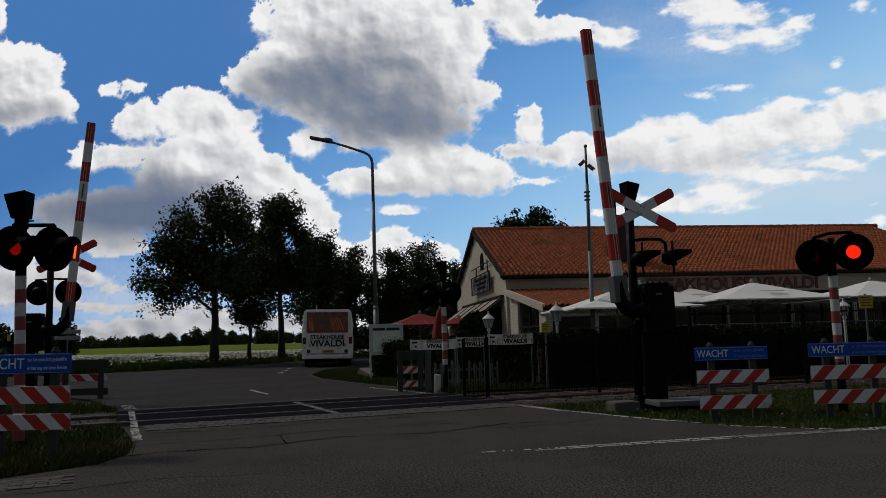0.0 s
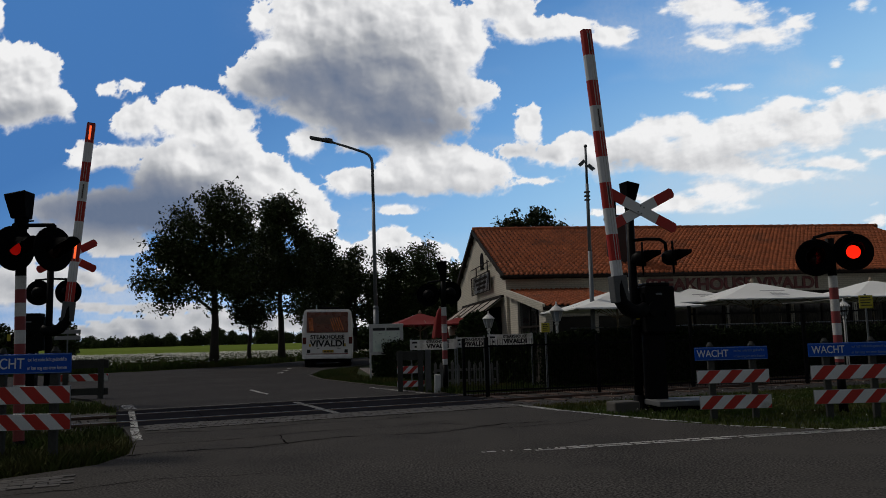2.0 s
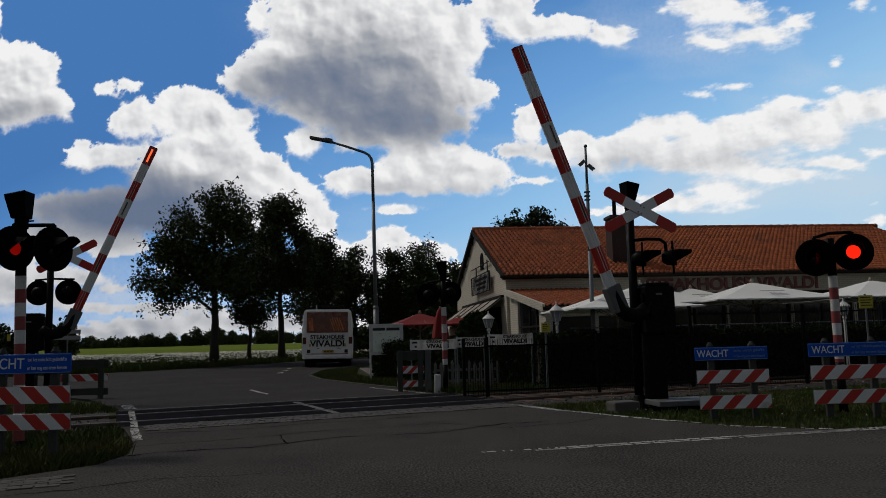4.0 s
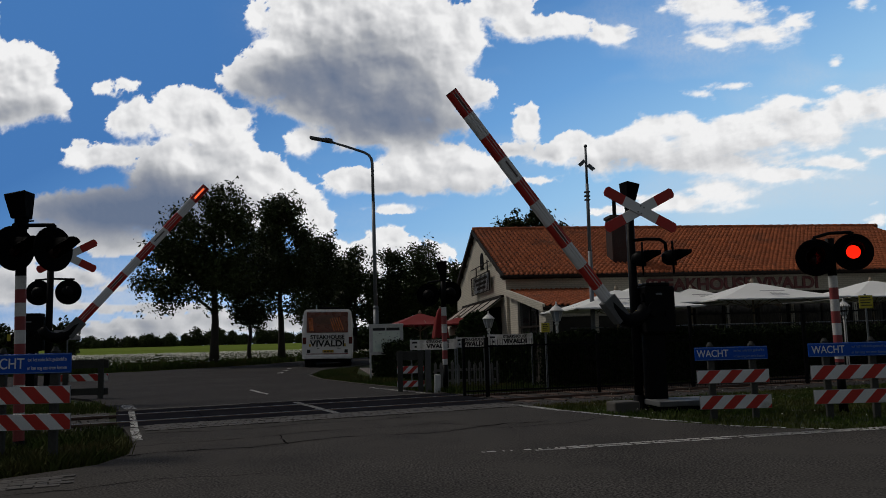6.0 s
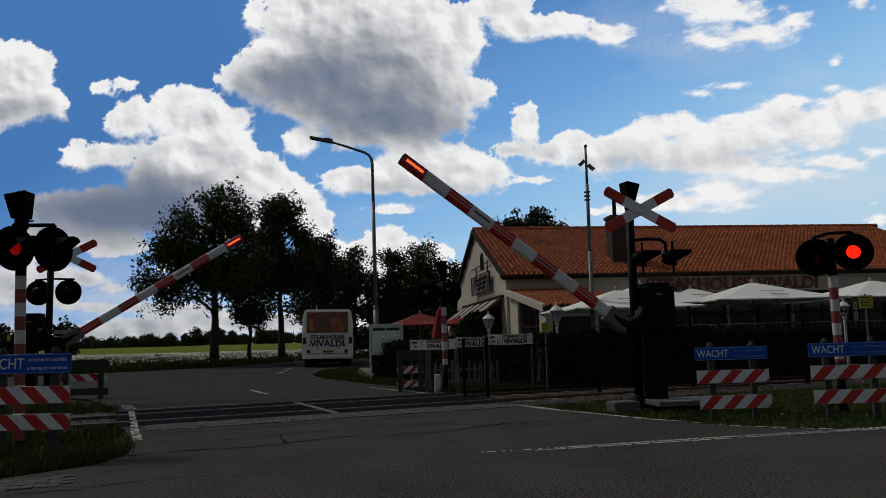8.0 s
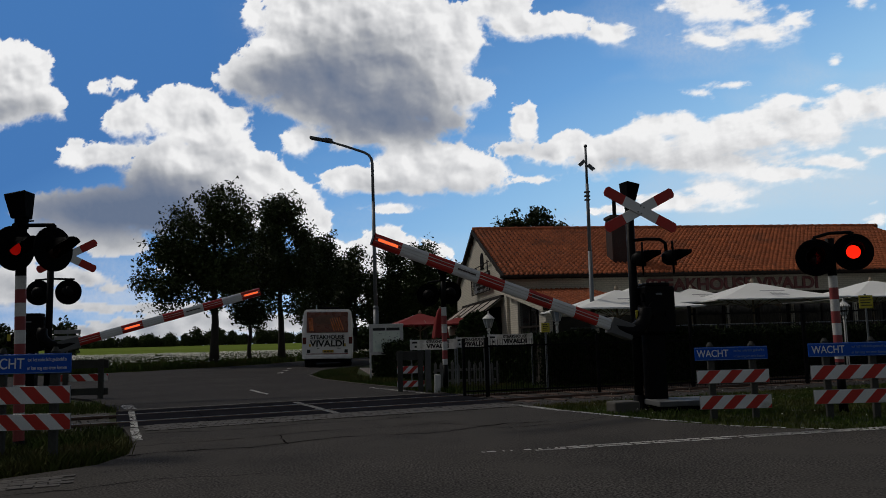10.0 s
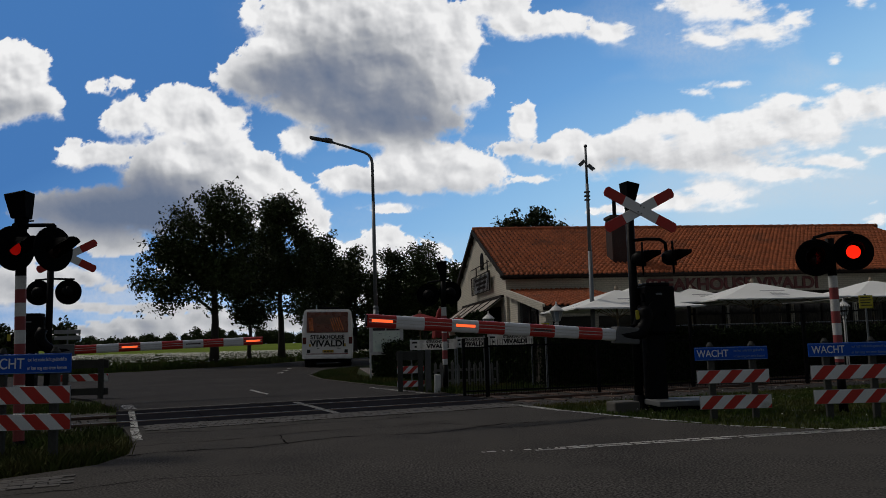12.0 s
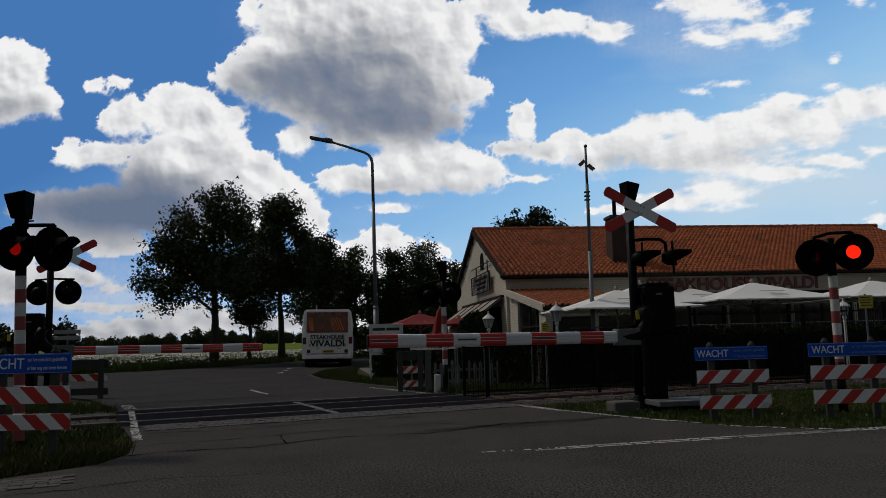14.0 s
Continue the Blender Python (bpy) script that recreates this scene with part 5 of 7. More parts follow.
    for y in (-3.65, -2.75):
        bm = bmesh.new()
        box(bm, (0.15, y - 0.035, 0.0), (0.18, y + 0.035, under(y) - 0.10))
        part("glazing_bar", bm, DARKWOOD, side)
    bm = bmesh.new()
    box(bm, (0.15, -4.2, 1.45), (0.18, -1.3, 1.51))
    part("glazing_bar", bm, DARKWOOD, side)
    for x0, x1 in ((0.3, 1.5), (1.7, wide - 0.2)):
        bm = bmesh.new()
        box(bm, (x0, -deep + 0.08, 0.0), (x1, -deep + 0.11, 1.72))
        part("lean_to_glass", bm, DARK_GLASS, e)
    s2 = math.atan2(top - low, deep)
    m3 = Matrix.Translation((-0.02, -deep - 0.2, low - 0.03)) @ Matrix.Rotation(s2, 4, "X")
    run2 = math.hypot(deep, top - low) + 0.18
    bm = bmesh.new()
    box(bm, (0.1, 0, -0.08), (wide + 0.1, run2, 0.02), m3)
    r2 = part("lean_to_roof", bm, DARKWOOD, e)
    v, f = pantiles(0.06, wide + 0.1, run2)
    t = soup("lean_to_tiles", [m3 @ Vector(p) for p in v], f, TILE, r2, "orange-red clay pantiles", True)
    t["kind"] = "stuff"
    bm = bmesh.new()
    box(bm, (-0.03, -0.03, -0.16), (0.055, run2 - 0.2, 0.075), m3, 0.008)
    part("verge_board", bm, WALL, r2, "white verge board of the lean-to")
    bm = bmesh.new()
    box(bm, (-0.02, -0.1, -0.10), (wide + 0.12, 0.0, -0.01), m3, 0.015)
    part("lean_to_gutter", bm, DARKWOOD, r2)
    # striped awning over the porch
    bm = bmesh.new()
    prism(bm, [(0.4, 2.70), (9.8, 2.70), (9.8, 2.62), (0.4, 2.62)], -0.12, 0.0, axis="x")
    aw = part("awning", bm, DARKWOOD, e, "sloping cream awning with dark ribs")
    bm = bmesh.new()
    prism(bm, [(-0.05, 2.58), (-1.5, 1.55), (-1.5, 1.30), (-1.53, 1.30), (-1.53, 1.56), (-0.06, 2.62)], 0.5, 9.7, axis="y")
    part("awning_cloth", bm, AWNING, aw)
    for y in (0.5, 2.3, 4.1, 5.9, 7.7, 9.65):
        bm = bmesh.new()
        rod(bm, (-0.05, y, 2.64), (-1.52, y, 1.59), 0.02, seg=6)
        part("awning_rib", bm, DARKWOOD, aw)
    # wrought iron sign frame on the gable
    bm = bmesh.new()
    for a, b in (((-0.18, 2.2, 3.0), (-0.18, 6.4, 3.0)), ((-0.18, 2.2, 3.75), (-0.18, 6.4, 3.75)), ((-0.18, 2.2, 3.0), (-0.18, 2.2, 3.75)), ((-0.18, 6.4, 3.0), (-0.18, 6.4, 3.75)), ((-0.10, 5.6, 3.75), (-0.10, 5.6, 4.15)), ((-0.10, 3.0, 3.75), (-0.10, 3.0, 4.25)), ((-0.1, 2.6, 4.15), (-0.1, 7.0, 4.15))):
        rod(bm, a, b, 0.025, seg=6)
    for k in range(14):
        rod(bm, (-0.18, 2.35 + k * 0.3, 3.0), (-0.18, 2.35 + k * 0.3, 3.75), 0.012, seg=5)
    fr = part("sign_frame", bm, DARKWOOD, e, "wrought iron frame of the wall sign")
    bm = bmesh.new()
    box(bm, (-0.14, 2.4, 3.06), (-0.10, 6.2, 3.69))
    pl = part("sign_plate", bm, SIGN_BACK, fr, "weathered grey sign plate")
    for k in range(3):
        bm = bmesh.new()
        box(bm, (-0.146, 2.9 + 0.2 * k, 3.52 - k * 0.18), (-0.141, 5.7 - 0.2 * k, 3.62 - k * 0.18))
        part("sign_bar", bm, DARKWOOD, pl)
    # chimney on the front slope
    bm = bmesh.new()
    cx, cy = 4.66, 1.2
    box(bm, (cx - 0.33, cy - 0.34, 3.55), (cx + 0.33, cy + 0.34, 5.55), None, 0.01)
    box(bm, (cx - 0.38, cy - 0.39, 5.55), (cx + 0.38, cy + 0.39, 5.67), None, 0.02)
    ch = part("chimney", bm, CHIMNEY, e, "dark brick chimney with a metal flue")
    bm = bmesh.new()
    rod(bm, (cx - 0.06, cy, 5.66), (cx - 0.06, cy, 6.42), 0.075, 0.075, 14)
    rod(bm, (cx - 0.06, cy, 6.50), (cx - 0.06, cy, 6.58), 0.17, 0.05, 14)
    for a in (0, 2.1, 4.2):
        rod(bm, (cx - 0.06 + 0.07 * math.cos(a), cy + 0.07 * math.sin(a), 6.4), (cx - 0.06 + 0.07 * math.cos(a), cy + 0.07 * math.sin(a), 6.52), 0.012, seg=6)
    part("flue", bm, BLACK, ch, "black metal flue with a cowl", smooth=False)


DARK_GLASS = mat("dark_window_glass", (0.010, 0.011, 0.013), 0.08, vary=0.1, bump=0, spec=0.25)
LETTER_RED = mat("dark_red_letters", (0.10, 0.013, 0.012), 0.5, vary=0.1, bump=0)
AWNING = mat("cream_awning_cloth", (0.33, 0.29, 0.25), 0.9, vary=0.15, scale=2, fine=50, bump=0.1)
CHIMNEY = mat("sooty_brick", (0.045, 0.022, 0.018), 0.85, vary=0.3, scale=3, fine=20, bump=0.4)
house()
# ---------------------------------------------------------------- trees and hedges
BARK = mat("bark", (0.035, 0.028, 0.022), 0.9, vary=0.35, scale=4, fine=30, bump=0.8)
LEAF = mat("tree_leaves", (0.038, 0.052, 0.016), 0.55, vary=0.35, scale=0.6, fine=4, bump=0, per=0.5, spec=0.15)
# leaf green lightened for the far woods: distance haze mixed into the colour
LEAF_HAZED = mat("far_wood_leaves_hazed", (0.062, 0.078, 0.034), 0.8, vary=0.35, scale=0.05, fine=0.6, bump=0, per=0.4, spec=0.1)
HEDGE = mat("hedge_leaves", (0.019, 0.032, 0.009), 0.8, vary=0.35, scale=2, fine=12, bump=0, per=0.5, spec=0.1)


def leaf_cloud(rng, centres, spread, per, size, flat_z=1.0):
    """Leaf blades (bent quads) scattered round cluster centres."""
    c = np.repeat(np.asarray(centres), per, axis=0)
    n = len(c)
    p = c + rng.normal(0, spread, (n, 3)) * np.array([1, 1, flat_z])
    a = rng.normal(0, 1, (n, 3))
    a /= np.linalg.norm(a, axis=1, keepdims=True)
    b = np.cross(a, rng.normal(0, 1, (n, 3)))
    b /= np.linalg.norm(b, axis=1, keepdims=True) + 1e-9
    s = (size * rng.uniform(0.6, 1.5, n))[:, None]
    v = np.stack([p - a * s, p + b * s * 0.55, p + a * s, p - b * s * 0.55], 1).reshape(-1, 3)
    f = np.arange(4 * n).reshape(-1, 4)
    return v, f


def leafy(name, v, f, material, parent=None, label=""):
    me = bpy.data.meshes.new(name)
    me.vertices.add(len(v))
    me.vertices.foreach_set("co", v.astype(np.float32).ravel())
    me.loops.add(f.size)
    me.loops.foreach_set("vertex_index", f.ravel().astype(np.int32))
    me.polygons.add(len(f))
    me.polygons.foreach_set("loop_start", np.arange(0, f.size, 4, dtype=np.int32))
    me.update(calc_edges=True)
    return mesh_part(name, me, material, parent, label)


def tree(at, height, trunk_r, lobes, clusters, leaf, seed, label, bare=2.4):
    """Tapered trunk, limbs reaching into each lobe of the crown, and many small leaves with gaps."""
    e = thing("tree", Matrix.Translation((at[0], at[1], -0.05)), label, "tree", "trees by the field")
    rng = np.random.default_rng(seed)
    bm = bmesh.new()
    pts = [(rng.normal(0, 0.018) * k, rng.normal(0, 0.018) * k, height * 0.86 * k / 7) for k in range(8)]
    tube(bm, pts, [trunk_r * (1.25 if k == 0 else 1.0) * (1 - 0.86 * k / 7) + 0.015 for k in range(8)], 10)
    for lx, ly, lz, rx, ry, rz in lobes:
        z0 = min(max(bare * 1.15, lz - abs(lx) * 0.35 - 0.3), height * 0.75)
        k = z0 / (height * 0.86) * 7
        a = Vector(pts[min(7, int(k))])
        a.z = z0
        b = Vector((lx, ly, lz))
        mid = a.lerp(b, 0.5) + Vector((0, 0, 0.15 * (b - a).length))
        r = trunk_r * 0.42
        tube(bm, [a, a.lerp(mid, 0.5), mid, b], [r, r * 0.8, r * 0.55, 0.02], 6)
        for _ in range(5):
            q = b + Vector(rng.normal(0, 1, 3) * np.array([rx, ry, rz]) * 0.55)
            tube(bm, [mid, mid.lerp(q, 0.5) + Vector((0, 0, 0.1)), q], [r * 0.4, r * 0.25, 0.012], 5)
    part("trunk", bm, BARK, e, "dark upright trunk with limbs", smooth=True)
    weights = np.array([l[3] * l[4] * l[5] for l in lobes]) ** 0.75
    weights /= weights.sum()
    which = rng.choice(len(lobes), clusters, p=weights)
    d = rng.normal(0, 1, (clusters, 3))
    d /= np.linalg.norm(d, axis=1, keepdims=True)
    rad = rng.uniform(0.1, 1, clusters) ** 0.45 * rng.normal(1, 0.10, clusters)
    L = np.array(lobes)[which]
    c = L[:, :3] + d * rad[:, None] * L[:, 3:] * 1.12
    # gaps: drop clusters where a coarse noise is low
    keep = np.array([noise.noise((p[0] * 0.75 + seed, p[1] * 0.75, p[2] * 0.85)) > -0.12 for p in c])
    c = c[keep]
    c = c[c[:, 2] > bare * 0.75]
    v, f = leaf_cloud(rng, c, 0.22, 19, leaf * 0.85)
    leafy("crown", v, f, LEAF, e, "dense dark green leaves with gaps of sky")
    return e


tree((-12.9, 44.0), 10.2, 0.24, [(-2.0, 0, 5.2, 2.2, 2.0, 1.5), (-3.1, 0.3, 4.4, 1.4, 1.4, 1.2), (-1.0, 0, 6.8, 2.0, 2.0, 1.8), (0.3, 0.2, 8.6, 1.5, 1.5, 1.6), (0.9, 0, 6.8, 1.5, 1.6, 1.9), (0.4, -0.5, 5.0, 1.6, 1.5, 1.6), (-0.3, 0.3, 9.4, 0.8, 0.9, 0.8), (-2.6, 0, 6.5, 1.4, 1.3, 1.2), (-1.6, 0, 8.1, 1.2, 1.2, 1.1), (1.2, 0, 8.3, 0.9, 1.0, 1.0), (1.2, 0, 5.2, 1.0, 1.0, 1.1)], 2600, 0.105, 1, "large round oak in full dark leaf beside the field")
tree((-11.7, 47.0), 7.5, 0.12, [(0, 0, 4.2, 1.4, 1.4, 1.6), (0.3, 0, 5.8, 1.2, 1.3, 1.3), (-0.5, 0, 5.0, 1.2, 1.2, 1.2), (0.3, 0, 3.0, 0.9, 0.9, 0.7)], 800, 0.105, 2, "slender young tree between two larger ones", bare=1.9)
tree((-10.4, 50.0), 10.6, 0.22, [(0, 0, 8.6, 1.5, 1.5, 1.9), (-0.9, 0, 6.6, 1.4, 1.5, 1.8), (0.8, 0, 6.6, 1.5, 1.5, 1.9), (0.2, 0, 4.6, 1.7, 1.6, 1.4), (-0.4, 0.2, 9.8, 0.8, 0.8, 0.9), (1.0, 0.2, 8.3, 0.9, 0.9, 1.0)], 1900, 0.11, 3, "tall straight tree in dark summer leaf by the road")
tree((-9.3, 56.0), 9.4, 0.2, [(0, 0, 7.4, 1.5, 1.5, 1.8), (-0.8, 0, 5.4, 1.4, 1.4, 1.6), (0.9, 0, 5.2, 1.4, 1.4, 1.7), (0.2, 0, 3.6, 1.6, 1.5, 1.2), (0.8, 0, 7.0, 0.9, 0.9, 1.2)], 1400, 0.12, 4, "roadside tree behind the parked bus in dark leaf")
tree((-6.9, 60.0), 8.3, 0.18, [(0, 0, 6.0, 1.5, 1.5, 1.9), (-0.8, 0, 4.4, 1.4, 1.4, 1.5), (0.9, 0, 4.4, 1.5, 1.4, 1.5), (0.2, 0, 7.4, 0.7, 0.7, 0.8), (-1.2, 0, 6.6, 0.6, 0.6, 0.9)], 1200, 0.12, 5, "loose crowned roadside tree behind the street lamp")
tree((-4.3, 61.0), 8.6, 0.18, [(0.2, 0, 6.8, 1.2, 1.2, 1.4), (-0.6, 0, 5.0, 1.3, 1.3, 1.5), (1.0, 0, 4.8, 1.3, 1.3, 1.5), (-0.2, 0, 3.4, 1.7, 1.5, 1.2)], 1100, 0.12, 6, "leafy tree behind the information board")
tree((-1.5, 60.0), 9.0, 0.18, [(0, 0, 7.2, 1.2, 1.1, 1.5), (-0.5, 0, 5.4, 1.2, 1.2, 1.4), (0.7, 0, 5.2, 1.2, 1.2, 1.6), (0.5, 0, 3.4, 1.7, 1.5, 1.3), (-1.2, 0, 3.8, 1.1, 1.1, 1.1)], 1200, 0.12, 7, "upright tree behind the terrace of the restaurant")
tree((1.1, 52.0), 6.6, 0.16, [(0, 0, 4.6, 1.2, 1.2, 1.4), (-0.9, 0, 3.4, 1.2, 1.1, 1.3), (0.7, 0, 3.2, 1.1, 1.1, 1.3), (-0.4, 0, 2.2, 1.6, 1.2, 1.0)], 1100, 0.12, 8, "lower bushy tree beside the gable of the restaurant", bare=1.0)
tree((7.8, 70.0), 13.2, 0.3, [(-0.2, 0, 12.4, 1.3, 1.2, 0.55), (-1.9, 0, 11.3, 1.3, 1.2, 0.45), (1.2, 0, 11.8, 1.3, 1.1, 0.5), (-0.4, 0, 11.3, 1.2, 1.2, 0.5), (2.4, 0, 10.9, 1.3, 1.0, 0.35), (0.6, 0, 10.7, 1.6, 1.2, 0.4), (3.6, 0, 10.2, 1.0, 1.0, 0.3), (0, 0, 8.9, 2.6, 2.0, 1.2)], 430, 0.17, 9, "open crowned tall tree rising behind the tiled roof")


def wood(name, line, n, h, depth, size, seed, label, material, foot=0.0):
    rng = np.random.default_rng(seed)
    t = rng.uniform(0, 1, n)
    line = np.array(line, float)
    seg = np.clip((t * (len(line) - 1)).astype(int), 0, len(line) - 2)
    u = (t * (len(line) - 1) - seg)[:, None]
    base = line[seg] * (1 - u) + line[seg + 1] * u
    hump = np.array([0.62 + 0.38 * noise.noise((p[0] * 0.11 * 60 / max(20, h * 10), p[1] * 0.05, seed)) + 0.25 * noise.noise((p[0] * 0.035, 3.0, seed)) for p in base])
    z = rng.uniform(0, 1, n) ** 0.7 * h * base[:, 2] * hump
    c = np.stack([base[:, 0] + rng.normal(0, depth * 0.15, n), base[:, 1] + rng.uniform(0, depth, n), z + foot], -1)
    v, f = leaf_cloud(rng, c, size * 1.2, 6, size)
    tagged(leafy(name, v, f, material), label, "woods", kind="stuff")




def treeline(name, x0, x1, y, count, low, high, base, leaf, per, seed, label, material):
    """A far row of separate crowns of many heights and widths."""
    rng = np.random.default_rng(seed)
    cs = []
    for i in range(count):
        x = x0 + (x1 - x0) * (i + rng.uniform(-0.4, 0.4)) / count
        h = rng.uniform(low, high) * (1 + 0.25 * math.sin(x * 0.05) + 0.12 * math.sin(x * 0.17 + 1))
        w = rng.uniform(0.32, 0.6) * h
        d = rng.normal(0, 1, (per, 3))
        d /= np.linalg.norm(d, axis=1, keepdims=True)
        rad = rng.uniform(0.15, 1.05, (per, 1)) ** 0.5 * (1 + 0.16 * np.sin(d[:, :1] * 7 + i) * np.cos(d[:, 2:] * 6))
        cs.append(np.array([x, y + rng.uniform(-6, 6), base + h * 0.52]) + d * rad * np.array([w, w, h * 0.5]))
    v, f = leaf_cloud(rng, np.concatenate(cs), leaf, 3, leaf)
    tagged(leafy(name, v, f, material), label, "woods", kind="stuff")


# both far rows wear the leaf colour with haze painted in
treeline("far_woods", -330, 150, 330, 130, 3.4, 6.4, 1.0, 0.33, 620, 21, "distant dark green edge of a wood with uneven crowns", LEAF_HAZED)
wood("far_undergrowth", [(-330, 334, 1.0), (-120, 334, 1.0), (160, 352, 1.0)], 6000, 4.2, 8, 0.6, 24, "dark undergrowth along the edge of the distant wood", LEAF_HAZED, 1.1)
treeline("field_wood", -80, -45.0, 92, 15, 5.0, 8.0, -0.8, 0.2, 900, 22, "dark rounded copse at the edge of the field", LEAF)
wood("shrubs_behind", [(-13, 75, 1.0), (-6, 72, 1.0), (0, 68, 1.3), (4, 62, 1.4)], 2600, 3.4, 3, 0.16, 23, "dark undergrowth behind the roadside trees", LEAF)


def hedge(a, b, h, w, n, seed, label, leaf=0.035):
    """A clipped hedge: a dark core of twigs and a skin of small leaves."""
    a, b = Vector((*a, -0.05)), Vector((*b, -0.05))
    d = b - a
    m = Matrix.Translation(a) @ Matrix.Rotation(math.atan2(d.y, d.x), 4, "Z")
    e = thing("hedge", m, label, "hedge")
    bm = bmesh.new()
    box(bm, (0.1, 0.08, 0), (d.length - 0.1, w - 0.08, h - 0.1))
    part("core", bm, BARK, e, "dark inner twigs")
    rng = np.random.default_rng(seed)
    c = np.stack([rng.uniform(0, d.length, n), rng.uniform(0, w, n), rng.uniform(0, h, n)], -1)
    side = rng.integers(0, 3, n)
    c[side == 0, 1] = rng.normal(0.03, 0.03, (side == 0).sum())
    c[side == 1, 2] = h + rng.normal(-0.04, 0.045, (side == 1).sum())
    c[side == 2, 1] = rng.normal(0.03, 0.03, (side == 2).sum())
    v, f = leaf_cloud(rng, c, 0.05, 6, leaf)
    leafy("leaves", v, f, HEDGE, e, "small dark green hedge leaves")


hedge((2.2, 18.45), (15.5, 21.6), 1.22, 0.8, 9000, 31, "clipped dark green hedge along the terrace")
hedge((-2.3, 24.6), (2.2, 18.95), 1.12, 0.7, 4500, 33, "low dark hedge behind the restaurant banners")


def topiary(at, r, h, seed):
    e = thing("box_bush", Matrix.Translation((*at, -0.05)), "rounded clipped evergreen bush before the gable", "bush")
    rng = np.random.default_rng(seed)
    d = rng.normal(0, 1, (1500, 3))
    d /= np.linalg.norm(d, axis=1, keepdims=True)
    c = d * np.array([r, r, h / 2]) * rng.normal(0.97, 0.035, (1500, 1)) + np.array([0, 0, h / 2])
    v, f = leaf_cloud(rng, c, 0.05, 7, 0.045)
    leafy("leaves", v, f, HEDGE, e)
    bm = bmesh.new()
    ball(bm, (0, 0, h / 2), 1, 16, (r * 0.9, r * 0.9, h * 0.45))
    part("core", bm, BARK, e, "dark inner twigs")


topiary((1.02, 24.5), 0.68, 1.98, 41)
# ---------------------------------------------------------------- street furniture, terrace, bus
BUSWHITE = mat("white_coach_paint", (0.86, 0.85, 0.82), 0.4, vary=0.06, scale=2, fine=40, bump=0.02, dirt=(0.55, 0.53, 0.48), dirt_amount=0.1)
TYRE = mat("tyre_rubber", (0.012, 0.012, 0.012), 0.85, vary=0.2, bump=0.2)
LETTER_BLACK = mat("black_lettering", (0.012, 0.011, 0.012), 0.5, vary=0.1, bump=0)
RED_LINE = mat("dark_red_line", (0.22, 0.02, 0.02), 0.4, vary=0.1, bump=0)
PLATE = mat("yellow_plate", (0.50, 0.33, 0.03), 0.5, vary=0.1, bump=0)
POSTER = mat("dark_brown_window_print", (0.17, 0.045, 0.022), 0.3, vary=0.5, scale=3.0, fine=14, bump=0, dirt=(0.20, 0.07, 0.03), dirt_amount=0.3)
POSTER_GLOW = mat("orange_brown_print", (0.60, 0.17, 0.05), 0.3, vary=0.4, scale=6, fine=25, bump=0)
MEAT = mat("brown_print", (0.15, 0.07, 0.045), 0.4, vary=0.5, scale=9, fine=40, bump=0)
TAILRED = mat("tail_lamp_plastic", (0.10, 0.01, 0.01), 0.2, vary=0.1, bump=0)
CANVAS = mat("white_parasol_canvas", (0.90, 0.90, 0.88), 0.85, vary=0.06, scale=2, fine=60, bump=0.08)
RED_CANVAS = mat("red_parasol_canvas", (0.26, 0.016, 0.016), 0.85, vary=0.12, scale=2, fine=60, bump=0.08)


def let_light_through(k, colour, share):
    """Thin cloth: part of the light comes through from behind."""
    n, l = k.node_tree.nodes, k.node_tree.links
    tr, mx = n.new("ShaderNodeBsdfTranslucent"), n.new("ShaderNodeMixShader")
    tr.inputs[0].default_value = (*colour, 1)
    mx.inputs[0].default_value = share
    l.new(n["Principled BSDF"].outputs[0], mx.inputs[1])
    l.new(tr.outputs[0], mx.inputs[2])
    l.new(mx.outputs[0], n["Material Output"].inputs[0])


let_light_through(CANVAS, (0.9, 0.9, 0.88), 0.08)
let_light_through(RED_CANVAS, (0.26, 0.012, 0.012), 0.2)
PRINT_GREY = mat("grey_printing", (0.25, 0.25, 0.27), 0.8, vary=0.15, bump=0)
LANTERN_WHITE = mat("white_cast_lantern", (0.68, 0.67, 0.64), 0.5, vary=0.1, scale=6, bump=0.05)
LANTERN_GLASS = glass("lantern_glass", (0.28, 0.29, 0.29), 0.3, dark=0.65)
MAPPAPER = mat("map_print", (0.80, 0.86, 0.76), 0.5, vary=0.1, scale=5, fine=30, bump=0, dirt=(0.55, 0.68, 0.60), dirt_amount=0.3)
TURN90 = Matrix.Rotation(radians(90), 4, "X")


def bars(bm_list, parent, material, name="text_bar"):
    for lo, hi in bm_list:
        bm = bmesh.new()
        box(bm, lo, hi)
        part(name, bm, material, parent)


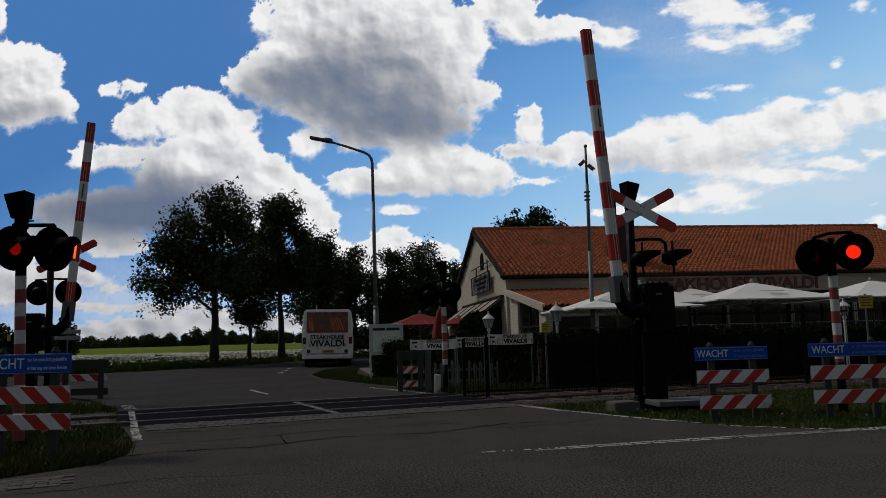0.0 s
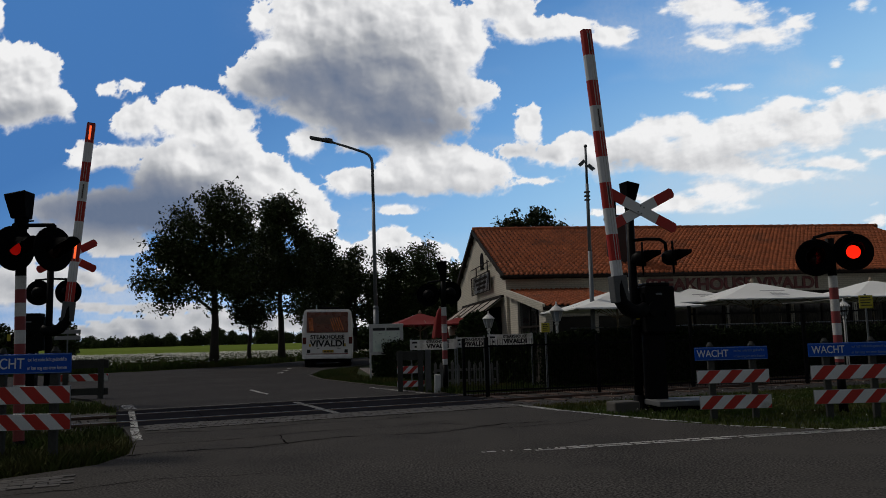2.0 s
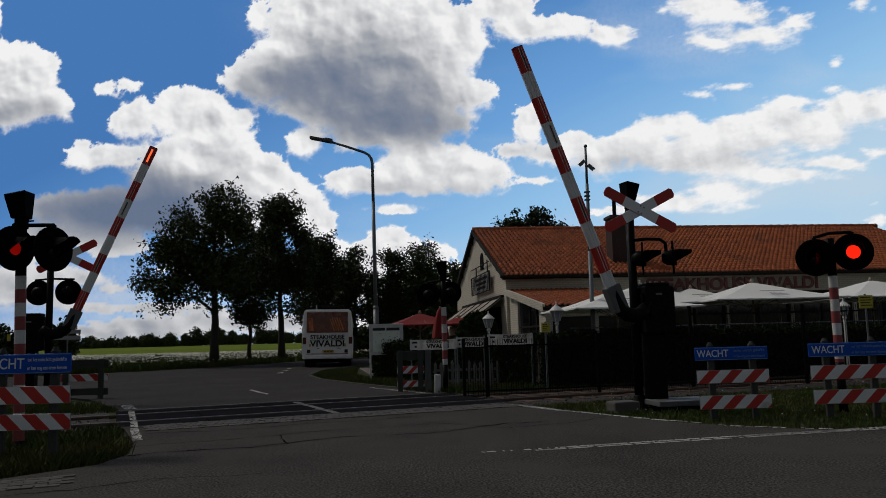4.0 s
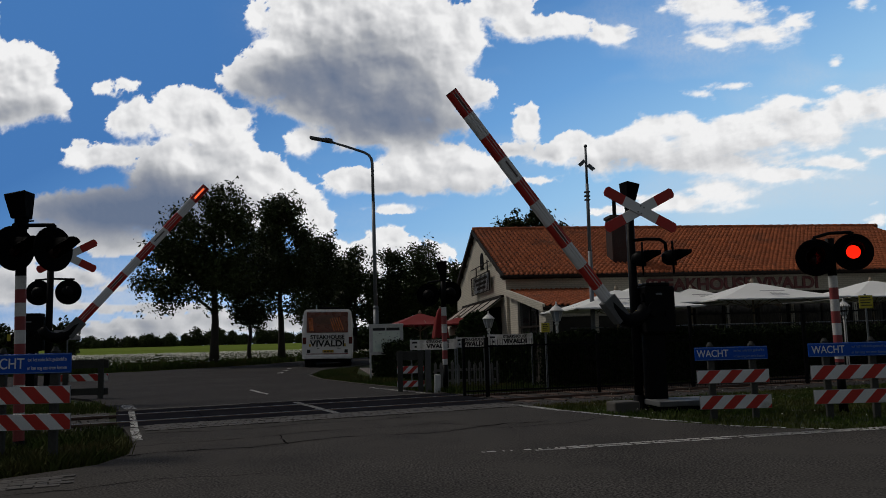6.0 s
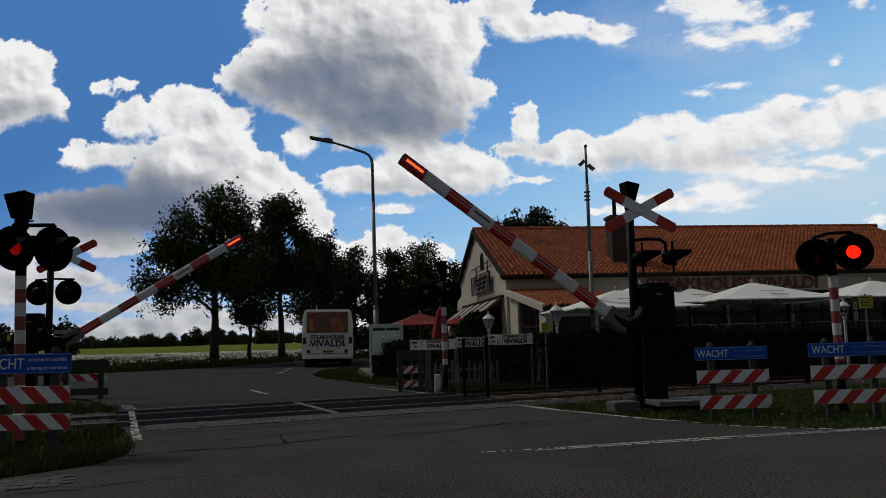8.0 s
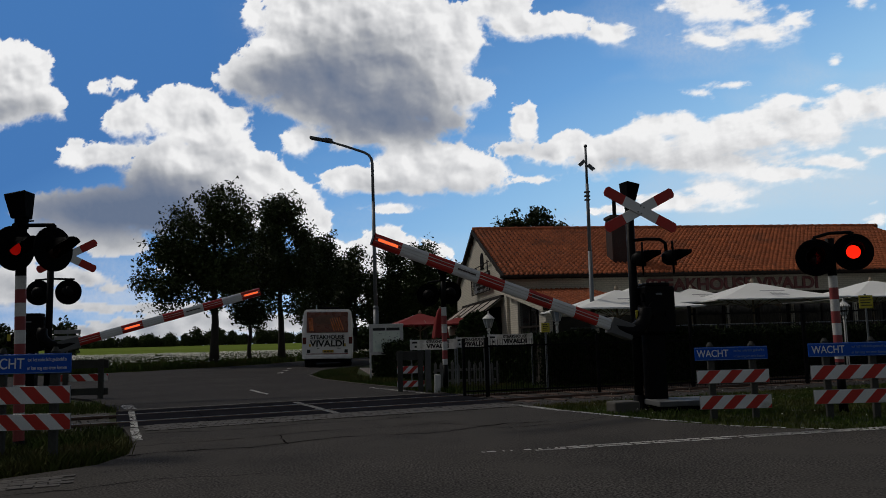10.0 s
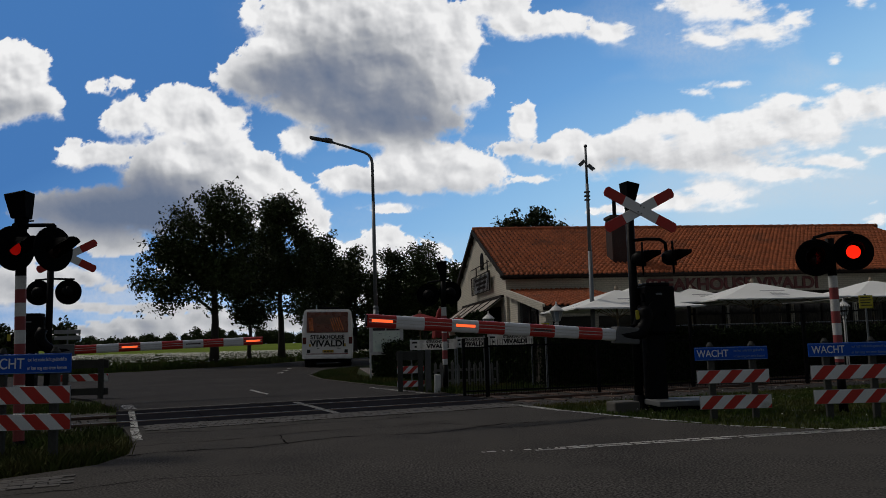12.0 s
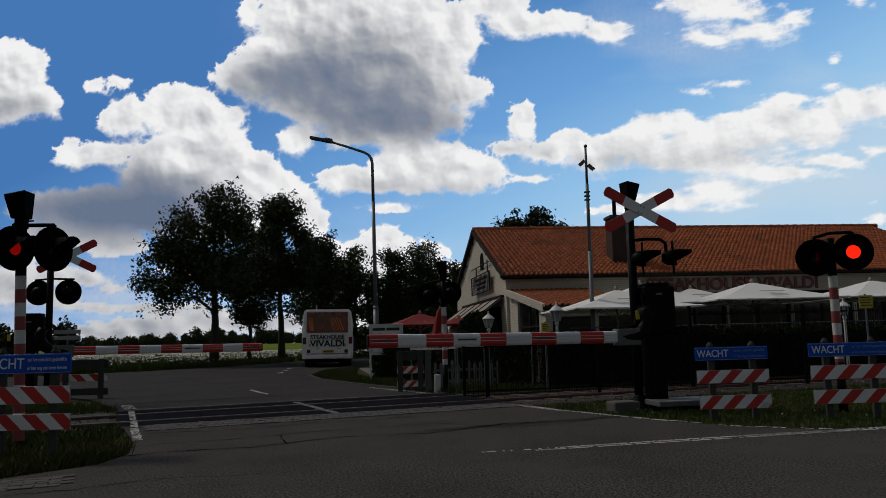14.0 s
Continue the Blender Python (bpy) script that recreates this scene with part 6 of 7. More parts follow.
def bus():
    """Small white coach seen from behind, with a printed rear window."""
    m = Matrix.Translation((-6.78, 37.2, 0.0)) @ Matrix.Rotation(radians(6.5), 4, "Z") @ Matrix.Rotation(radians(0.8), 4, "Y")
    e = thing("minibus", m, "white minibus with a printed rear window parked at the roadside", "bus")
    W, H, L = 2.36, 2.74, 7.6
    bm = bmesh.new()
    prof = [(0.0, 0.42), (W, 0.42), (W + 0.02, 1.3), (W - 0.03, 2.40), (W - 0.07, 2.64), (W - 0.18, H), (0.18, H), (0.07, 2.64), (0.03, 2.40), (-0.02, 1.3)]
    a = [bm.verts.new((x, 0.10 * max(0, (z - 1.4) / 1.3), z)) for x, z in prof]
    b = [bm.verts.new((x, L, z)) for x, z in prof]
    bm.faces.new(a)
    bm.faces.new(b[::-1])
    for i in range(len(prof)):
        bm.faces.new((a[i], b[i], b[(i + 1) % len(prof)], a[(i + 1) % len(prof)]))
    bmesh.ops.recalc_face_normals(bm, faces=bm.faces)
    bmesh.ops.bevel(bm, geom=[ed for ed in bm.edges if all(v.co.y < 0.2 for v in ed.verts)], offset=0.06, segments=3, affect="EDGES")
    body = part("body", bm, BUSWHITE, e, "white coach body")
    tilt = Matrix.Translation((0, -0.012, 1.62)) @ Matrix.Rotation(radians(-4.4), 4, "X")
    bm = bmesh.new()
    box(bm, (0.20, -0.01, 0.02), (W - 0.22, 0.05, 0.99), tilt, 0.02)
    win = part("rear_window", bm, POSTER, body, "rear window with a dark brown print")
    bm = bmesh.new()
    ball(bm, tilt @ Vector((W * 0.46, -0.008, 0.52)), 1, 20, (0.58, 0.012, 0.33))
    part("print_patch", bm, MEAT, win)
    for k in range(9):
        x = 0.30 + 0.05 * k if k < 4 else W - 0.92 + 0.11 * (k - 4)
        bm = bmesh.new()
        rod(bm, tilt @ Vector((x + 0.06, -0.008, 0.10)), tilt @ Vector((x - (0.0 if k < 4 else 0.16), -0.008, 0.72)), 0.032, 0.026, 6)
        part("print_streak", bm, POSTER_GLOW, win)
    lettering("bus_word", "STEAKHOUSE", 0.262, LETTER_BLACK, body, Matrix.Translation((W * 0.5, -0.014, 1.42)) @ TURN90, width=1.0, bold=0.007)
    lettering("bus_word", "VIVALDI", 0.40, LETTER_BLACK, body, Matrix.Translation((W * 0.5, -0.014, 1.11)) @ TURN90, width=1.12, bold=0.012)
    bars([((0.36, -0.016, 1.285), (W - 0.36, -0.008, 1.30))], body, LETTER_BLACK, "underline")
    bars([((0.2, -0.016, 0.62), (W - 0.2, -0.008, 0.655))], body, RED_LINE, "stripe")
    bm = bmesh.new()
    box(bm, (0.95, -0.03, 0.70), (1.47, -0.008, 0.82), None, 0.004)
    pl = part("number_plate", bm, PLATE, body, "yellow number plate")
    bars([((1.02 + 0.14 * k, -0.033, 0.735), (1.12 + 0.14 * k, -0.029, 0.785)) for k in range(3)], pl, LETTER_BLACK)
    bars([((0.68, -0.014, 0.885), (0.80, -0.008, 0.91)), ((1.62, -0.014, 0.885), (1.78, -0.008, 0.91))], body, LETTER_BLACK, "latch")
    for x0, s in ((0.28, 1), (W - 0.44, -1)):
        bm = bmesh.new()
        box(bm, (x0 + 0.04, -0.016, 0.98), (x0 + 0.12, -0.008, 1.12), None, 0.01)
        part("sticker", bm, PLATE, body, "small yellow sticker")
    for x0 in (0.02, W - 0.18):
        bm = bmesh.new()
        box(bm, (x0, -0.02, 1.10), (x0 + 0.16, 0.03, 1.42), None, 0.02)
        part("tail_lamp", bm, TAILRED, body, "dark tail lamp")
        bm = bmesh.new()
        box(bm, (x0 + (0.2 if x0 < 1 else -0.2), -0.02, 0.68), (x0 + (0.36 if x0 < 1 else -0.04), 0.02, 0.84), None, 0.02)
        part("reverse_lamp", bm, LETTER_BLACK, body)
    bm = bmesh.new()
    box(bm, (0.05, -0.05, 0.40), (W - 0.05, 0.2, 0.58), None, 0.04)
    part("bumper", bm, BUSWHITE, body)
    bm = bmesh.new()
    box(bm, (0.1, 0.25, 0.22), (W - 0.1, L - 0.3, 0.45))
    part("chassis", bm, BLACK_MATT, e)
    for y in (1.5, 5.8):
        for x in (0.18, 0.46, W - 0.46, W - 0.18):
            if y > 3 and 0.3 < x < W - 0.3:
                continue
            bm = bmesh.new()
            rod(bm, (x - 0.12, y, 0.38), (x + 0.12, y, 0.38), 0.38, 0.38, 24)
            w = part("wheel", bm, TYRE, e, "dark rubber tyre")
            bm = bmesh.new()
            rod(bm, (x - 0.125, y, 0.38), (x + 0.125, y, 0.38), 0.2, 0.2, 16)
            part("rim", bm, GREY_STEEL, w)
    bm = bmesh.new()
    box(bm, (0.7, 0.8, H - 0.02), (1.7, 2.2, H + 0.14), None, 0.05)
    part("roof_vent", bm, BLACK_MATT, e)
    for k in range(4):
        for s in (0, 1):
            bm = bmesh.new()
            x = -0.022 if s == 0 else W + 0.012
            box(bm, (x, 0.9 + k * 1.55, 1.5), (x + 0.012, 2.3 + k * 1.55, 2.25))
            part("side_window", bm, DARK_GLASS, body)
    bm = bmesh.new()
    box(bm, (W - 0.02, L - 0.3, 1.5), (W + 0.24, L - 0.2, 2.0), None, 0.04)
    part("wing_mirror", bm, BLACK, e)


bus()


def street_lamp():
    e = thing("street_lamp", Matrix.Translation((-2.33, 26.75, -0.05)) @ Matrix.Rotation(radians(-0.4), 4, "Y"), "tall grey street lamp with a curved arm and flat head", "street lamp")
    bm = bmesh.new()
    rod(bm, (0, 0, 0), (0, 0, 2.3), 0.095, 0.09, 16)
    rod(bm, (0, 0, 2.3), (0, 0, 6.0), 0.07, 0.058, 16)
    lathe(bm, [(0.095, 2.28), (0.095, 2.34), (0.07, 2.40)], 16)
    part("pole", bm, GREY_STEEL, e, smooth=True)
    bm = bmesh.new()
    tube(bm, [(0, 0, 6.0), (0, 0, 7.35), (-0.03, 0, 7.52), (-0.12, 0, 7.66), (-0.28, 0, 7.76), (-0.9, 0, 7.99), (-1.45, 0, 8.18)], [0.055, 0.05, 0.05, 0.048, 0.045, 0.042, 0.04], 12)
    part("arm", bm, GREY_STEEL, e, smooth=True)
    bm = bmesh.new()
    m = Matrix.Translation((-1.75, 0, 8.26)) @ Matrix.Rotation(radians(12), 4, "Y")
    box(bm, (-0.42, -0.12, -0.04), (0.30, 0.12, 0.05), m, 0.03)
    box(bm, (0.10, -0.07, -0.07), (0.38, 0.07, 0.09), m, 0.02)
    head = part("lamp_head", bm, GREY_PAINT, e, "flat grey lamp head")
    bm = bmesh.new()
    box(bm, (-0.38, -0.09, -0.052), (0.08, 0.09, -0.042), m)
    part("lamp_glass", bm, LANTERN_GLASS, head)


street_lamp()


def cctv_mast():
    e = thing("camera_mast", Matrix.Translation((3.66, 19.5, -0.05)) @ Matrix.Rotation(radians(0.3), 4, "Y"), "grey steel mast with two surveillance cameras", "camera mast")
    bm = bmesh.new()
    rod(bm, (0, 0, 0), (0, 0, 3.3), 0.06, 0.052, 14)
    rod(bm, (0, 0, 3.3), (0, 0, 5.0), 0.045, 0.04, 14)
    rod(bm, (0, 0, 5.0), (0, 0, 5.97), 0.034, 0.03, 12)
    rod(bm, (0, 0, 5.97), (0, 0, 6.02), 0.045, 0.04, 12)
    part("pole", bm, GREY_STEEL, e, smooth=True)
    for z in (4.58, 4.68, 4.78):
        bm = bmesh.new()
        box(bm, (-0.08, -0.06, z), (0.06, 0.05, z + 0.04), None, 0.01)
        part("clamp", bm, GREY_STEEL, e)
    for s, z in ((-1, 5.52), (1, 5.40)):
        bm = bmesh.new()
        rod(bm, (0, 0, z + 0.08), (s * 0.07, -0.02, z + 0.08), 0.02, 0.02, 8)
        m = Matrix.Translation((s * 0.11, -0.03, z + 0.02)) @ Matrix.Rotation(radians(s * 42), 4, "Y")
        box(bm, (-0.09, -0.04, -0.04), (0.09, 0.04, 0.035), m, 0.015)
        box(bm, (-0.105, -0.045, 0.032), (0.105, 0.045, 0.045), m, 0.004)
        part("camera", bm, GREY_STEEL, e, "small grey surveillance camera")


cctv_mast()


def parasol(at, half, h_edge, h_top, yaw, label, cloth, pole_m, valance=0.035, print_marks=True):
    """Square parasol: four sagging canvas panels with a valance, on a centre pole with ribs."""
    e = thing("parasol", Matrix.Translation((*at, -0.05)) @ Matrix.Rotation(radians(yaw), 4, "Z"), label, "parasol", "terrace parasols")
    bm = bmesh.new()
    rod(bm, (0, 0, 0), (0, 0, h_top + 0.08), 0.032, 0.03, 12)
    lathe(bm, [(0.35, 0.0), (0.35, 0.08), (0.06, 0.12)], 16)
    part("pole", bm, pole_m, e)
    n = 8
    top = Vector((0, 0, h_top))
    for s in range(4):
        bm = bmesh.new()
        a0, a1 = radians(45 + 90 * s), radians(135 + 90 * s)
        c0, c1 = Vector((math.cos(a0) * half * 1.414, math.sin(a0) * half * 1.414, h_edge)), Vector((math.cos(a1) * half * 1.414, math.sin(a1) * half * 1.414, h_edge))
        grid = []
        for i in range(n + 1):
            t = i / n
            row = []
            for j in range(n + 1):
                u = j / n
                p = top.lerp(c0.lerp(c1, u), t)
                p.z -= 0.10 * t * math.sin(math.pi * t) * 0.8 + 0.05 * t * (1 - (2 * u - 1) ** 2) * 0.3
                row.append(bm.verts.new(p))
            grid.append(row)
        grid.append([bm.verts.new(v.co + Vector((0, 0, -valance * (1 + 0.08 * math.sin(j * 2.1))))) for j, v in enumerate(grid[-1])])
        for i in range(n + 1):
            for j in range(n):
                bm.faces.new((grid[i][j], grid[i][j + 1], grid[i + 1][j + 1], grid[i + 1][j]))
        bmesh.ops.remove_doubles(bm, verts=bm.verts, dist=0.0005)
        bmesh.ops.recalc_face_normals(bm, faces=bm.faces)
        bmesh.ops.solidify(bm, geom=list(bm.faces), thickness=0.006)
        panel = part("canvas_panel", bm, cloth, e, smooth=False)
        if print_marks and s == 2:
            # illegible grey printing on the sloping cloth
            mid = (c0 + c1) / 2
            d = (c1 - c0).normalized()
            nrm = (mid - top).cross(d).normalized()
            if nrm.z < 0:
                nrm = -nrm
            up = (top - mid).normalized()
            for k, (w, t) in enumerate(((0.36, 0.36), (0.17, 0.25), (0.20, 0.17), (0.26, 0.10))):
                bm = bmesh.new()
                c = mid + up * ((top - mid).length * t) + nrm * 0.02
                vs = [bm.verts.new(c + d * (sx * w) + up * (sz * (0.045 if k == 0 else 0.02)) + nrm * 0.012) for sx, sz in ((-1, -1), (1, -1), (1, 1), (-1, 1))]
                bm.faces.new(vs)
                part("print_bar", bm, PRINT_GREY, panel)
    for s in range(8):
        a = radians(45 * s)
        r = half * (1.414 if s % 2 else 1.0) * 0.97
        bm = bmesh.new()
        rod(bm, (0, 0, h_top - 0.06), (math.cos(a) * r, math.sin(a) * r, h_edge - 0.05), 0.012, seg=6)
        rod(bm, (0, 0, h_edge - 0.25), (math.cos(a) * r * 0.5, math.sin(a) * r * 0.5, (h_top + h_edge) / 2 - 0.06), 0.010, seg=6)
        part("rib", bm, pole_m, e)
    bm = bmesh.new()
    lathe(bm, [(0.05, h_top - 0.02), (0.06, h_top + 0.04), (0.02, h_top + 0.12)], 12)
    part("finial", bm, pole_m, e)
    return e


WOODPOLE = mat("pale_wood_pole", (0.30, 0.24, 0.17), 0.6, vary=0.2, bump=0.1)
for i, (x, y, half, he, ht, yaw) in enumerate(((9.43, 24.0, 1.95, 2.12, 2.68, 4), (13.4, 24.6, 1.95, 2.12, 2.68, 6), (6.25, 24.9, 1.9, 2.12, 2.78, 5), (8.8, 28.0, 1.5, 2.3, 2.78, 5), (4.46, 20.3, 1.62, 1.86, 2.36, 8), (12.2, 28.6, 1.5, 2.3, 2.78, 5), (17.3, 25.2, 1.95, 2.12, 2.68, 6))):
    parasol((x, y), half, he, ht, yaw, "open white square parasol with grey printing over the terrace", CANVAS, WOODPOLE)
parasol((-0.95, 30.0), 1.35, 1.78, 2.22, 14, "open dark red parasol on the terrace", RED_CANVAS, WOODPOLE, print_marks=False)
parasol((0.55, 31.0), 1.1, 1.78, 2.05, 14, "small open red parasol near the gable", RED_CANVAS, WOODPOLE, print_marks=False)


def closed_parasol():
    e = thing("closed_parasol", Matrix.Translation((-0.17, 27.5, -0.05)), "folded dark red parasol standing on the terrace", "parasol")
    bm = bmesh.new()
    prof = [(0.30, 0.75), (0.33, 0.95), (0.27, 1.4), (0.20, 1.8), (0.11, 2.15), (0.05, 2.28)]
    lathe(bm, prof, 20)
    for v in bm.verts:
        a = math.atan2(v.co.y, v.co.x)
        k = 1 + 0.14 * math.sin(a * 5)
        v.co.x *= k
        v.co.y *= k
    part("folded_cloth", bm, RED_CANVAS, e, smooth=True)
    bm = bmesh.new()
    rod(bm, (0, 0, 0), (0, 0, 2.36), 0.03, seg=10)
    lathe(bm, [(0.3, 0.0), (0.3, 0.08), (0.06, 0.1)], 14)
    part("pole", bm, WOODPOLE, e)


closed_parasol()


def lantern(at, z_top, s=1.0):
    e = thing("garden_lantern", Matrix.Translation((*at, -0.05)), "white cast garden lantern on a post", "lantern", "garden lanterns of the terrace")
    z0 = z_top - 0.52 * s
    bm = bmesh.new()
    lathe(bm, [(0.09, 0), (0.09, 0.2), (0.04, 0.3), (0.032, z0 - 0.1), (0.06, z0 - 0.06), (0.035, z0 - 0.02), (0.08 * s, z0)], 12)
    part("post", bm, LANTERN_WHITE, e)
    bm = bmesh.new()
    lathe(bm, [(0.085 * s, z0 + 0.005), (0.165 * s, z0 + 0.27 * s)], 6)
    part("glass", bm, LANTERN_GLASS, e, "lantern glass")
    for k in range(6):
        a = k * math.pi / 3
        bm = bmesh.new()
        rod(bm, (0.088 * s * math.cos(a), 0.088 * s * math.sin(a), z0), (0.17 * s * math.cos(a), 0.17 * s * math.sin(a), z0 + 0.27 * s), 0.010, seg=6)
        part("glazing_bar", bm, LANTERN_WHITE, e)
    bm = bmesh.new()
    lathe(bm, [(0.20 * s, z0 + 0.27 * s), (0.20 * s, z0 + 0.29 * s), (0.13 * s, z0 + 0.36 * s), (0.06 * s, z0 + 0.41 * s), (0.045 * s, z0 + 0.44 * s), (0.02 * s, z0 + 0.46 * s), (0.025 * s, z0 + 0.49 * s), (0.004, z0 + 0.54 * s)], 12)
    part("roof", bm, LANTERN_WHITE, e)


lantern((1.14, 20.6), 1.90, 0.82)
lantern((2.70, 19.0), 2.03, 0.9)
lantern((10.05, 19.8), 1.95, 0.8)


def info_board():
    m = Matrix.Translation((-2.32, 24.1, -0.13)) @ Matrix.Rotation(radians(4), 4, "Z")
    e = thing("information_board", m, "framed street map board on two white posts", "information board")
    for x in (0.02, 1.0):
        bm = bmesh.new()
        box(bm, (x - 0.03, -0.03, 0), (x + 0.03, 0.03, 1.76), None, 0.008)
        part("post", bm, WHITE_DULL, e)
    bm = bmesh.new()
    box(bm, (0.05, -0.025, 0.86), (0.97, 0.03, 1.74), None, 0.008)
    panel = part("panel", bm, WHITE_DULL, e)
    bm = bmesh.new()
    box(bm, (0.10, -0.034, 0.96), (0.92, -0.028, 1.58))
    sheet = part("map_sheet", bm, MAPPAPER, panel, "pale green map sheet")
    bars([((0.10, -0.034, 1.60), (0.48, -0.028, 1.68)), ((0.52, -0.034, 1.60), (0.92, -0.028, 1.68)), ((0.36, -0.034, 0.885), (0.9, -0.028, 0.92))], panel, LETTER_BLACK)
    rng = random.Random(5)
    for _ in range(14):
        x, z = rng.uniform(0.14, 0.86), rng.uniform(1.0, 1.54)
        bars([((x, -0.0375, z), (x + rng.uniform(0.01, 0.05), -0.0345, z + 0.014))], sheet, PRINT_GREY, "map_mark")
    bm = bmesh.new()
    box(bm, (0.0, -0.05, 1.74), (1.04, 0.06, 1.80), None, 0.01)
    part("cap_rail", bm, WHITE_DULL, e)


info_board()


def railing(a, b, h, spacing, label, post_every=2.4, mid=True, spike=True, first=True):
    a, b = Vector((*a, -0.05)), Vector((*b, -0.05))
    d = b - a
    L = d.length
    e = thing("railing", Matrix.Translation(a) @ Matrix.Rotation(math.atan2(d.y, d.x), 4, "Z"), label, "railing", "black railings of the terrace")
    for z in ((0.12, h - 0.14) if mid else (0.12, h - 0.06)):
        bm = bmesh.new()
        box(bm, (0, -0.018, z), (L, 0.018, z + 0.035))
        part("rail", bm, BLACK, e)
    bm = bmesh.new()
    rod(bm, (0, 0, 0.05), (0, 0, h), 0.0055, 0.0055, 5)
    if spike:
        rod(bm, (0, 0, h), (0, 0, h + 0.03), 0.0055, 0.001, 5)
    me = bpy.data.meshes.new("bar")
    bm.to_mesh(me)
    bm.free()
    n = int(L / spacing)
    for i in range(n):
        mesh_part("bar", me, BLACK, e, m=Matrix.Translation((spacing * (i + 0.5), 0, 0)))
    for i in range(int(L / post_every) + 1):
        if i == 0 and not first:
            continue
        bm = bmesh.new()
        box(bm, (i * post_every - 0.032, -0.032, 0), (i * post_every + 0.032, 0.032, h + 0.06), None, 0.006)
        part("post", bm, BLACK, e)


railing((0.36, 16.1), (0.84, 16.18), 1.14, 0.052, "narrow black gate panel of bars beside the crossing", 0.47)
railing((0.84, 16.18), (5.3, 17.05), 1.16, 0.052, "black steel bar railing before the hedge")
railing((5.3, 17.05), (22, 20.4), 1.72, 0.062, "tall black steel bar railing with pointed bars", 2.75)


PICKET = mat("grey_weathered_picket", (0.15, 0.145, 0.14), 0.8, vary=0.3, scale=4, fine=30, bump=0.2)


def picket_fence():
    e = thing("picket_fence", Matrix.Translation((-0.3, 19.3, -0.05)) @ Matrix.Rotation(radians(9), 4, "Z"), "weathered white picket fence behind the bars", "fence")
    for z in (0.16, 0.42):
        bm = bmesh.new()
        box(bm, (0, 0.0, z), (1.6, 0.03, z + 0.06))
        part("rail", bm, PICKET, e)
    rng = random.Random(9)
    for i in range(12):
        bm = bmesh.new()
        h = 0.58 + rng.uniform(-0.03, 0.05)
        x = i * 0.14
        prism(bm, [(x, 0.03), (x + 0.075, 0.03), (x + 0.075, h), (x + 0.0375, h + 0.07), (x, h)], -0.022, -0.002, axis="y")
        part("picket", bm, PICKET, e)


picket_fence()


def banner(at, yaw, w, h, z, label, big="VIVALDI", small="STEAKHOUSE"):
    e = thing("banner", Matrix.Translation((*at, 0)) @ Matrix.Rotation(radians(yaw), 4, "Z"), label, "banner", "banners on the fence")
    bm = bmesh.new()
    for i in range(13):
        for j in range(2):
            bm.verts.new((w * i / 12, 0.012 * math.sin(i * 1.3), z + h * j - 0.01 * math.sin(i / 12 * math.pi)))
    bm.verts.ensure_lookup_table()
    for i in range(12):
        bm.faces.new((bm.verts[2 * i], bm.verts[2 * i + 2], bm.verts[2 * i + 3], bm.verts[2 * i + 1]))
    bmesh.ops.solidify(bm, geom=list(bm.faces), thickness=0.006)
    sheet = part("sheet", bm, WHITE_DULL, e, "white printed banner cloth")
    lettering("banner_word", small, h * 0.38, LETTER_BLACK, sheet, Matrix.Translation((w * 0.6, -0.022, z + h * 0.74)) @ TURN90, bold=0.004)
    lettering("banner_word", big, h * 0.56, LETTER_BLACK, sheet, Matrix.Translation((w * 0.6, -0.022, z + h * 0.30)) @ TURN90, width=1.1, bold=0.007)
    bars([((w * 0.05, -0.02, z + h * 0.62), (w * 0.16, -0.016, z + h * 0.8)), ((w * 0.10, -0.02, z + h * 0.2), (w * 0.15, -0.016, z + h * 0.4))], sheet, LETTER_BLACK, "print_mark")
    for x in (0.03, w - 0.03):
        bm = bmesh.new()
        rod(bm, (x, 0.03, -0.05), (x, 0.03, z + h + 0.03), 0.018, seg=8)
        part("stake", bm, GREY_STEEL, e)


banner((-0.86, 19.0), 3, 1.12, 0.24, 0.92, "white restaurant banner with black lettering on stakes")
banner((0.25, 19.0), 6, 0.72, 0.24, 0.95, "short white restaurant banner with black lettering")
banner((0.99, 18.6), 7, 1.10, 0.25, 0.99, "long white restaurant banner with black lettering behind bars")


def yellow_sign(at, z, w, h, label):
    e = thing("notice_sign", Matrix.Translation((*at, -0.05)), label, "sign")
    bm = bmesh.new()
    rod(bm, (w / 2, 0.03, 0), (w / 2, 0.03, z + h + 0.03), 0.022, seg=8)
    part("post", bm, GREY_STEEL, e)
    bm = bmesh.new()
    box(bm, (0, 0, z), (w, 0.012, z + h), None, 0.004)
    p = part("plate", bm, YELLOW, e, "yellow notice plate")
    bars([((0.03, -0.003, z + h * (0.2 + 0.2 * k)), (w - 0.03 - 0.03 * (k % 2), 0.001, z + h * (0.27 + 0.2 * k))) for k in range(4)], p, LETTER_BLACK)


yellow_sign((2.20, 18.0), 1.30, 0.19, 0.21, "small yellow notice on a thin post by the hedge")
yellow_sign((8.92, 16.9), 1.62, 0.30, 0.28, "yellow notice plate on a thin grey post")


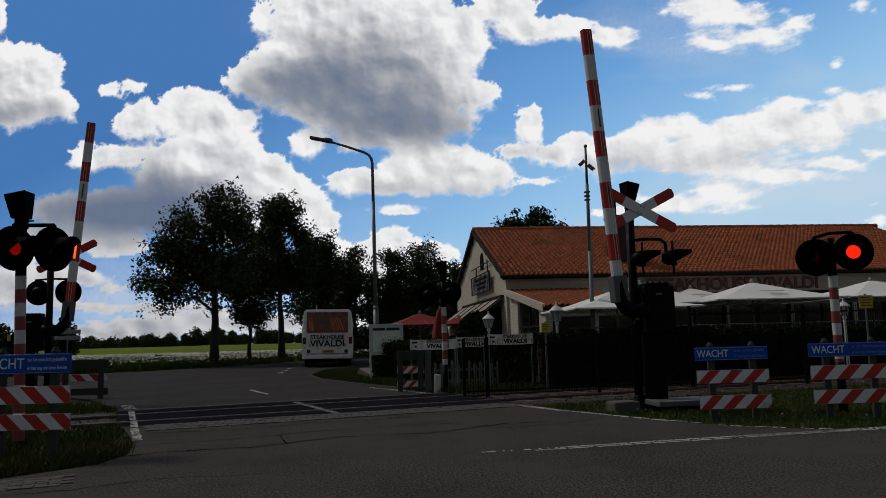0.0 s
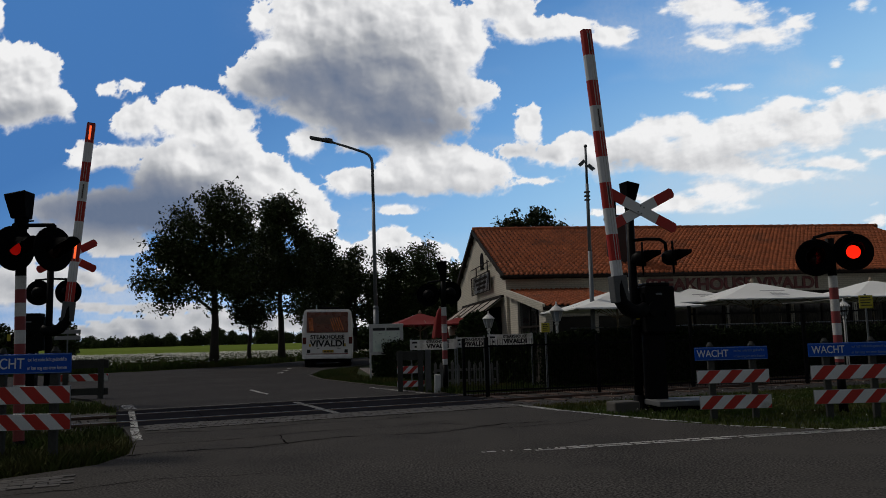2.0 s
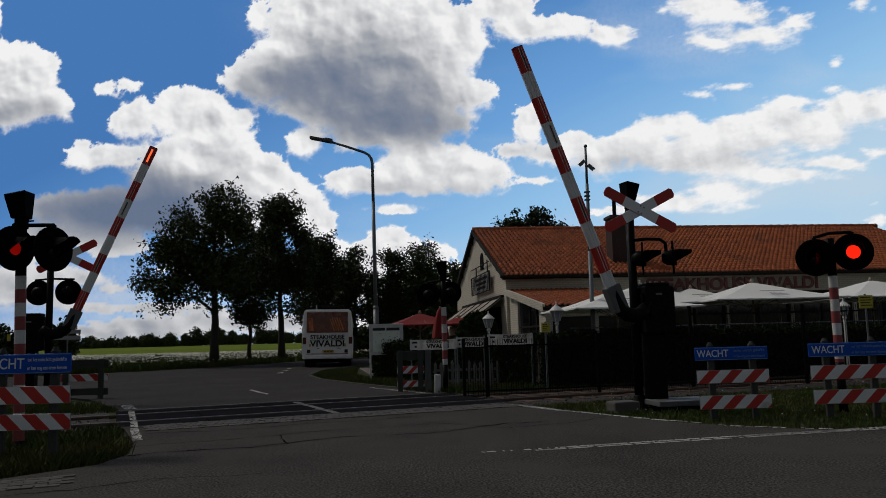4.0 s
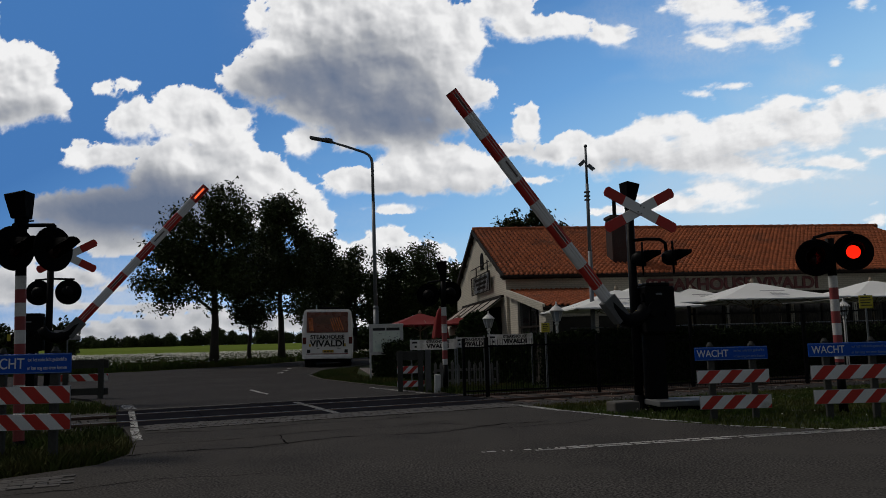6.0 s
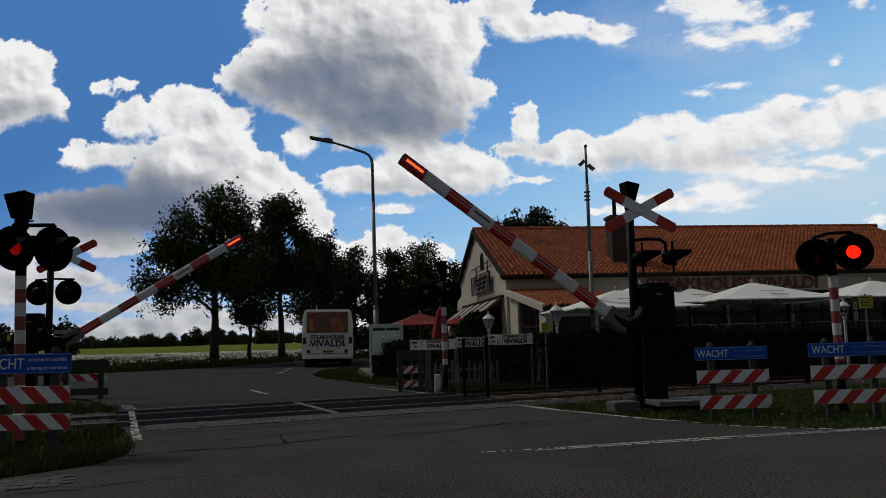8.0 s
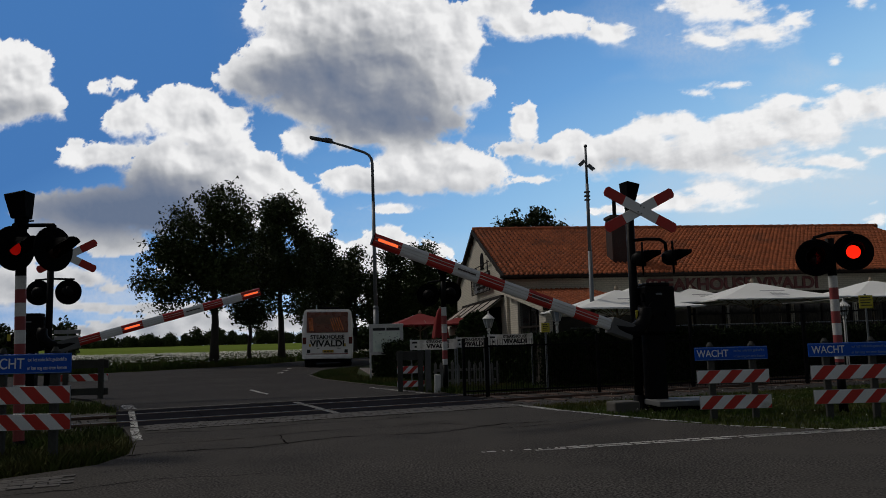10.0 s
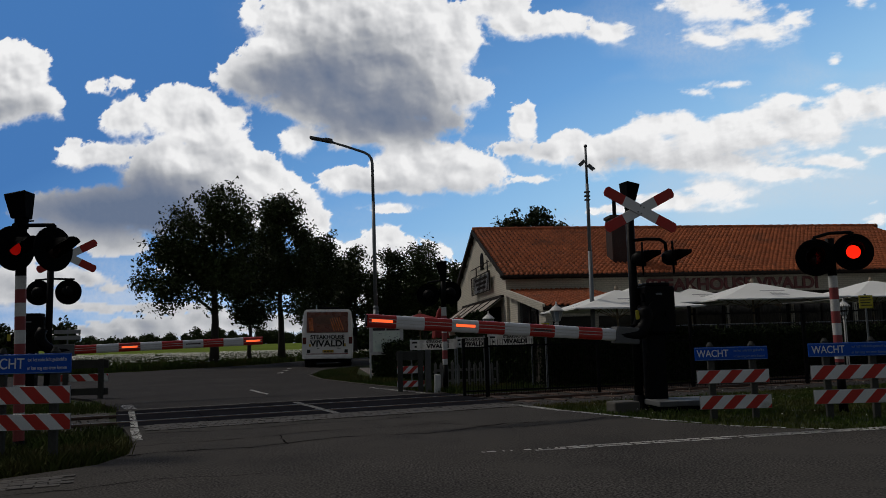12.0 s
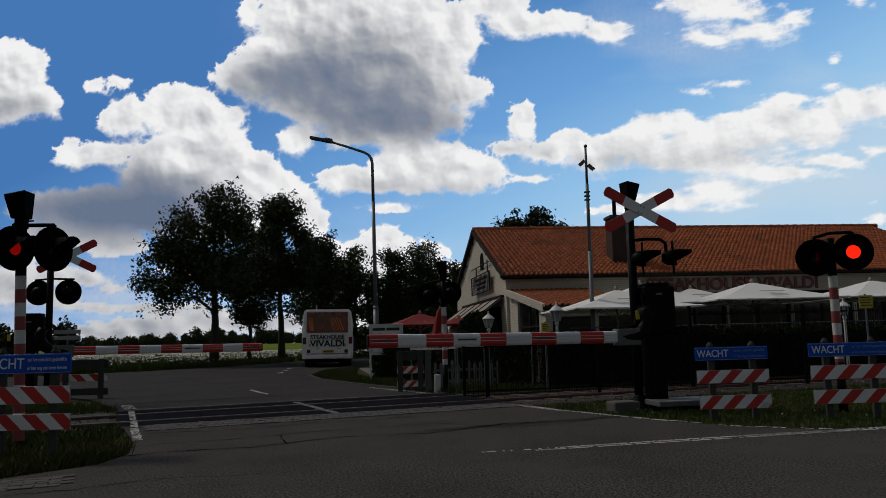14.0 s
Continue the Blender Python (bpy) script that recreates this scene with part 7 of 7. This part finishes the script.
def base_slab():
    e = thing("cable_cover", pose(3.05, 11.95, 0.0, 0, 0, 8), "grey concrete cable cover slab with dark underside", "cover slab")
    bm = bmesh.new()
    box(bm, (0.15, 0, 0.05), (1.15, 0.75, 0.13), None, 0.012)
    part("slab", bm, GREY_PAINT, e, "grey cover slab")
    bm = bmesh.new()
    box(bm, (0.25, 0.1, -0.08), (1.05, 0.65, 0.05))
    part("base", bm, BLACK_MATT, e)
    e = thing("foundation_block", pose(2.55, 12.1, 0.0, 0, 0, 12), "low weathered concrete block in the grass", "block")
    bm = bmesh.new()
    box(bm, (0, 0, -0.08), (0.42, 0.35, 0.13), None, 0.03)
    part("block", bm, CONCRETE, e)
    e = thing("relay_box", pose(-0.48, 18.1, -0.05), "small weathered grey post beside the signal", "box")
    bm = bmesh.new()
    box(bm, (0, 0, 0), (0.13, 0.18, 0.98), None, 0.012)
    part("body", bm, GREY_PAINT, e)
    e = thing("marker_stone", pose(-0.28, 17.85, -0.05, 0, 3, 6), "short white marker post at the crossing", "marker")
    bm = bmesh.new()
    box(bm, (0, 0, 0), (0.14, 0.14, 0.42), None, 0.02)
    part("stone", bm, WHITE_DULL, e)


base_slab()


def street_sign():
    e = thing("direction_sign", pose(-15.6, 32.5, -0.05), "thin direction sign post beside the field", "sign")
    bm = bmesh.new()
    rod(bm, (0, 0, 0), (0, 0, 2.1), 0.03, seg=8)
    part("post", bm, GREY_STEEL, e)
    for z in (1.60, 1.85):
        bm = bmesh.new()
        box(bm, (-0.55, -0.04, z), (0.55, -0.015, z + 0.16), None, 0.004)
        part("sign_arm", bm, SIGN_BACK, e)


street_sign()


def terrace():
    """Dark tables and chairs glimpsed under the parasols, and the wind screen behind the hedge."""
    def table(x, y):
        e = thing("terrace_table", pose(x, y, -0.05, 0, 0, 7), "dark wooden terrace table under a parasol", "table", "terrace tables")
        bm = bmesh.new()
        box(bm, (-0.4, -0.4, 0.71), (0.4, 0.4, 0.75), None, 0.008)
        part("tabletop", bm, DARKWOOD, e)
        for sx in (-1, 1):
            for sy in (-1, 1):
                bm = bmesh.new()
                box(bm, (sx * 0.34 - 0.025, sy * 0.34 - 0.025, 0), (sx * 0.34 + 0.025, sy * 0.34 + 0.025, 0.71))
                part("leg", bm, DARKWOOD, e)
    for x, y in ((6.6, 24.3), (8.4, 24.9), (10.8, 24.8), (12.6, 25.3), (15, 25.6)):
        table(x, y)
    e = thing("wind_screen", Matrix.Translation((3.3, 20.6, -0.05)) @ Matrix.Rotation(radians(10), 4, "Z"), "low metal framed wind screen round the terrace", "wind screen")
    for i in range(6):
        bm = bmesh.new()
        rod(bm, (i * 2.2, 0, 0), (i * 2.2, 0, 1.42), 0.02, seg=8)
        part("post", bm, GREY_STEEL, e)
        if i < 5:
            bm = bmesh.new()
            rod(bm, (i * 2.2, 0, 1.40), (i * 2.2 + 2.2, 0, 1.40), 0.016, seg=8)
            part("top_rail", bm, GREY_STEEL, e)


terrace()


# ---------------------------------------------------------------- courses of clinker bricks along both edges of the deck
def deck_bricks():
    bm = bmesh.new()
    box(bm, (-0.046, -0.098, -0.04), (0.046, 0.098, 0.0), None, 0.006)
    me = bpy.data.meshes.new("brick")
    bm.to_mesh(me)
    bm.free()
    rng = random.Random(12)
    for strip, v0, rows in (("edge_strip_near", 11.86, 4), ("edge_strip_far", 15.83, 1)):
        for r in range(rows):
            for i in range(57):
                q = uv(0.5 + i * 0.104 + 0.05 * (r % 2) + rng.uniform(-0.004, 0.004), v0 + r * 0.206 + rng.uniform(-0.006, 0.006))
                mesh_part("brick", me, BRICK_EDGE, bpy.data.objects[strip], m=pose(q.x, q.y, 0.012 + rng.uniform(-0.004, 0.004), rng.uniform(-1.5, 1.5), rng.uniform(-1.5, 1.5), 23 + rng.uniform(-2, 2)))


deck_bricks()
# ---------------------------------------------------------------- what moves
NEAR_SWING = [(0, 84.9), (2.2, 84.9), (2.5, 83.9), (3.0, 79.0), (3.2, 76.2), (4.2, 66.6), (5.3, 56.8), (6.0, 50.8), (6.5, 46.7), (7.0, 42.4), (7.5, 38.5), (8.0, 34.2),
              (8.2, 32.6), (9.2, 24.6), (10.3, 16.2), (11.0, 11.3), (11.5, 7.6), (12.0, 4.1), (12.5, 1.4), (13.0, 0.3), (13.5, 0.7), (14.0, 0.5)]
FAR_SWING = [(0, 85.0), (2.2, 85.0), (2.5, 84.0), (3.0, 78.0), (3.2, 75.6), (4.2, 66.0), (5.3, 56.3), (6.0, 50.0), (6.5, 45.4), (7.0, 41.0), (7.5, 36.7), (8.0, 32.3),
             (8.2, 30.6), (9.2, 22.0), (10.3, 13.2), (11.0, 7.6), (11.5, 4.3), (12.0, 1.4), (12.5, -0.2), (13.0, -0.5), (14.0, -0.5)]


def blink(part_, spans, sunk=0.0):
    """Show a signal glass within the spans of seconds: it flips edge-on outside them, or, where sunk is given, draws back into its slot."""
    base = part_.matrix_basis.copy()

    def flip(d):
        return base @ (pose(0, 0, 0, 0, 0, d) if not sunk else pose(0, sunk if d > 45 else 0, 0))
    lit = {frame(a) + k for a, b in spans for k in range(frame(b) - frame(a) + 1)}
    last, rows = frame(14.0), []
    for f in range(1, last + 1):
        on = f in lit
        if f in (1, last) or on != ((f - 1) in lit) or on != ((f + 1) in lit):
            rows.append(((f - 1) / FPS, flip(6 if on else 95)))
    walk(part_, rows)


def alternate(first, period, before, after, skip=()):
    """Spans round first, first + period, ...: from 'before' ahead to 'after' behind; none inside the skipped stretches."""
    out, c = [], first
    while c - before < 14.0:
        a, b = max(0.0, c - before), min(14.0, c + after)
        if b > a + 0.05 and not any(s < c < e for s, e in skip):
            out.append((a, b))
        c += period
    return out


def motions():
    for b, rows in ((BARRIER_NEAR, NEAR_SWING), (BARRIER_FAR, FAR_SWING)):
        walk(b["boom"], [(t, b["hinge"] @ pose(0, 0, 0, 0, -a, 0)) for t, a in rows])
    q = CLOUDS.matrix_basis.copy()
    walk(CLOUDS, [(0.0, q), (14.0, q @ Matrix.Translation((-29.0, -46.0, 3.5)))])
    blink(LAMPS["right_b"], alternate(0.40, 0.66, 0.10, 0.13, [(5.3, 5.8)]))
    blink(LAMPS["right_a"], alternate(0.07, 0.66, 0.14, 0.21, [(5.2, 5.6)]))
    blink(LAMPS["left_b"], alternate(0.35, 0.655, 0.10, 0.16, [(5.4, 5.8)]))
    blink(LAMPS["left_a"], alternate(0.03, 0.662, 0.15, 0.10, [(5.2, 6.2)]))
    blink(BARRIER_FAR["inner"], alternate(0.03, 0.662, 0.15, 0.10, [(3.2, 9.8), (13.1, 14)]), 0.05)
    blink(BARRIER_FAR["middle"], alternate(0.35, 0.655, 0.10, 0.16, [(0, 5.2), (13.2, 15)]), 0.05)
    blink(BARRIER_FAR["tip"], [(1.3, 13.2)], 0.05)
    blink(BARRIER_NEAR["inner"], alternate(0.40, 0.66, 0.10, 0.13, [(0, 9.8), (12.8, 15)]), -0.05)
    blink(BARRIER_NEAR["middle"], alternate(0.07, 0.66, 0.13, 0.10, [(0, 11.0), (13.2, 15)]), -0.05)
    blink(BARRIER_NEAR["tip"], [(7.3, 13.3)], -0.05)


motions()
